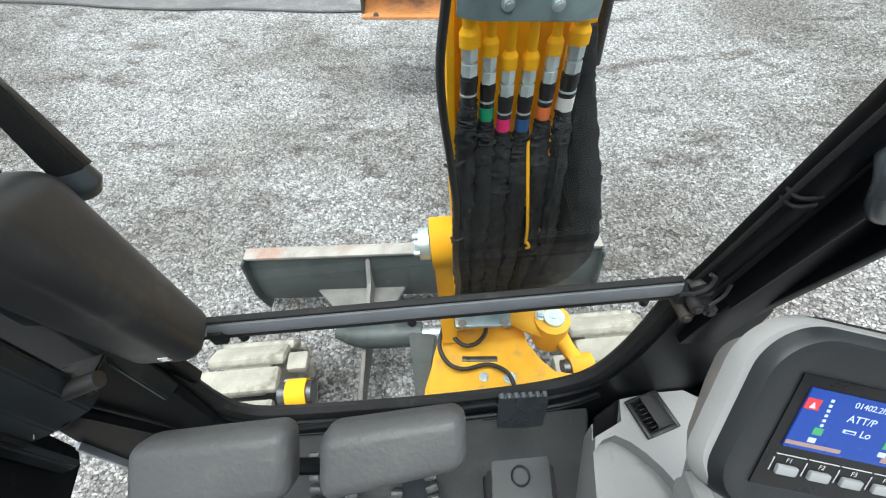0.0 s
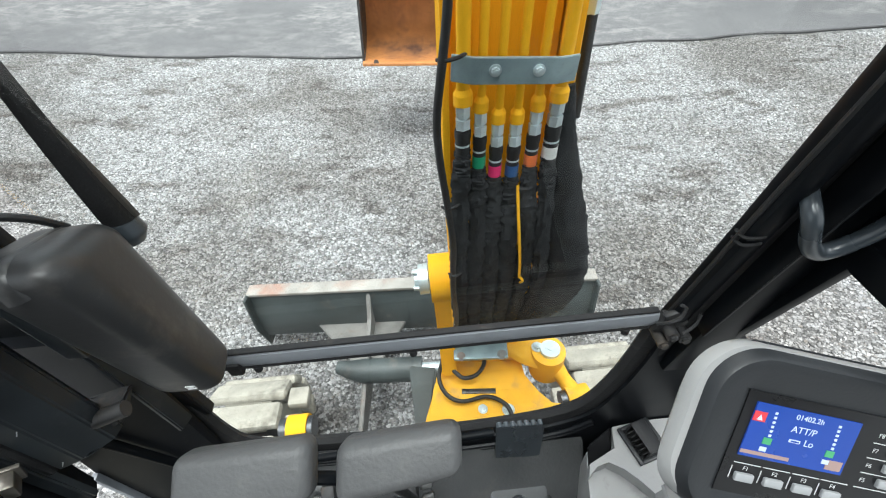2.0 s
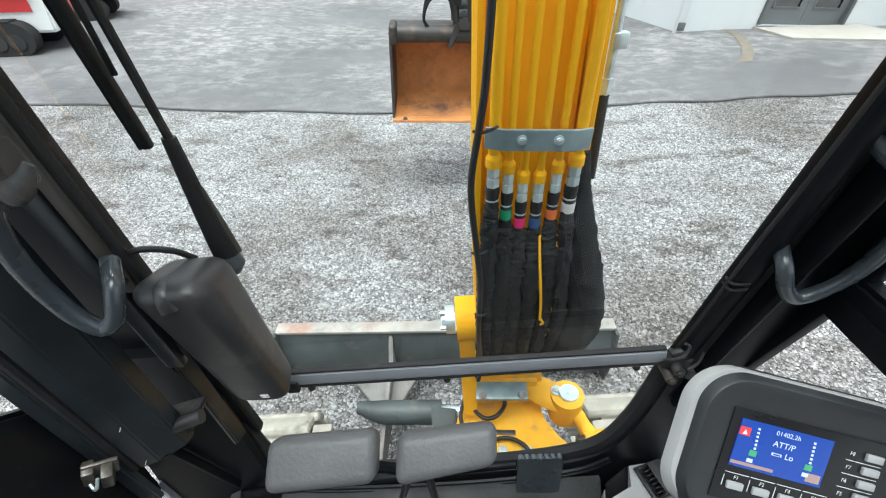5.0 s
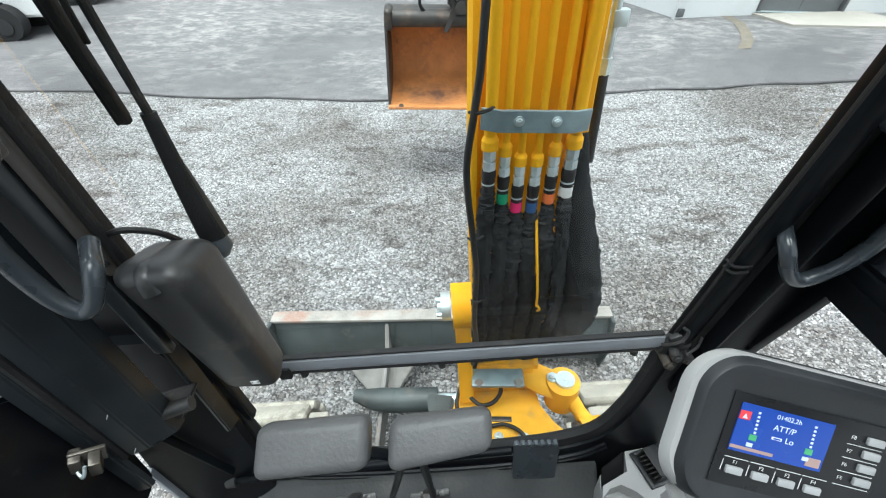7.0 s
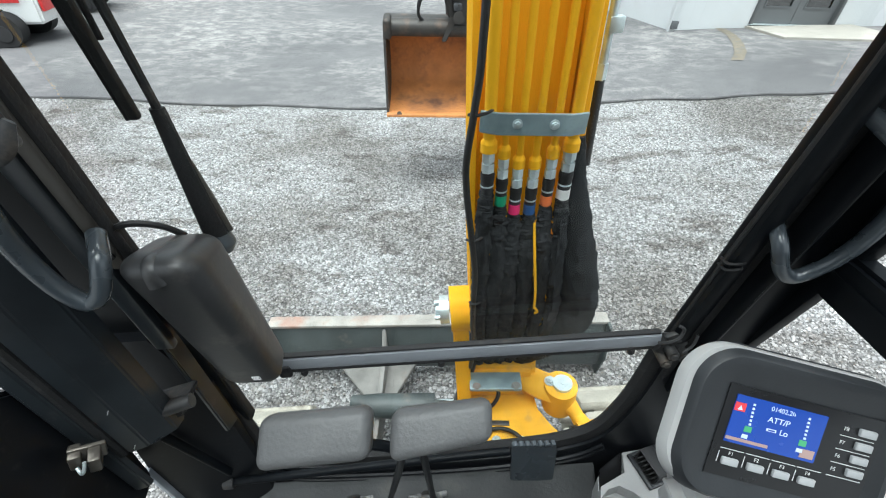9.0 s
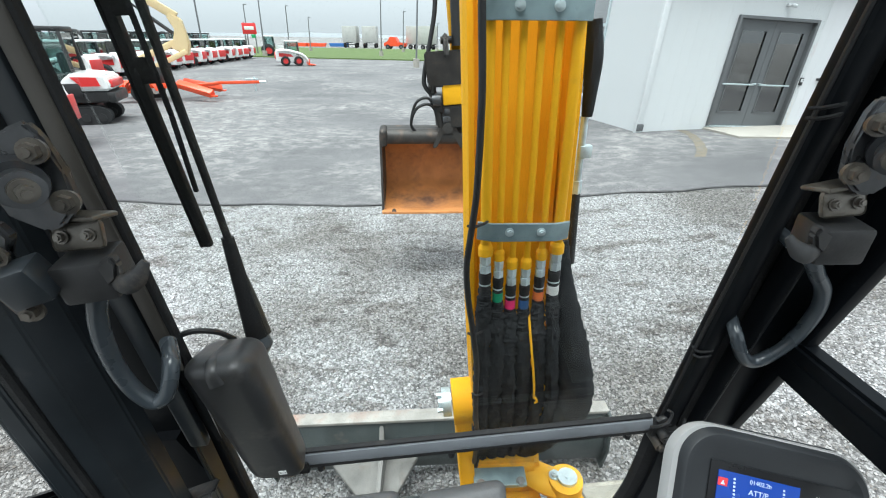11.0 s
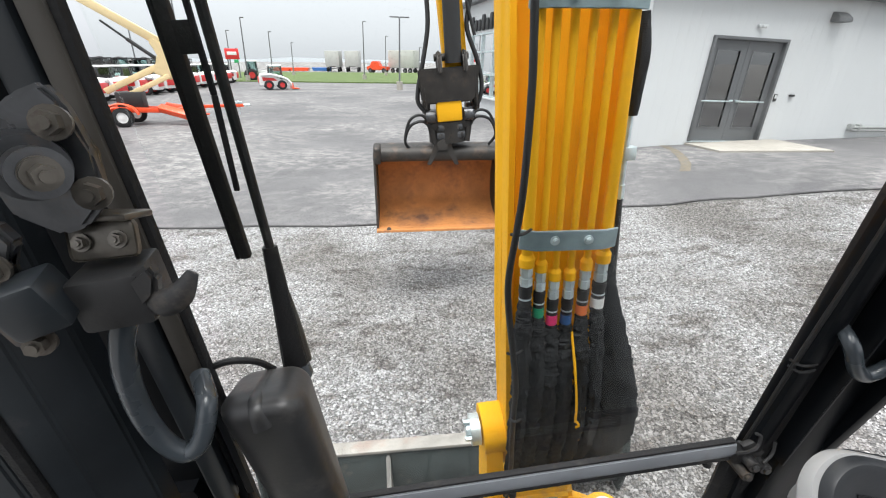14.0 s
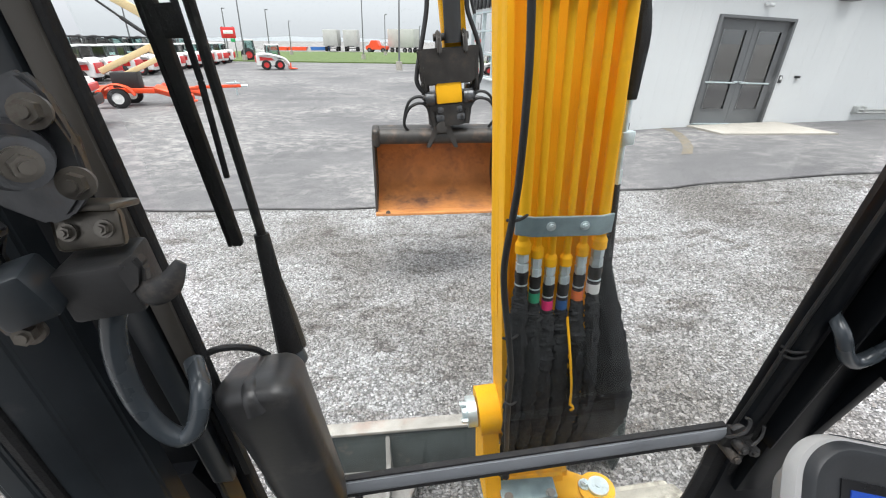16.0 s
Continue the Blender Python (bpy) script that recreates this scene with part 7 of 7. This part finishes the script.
def skid_loader(m, label, group="", tracked=False, scoop=MACHBLACK):
    e = empty("skid_loader", m, label, "loader", group)
    if tracked:
        for x in (-0.7, 0.7):
            crawler(e, (x, -0.1, 0), 1.9, 0.62, 0.34)
    else:
        for x in (-0.68, 0.68):
            for y in (-0.62, 0.5):
                wheel(e, (x, y, 0.40), 0.40, 0.28)
    bm = bm_new()
    prism(bm, [(-0.5, -1.35, 0.35), (-0.5, -1.4, 1.0), (-0.5, -1.25, 1.35), (-0.5, -0.6, 1.25), (-0.5, 0.9, 0.75), (-0.5, 1.0, 0.35)], (1.0, 0, 0), 0.05)
    part("body", bm, WHITEPAINT, e, "white body")
    bm = bm_new()
    box(bm, (0, -1.42, 0.85), (0.9, 0.06, 0.55), bevel=0.02)
    for x in (-0.52, 0.52):
        prism(bm, [(x - 0.015, -1.1, 0.75), (x - 0.015, -1.1, 1.05), (x - 0.015, -0.1, 0.95), (x - 0.015, 0.1, 0.75)], (0.03, 0, 0))
    part("red_panel", bm, REDPAINT, e, "red panels")
    cabin(e, (0, 0.05, 0.85), (0.92, 1.15, 1.1), WHITEPAINT)
    for x in (-0.62, 0.62):
        bm = bm_new()
        sweep(bm, [(x, -1.2, 1.2), (x, -0.4, 1.25), (x, 0.8, 0.95), (x, 1.25, 0.55), (x, 1.35, 0.3)], [0.11, 0.11, 0.10, 0.10, 0.08], 8, 4)
        part("lift_arm", bm, WHITEPAINT, e)
    bm = bm_new()
    prism(bm, [(-0.85, 1.35, 0.55), (-0.85, 1.3, 0.05), (-0.85, 1.95, 0.05), (-0.85, 1.95, 0.09), (-0.85, 1.42, 0.15), (-0.85, 1.42, 0.55)], (1.7, 0, 0), 0.01)
    part("loader_bucket", bm, scoop, e)
    return e


def tractor(m, label):
    e = empty("tractor", m, label, "tractor")
    for x in (-0.75, 0.75):
        wheel(e, (x, -0.7, 0.72), 0.72, 0.4)
        wheel(e, (x, 1.1, 0.45), 0.45, 0.28)
    bm = bm_new()
    prism(bm, [(-0.32, 0.2, 0.6), (-0.32, 0.2, 1.35), (-0.32, 1.5, 1.2), (-0.32, 1.65, 0.95), (-0.32, 1.6, 0.6)], (0.64, 0, 0), 0.06)
    part("hood", bm, WHITEPAINT, e)
    bm = bm_new()
    box(bm, (0, 0.3, 0.6), (0.5, 2.6, 0.3), bevel=0.04)
    part("tractor_chassis", bm, MACHBLACK, e)
    cabin(e, (0, -0.5, 1.05), (1.2, 1.2, 1.25), WHITEPAINT)
    return e


def boom_lift():
    e = empty("towable_boom_lift", pose(-11.25, 18.5, -0.12, 0, 0, -72), "towable boom lift with cream arms on a red trailer", "boom lift")
    bm = bm_new()
    channel(bm, (-0.35, -1.2, 0.62), (-0.35, 0.9, 0.55), 0.14, 0.18, 0.02)
    channel(bm, (0.35, -1.2, 0.62), (0.35, 0.9, 0.55), 0.14, 0.18, 0.02)
    channel(bm, (-0.35, 0.9, 0.55), (0.0, 2.0, 0.62), 0.12, 0.14, 0.02)
    channel(bm, (0.35, 0.9, 0.55), (0.0, 2.0, 0.62), 0.12, 0.14, 0.02)
    channel(bm, (0, 1.9, 0.64), (0, 3.6, 0.66), 0.12, 0.12, 0.02)
    part("trailer_frame", bm, ORANGERED, e, "orange-red trailer frame")
    for s in (-1, 1):
        for y0, y1 in ((0.6, 1.9), (-1.0, -1.7)):
            bm = bm_new()
            channel(bm, (s * 0.4, y0, 0.66), (s * 1.0, y1, 0.32), 0.24, 0.30, 0.04)
            box(bm, (s * 1.02, y1 * 1.03, 0.24), (0.22, 0.22, 0.06), bevel=0.02)
            part("outrigger", bm, ORANGERED, e, "orange-red outrigger leg")
    for x in (-0.8, 0.8):
        wheel(e, (x, -0.6, 0.36), 0.36, 0.22, WHITEPAINT)
    bm = bm_new()
    cyl(bm, (0, 3.55, 0.66), (0, 3.85, 0.66), 0.05, 12)
    box(bm, (0.0, 3.3, 0.78), (0.12, 0.5, 0.05), bevel=0.01)
    cyl(bm, (0.0, 3.4, 0.30), (0.0, 3.4, 0.85), 0.035, 10)
    part("tow_hitch", bm, STEEL, e, "grey tow hitch")
    bm = bm_new()
    box(bm, (0, -0.4, 0.95), (0.6, 0.9, 0.6), bevel=0.05)
    part("power_unit", bm, MACHBLACK, e)
    for x in (-0.8, 0.8):
        bm = bm_new()
        sweep(bm, [(x, -1.15, 0.40), (x, -1.0, 0.72), (x, -0.6, 0.86), (x, -0.2, 0.72), (x, -0.05, 0.45)], 0.15, 8, 4, 0.25)
        box(bm, (x, -1.45, 0.45), (0.3, 0.6, 0.5), bevel=0.06)
        part("mudguard", bm, ORANGERED, e, "orange-red mudguard")
    bm = bm_new()
    channel(bm, (-0.1, -1.22, 1.25), (-0.1, 0.712, 2.13), 0.16, 0.22, 0.02)
    channel(bm, (0.12, -0.518, 1.09), (0.12, 1.12, 1.81), 0.14, 0.18, 0.02)
    prism(bm, [(-0.16, 0.589, 1.93), (-0.16, 1.16, 1.65), (-0.16, 1.29, 2.09), (-0.16, 1.16, 2.93), (-0.16, 0.835, 3.17), (-0.16, 0.671, 3.01), (-0.16, 0.917, 2.57)], (0.32, 0, 0), 0.04)
    channel(bm, (0, 1.0, 3.02), (0, -1.66, 4.72), 0.22, 0.30, 0.02)
    part("lift_boom", bm, CREAM, e, "cream painted folding arms")
    bm = bm_new()
    channel(bm, (0, -1.58, 4.66), (0, -3.75, 6.05), 0.16, 0.24, 0.02)
    part("upper_boom", bm, CREAM, e, "cream painted telescoping boom section")
    bm = bm_new()
    cyl(bm, (0, 0.753, 2.45), (0, -0.026, 3.09), 0.07, 10)
    cyl(bm, (0, -0.026, 3.09), (0, -0.723, 3.69), 0.04, 10)
    part("lift_cylinder", bm, MACHBLACK, e)


boom_lift()
mini_excavator(pose(-10.75, 13.5, -0.11, 0, 0, 115), "white and red mini excavator with black cab parked on asphalt")
skid_loader(pose(-9.6, 10.0, -0.11, 0, 0, 110), "white and red compact track loader with black tracks", tracked=True)
skid_loader(pose(-14.6, 42.0, -0.10, 0, 0, -65), "white skid loader with red wheels and a red scoop", scoop=ORANGERED)
tractor(pose(-23.3, 59.5, -0.10, 0, 0, -60), "white tractor with red wheels")
row0 = skid_loader(pose(-20.2, 24.5, -0.10, 0, 0, 95), "white and red loader in a row of parked machines", "row of parked machines")
for i in range(1, 13):
    copy_thing(row0, pose(-20.2 - 0.36 * i, 24.5 + 2.4 * i, -0.10, 0, 0, 92 + 12 * math.sin(i * 2.2)))
row1 = mini_excavator(pose(-25.0, 28.0, -0.10, 0, 0, 100), "white mini excavator in a row of parked machines", "row of parked machines")
for i in range(1, 9):
    copy_thing(row1, pose(-25.0 - 0.45 * i, 28.0 + 3.2 * i, -0.10, 0, 0, 95 + 14 * math.sin(i * 1.7)))


# ---- lamp posts, sign, lorries ----
def lamp_post(x, y, h, heads=1, g="lamp posts on the lot"):
    p = empty("street_lamp", pose(x, y, -0.12, 0, 1.8, 0), "tall slim grey parking lot lamp post", "street lamp", g)
    bm = bm_new()
    cyl(bm, (0, 0, 0.7), (0, 0, h), 0.09, 10, 0.06)
    part("post", bm, POLEGREY, p)
    bm = bm_new()
    cyl(bm, (0, 0, 0), (0, 0, 0.75), 0.28, 14)
    part("post_base", bm, CONCRETE, p, "round concrete base")
    for s in ((1, -1) if heads == 2 else (1,)):
        bm = bm_new()
        box(bm, (s * (0.45 if heads == 2 else 0.2), 0, h + 0.02), (0.8 if heads == 2 else 0.42, 0.25, 0.10), bevel=0.03)
        part("lamp_head", bm, POLEGREY, p)


for x, y, h, n in ((-3.4, 42.3, 5.9, 2), (-10.3, 64, 7.2, 1), (-23.9, 58, 7.1, 1), (-25.9, 72, 6.4, 1), (-25.9, 82, 5.3, 1), (-24.9, 46, 8.6, 1), (-9.8, 84, 6.5, 1), (-33.5, 52.0, 6.0, 1), (-30.4, 68.0, 6.3, 1), (-4.2, 92, 5.0, 1)):
    lamp_post(x, y, h, n)

sg = empty("roadside_sign", pose(-29.0, 66.0, -0.1, 0, 0, 20) @ Matrix.Diagonal((0.72, 0.72, 0.72, 1)), "red and white roadside sign on two posts", "sign")
bm = bm_new()
for x in (-0.9, 0.9):
    cyl(bm, (x, 0, 0), (x, 0, 5.6), 0.11, 10)
part("sign_post", bm, POLEGREY, sg)
bm = bm_new()
box(bm, (0, -0.05, 4.5), (2.5, 0.3, 1.9), bevel=0.08)
part("sign_panel", bm, REDPAINT, sg, "red sign panel")
bm = bm_new()
box(bm, (0, -0.22, 4.6), (1.7, 0.06, 0.6), bevel=0.02)
part("sign_band", bm, WHITEPAINT, sg, "white band")
bm = bm_new()
box(bm, (0.6, -0.05, 3.2), (0.8, 0.25, 0.6), bevel=0.04)
part("sign_lamp_panel", bm, GREENSIGN, sg, "green lower panel")


def lorry(m, label, w=2.5, L=6.0, material=TRAILERGREY):
    e = empty("box_trailer", m, label, "trailer", "lorry trailers behind the verge")
    bm = bm_new()
    box(bm, (0, 0, 2.95), (w, L, 3.7), bevel=0.05)
    part("cargo_box", bm, material, e)
    bm = bm_new()
    box(bm, (0, 0, 1.15), (w * 0.5, L, 0.2))
    box(bm, (0, -L / 2, 0.7), (w * 0.9, 0.1, 0.15))
    part("trailer_chassis", bm, MACHBLACK, e)
    for x in (-w * 0.4, w * 0.4):
        for y in (-L * 0.35, -L * 0.15, L * 0.35):
            wheel(e, (x, y, 0.52), 0.52, 0.4, POLEGREY)


lorry(pose(-27.3, 119, -0.1, 0, 0, 4), "pale grey box trailer seen from behind", 3.4)
lorry(pose(-22.4, 119, -0.1, 0, 0, 4), "pale grey box trailer seen from behind", 3.4)
lorry(pose(-8.5, 108, -0.1, 0, 0, 60), "pale grey box trailer standing across", 2.6, 7.0)


def pickup(m, material, label):
    e = empty("delivery_truck", m, label, "truck")
    bm = bm_new()
    prism(bm, [(-1.1, -2.5, 0.6), (-1.1, -2.5, 1.3), (-1.1, -0.6, 1.35), (-1.1, -0.2, 2.5), (-1.1, 1.2, 2.5), (-1.1, 1.6, 1.5), (-1.1, 2.5, 1.3), (-1.1, 2.5, 0.6)], (2.2, 0, 0), 0.1)
    part("body", bm, material, e)
    for x in (-1, 1):
        for y in (-1.6, 1.6):
            wheel(e, (x, y, 0.5), 0.5, 0.35, POLEGREY)


pickup(pose(-14.5, 108, -0.1, 0, 0, 80), ORANGERED, "orange-red truck parked behind the verge")
for i, (x, y, c) in enumerate(((-36, 118, ORANGERED), (-31, 121, BLUEPAINT), (-40.5, 117, ORANGERED))):
    bm = bm_new()
    prism(bm, [(-2.2, -0.9, 0), (2.2, -0.9, 0), (2.5, -0.9, 0.8), (-2.5, -0.9, 0.8)], (0, 1.8, 0), 0.05)
    d = put("skip_container", bm, c, m=pose(x, y, 0, 0, 0, 5))
    tagged(d, "painted steel skip container on the far lot", "container", "far containers")

# far hills, their mist put into the pale colour
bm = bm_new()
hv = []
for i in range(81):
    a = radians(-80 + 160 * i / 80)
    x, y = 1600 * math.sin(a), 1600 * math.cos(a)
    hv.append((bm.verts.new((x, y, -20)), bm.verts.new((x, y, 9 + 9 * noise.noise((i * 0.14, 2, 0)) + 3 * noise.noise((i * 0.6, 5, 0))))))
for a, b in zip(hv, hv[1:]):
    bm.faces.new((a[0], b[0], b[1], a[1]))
HILL = mat("haze_tinted_hill", (0.62, 0.66, 0.69), 1.0, var=0.03, scale=0.01)
tagged(put("backdrop_hills", bm, HILL), "hills on the horizon, the haze painted into their pale colour", "hills", kind="structure")
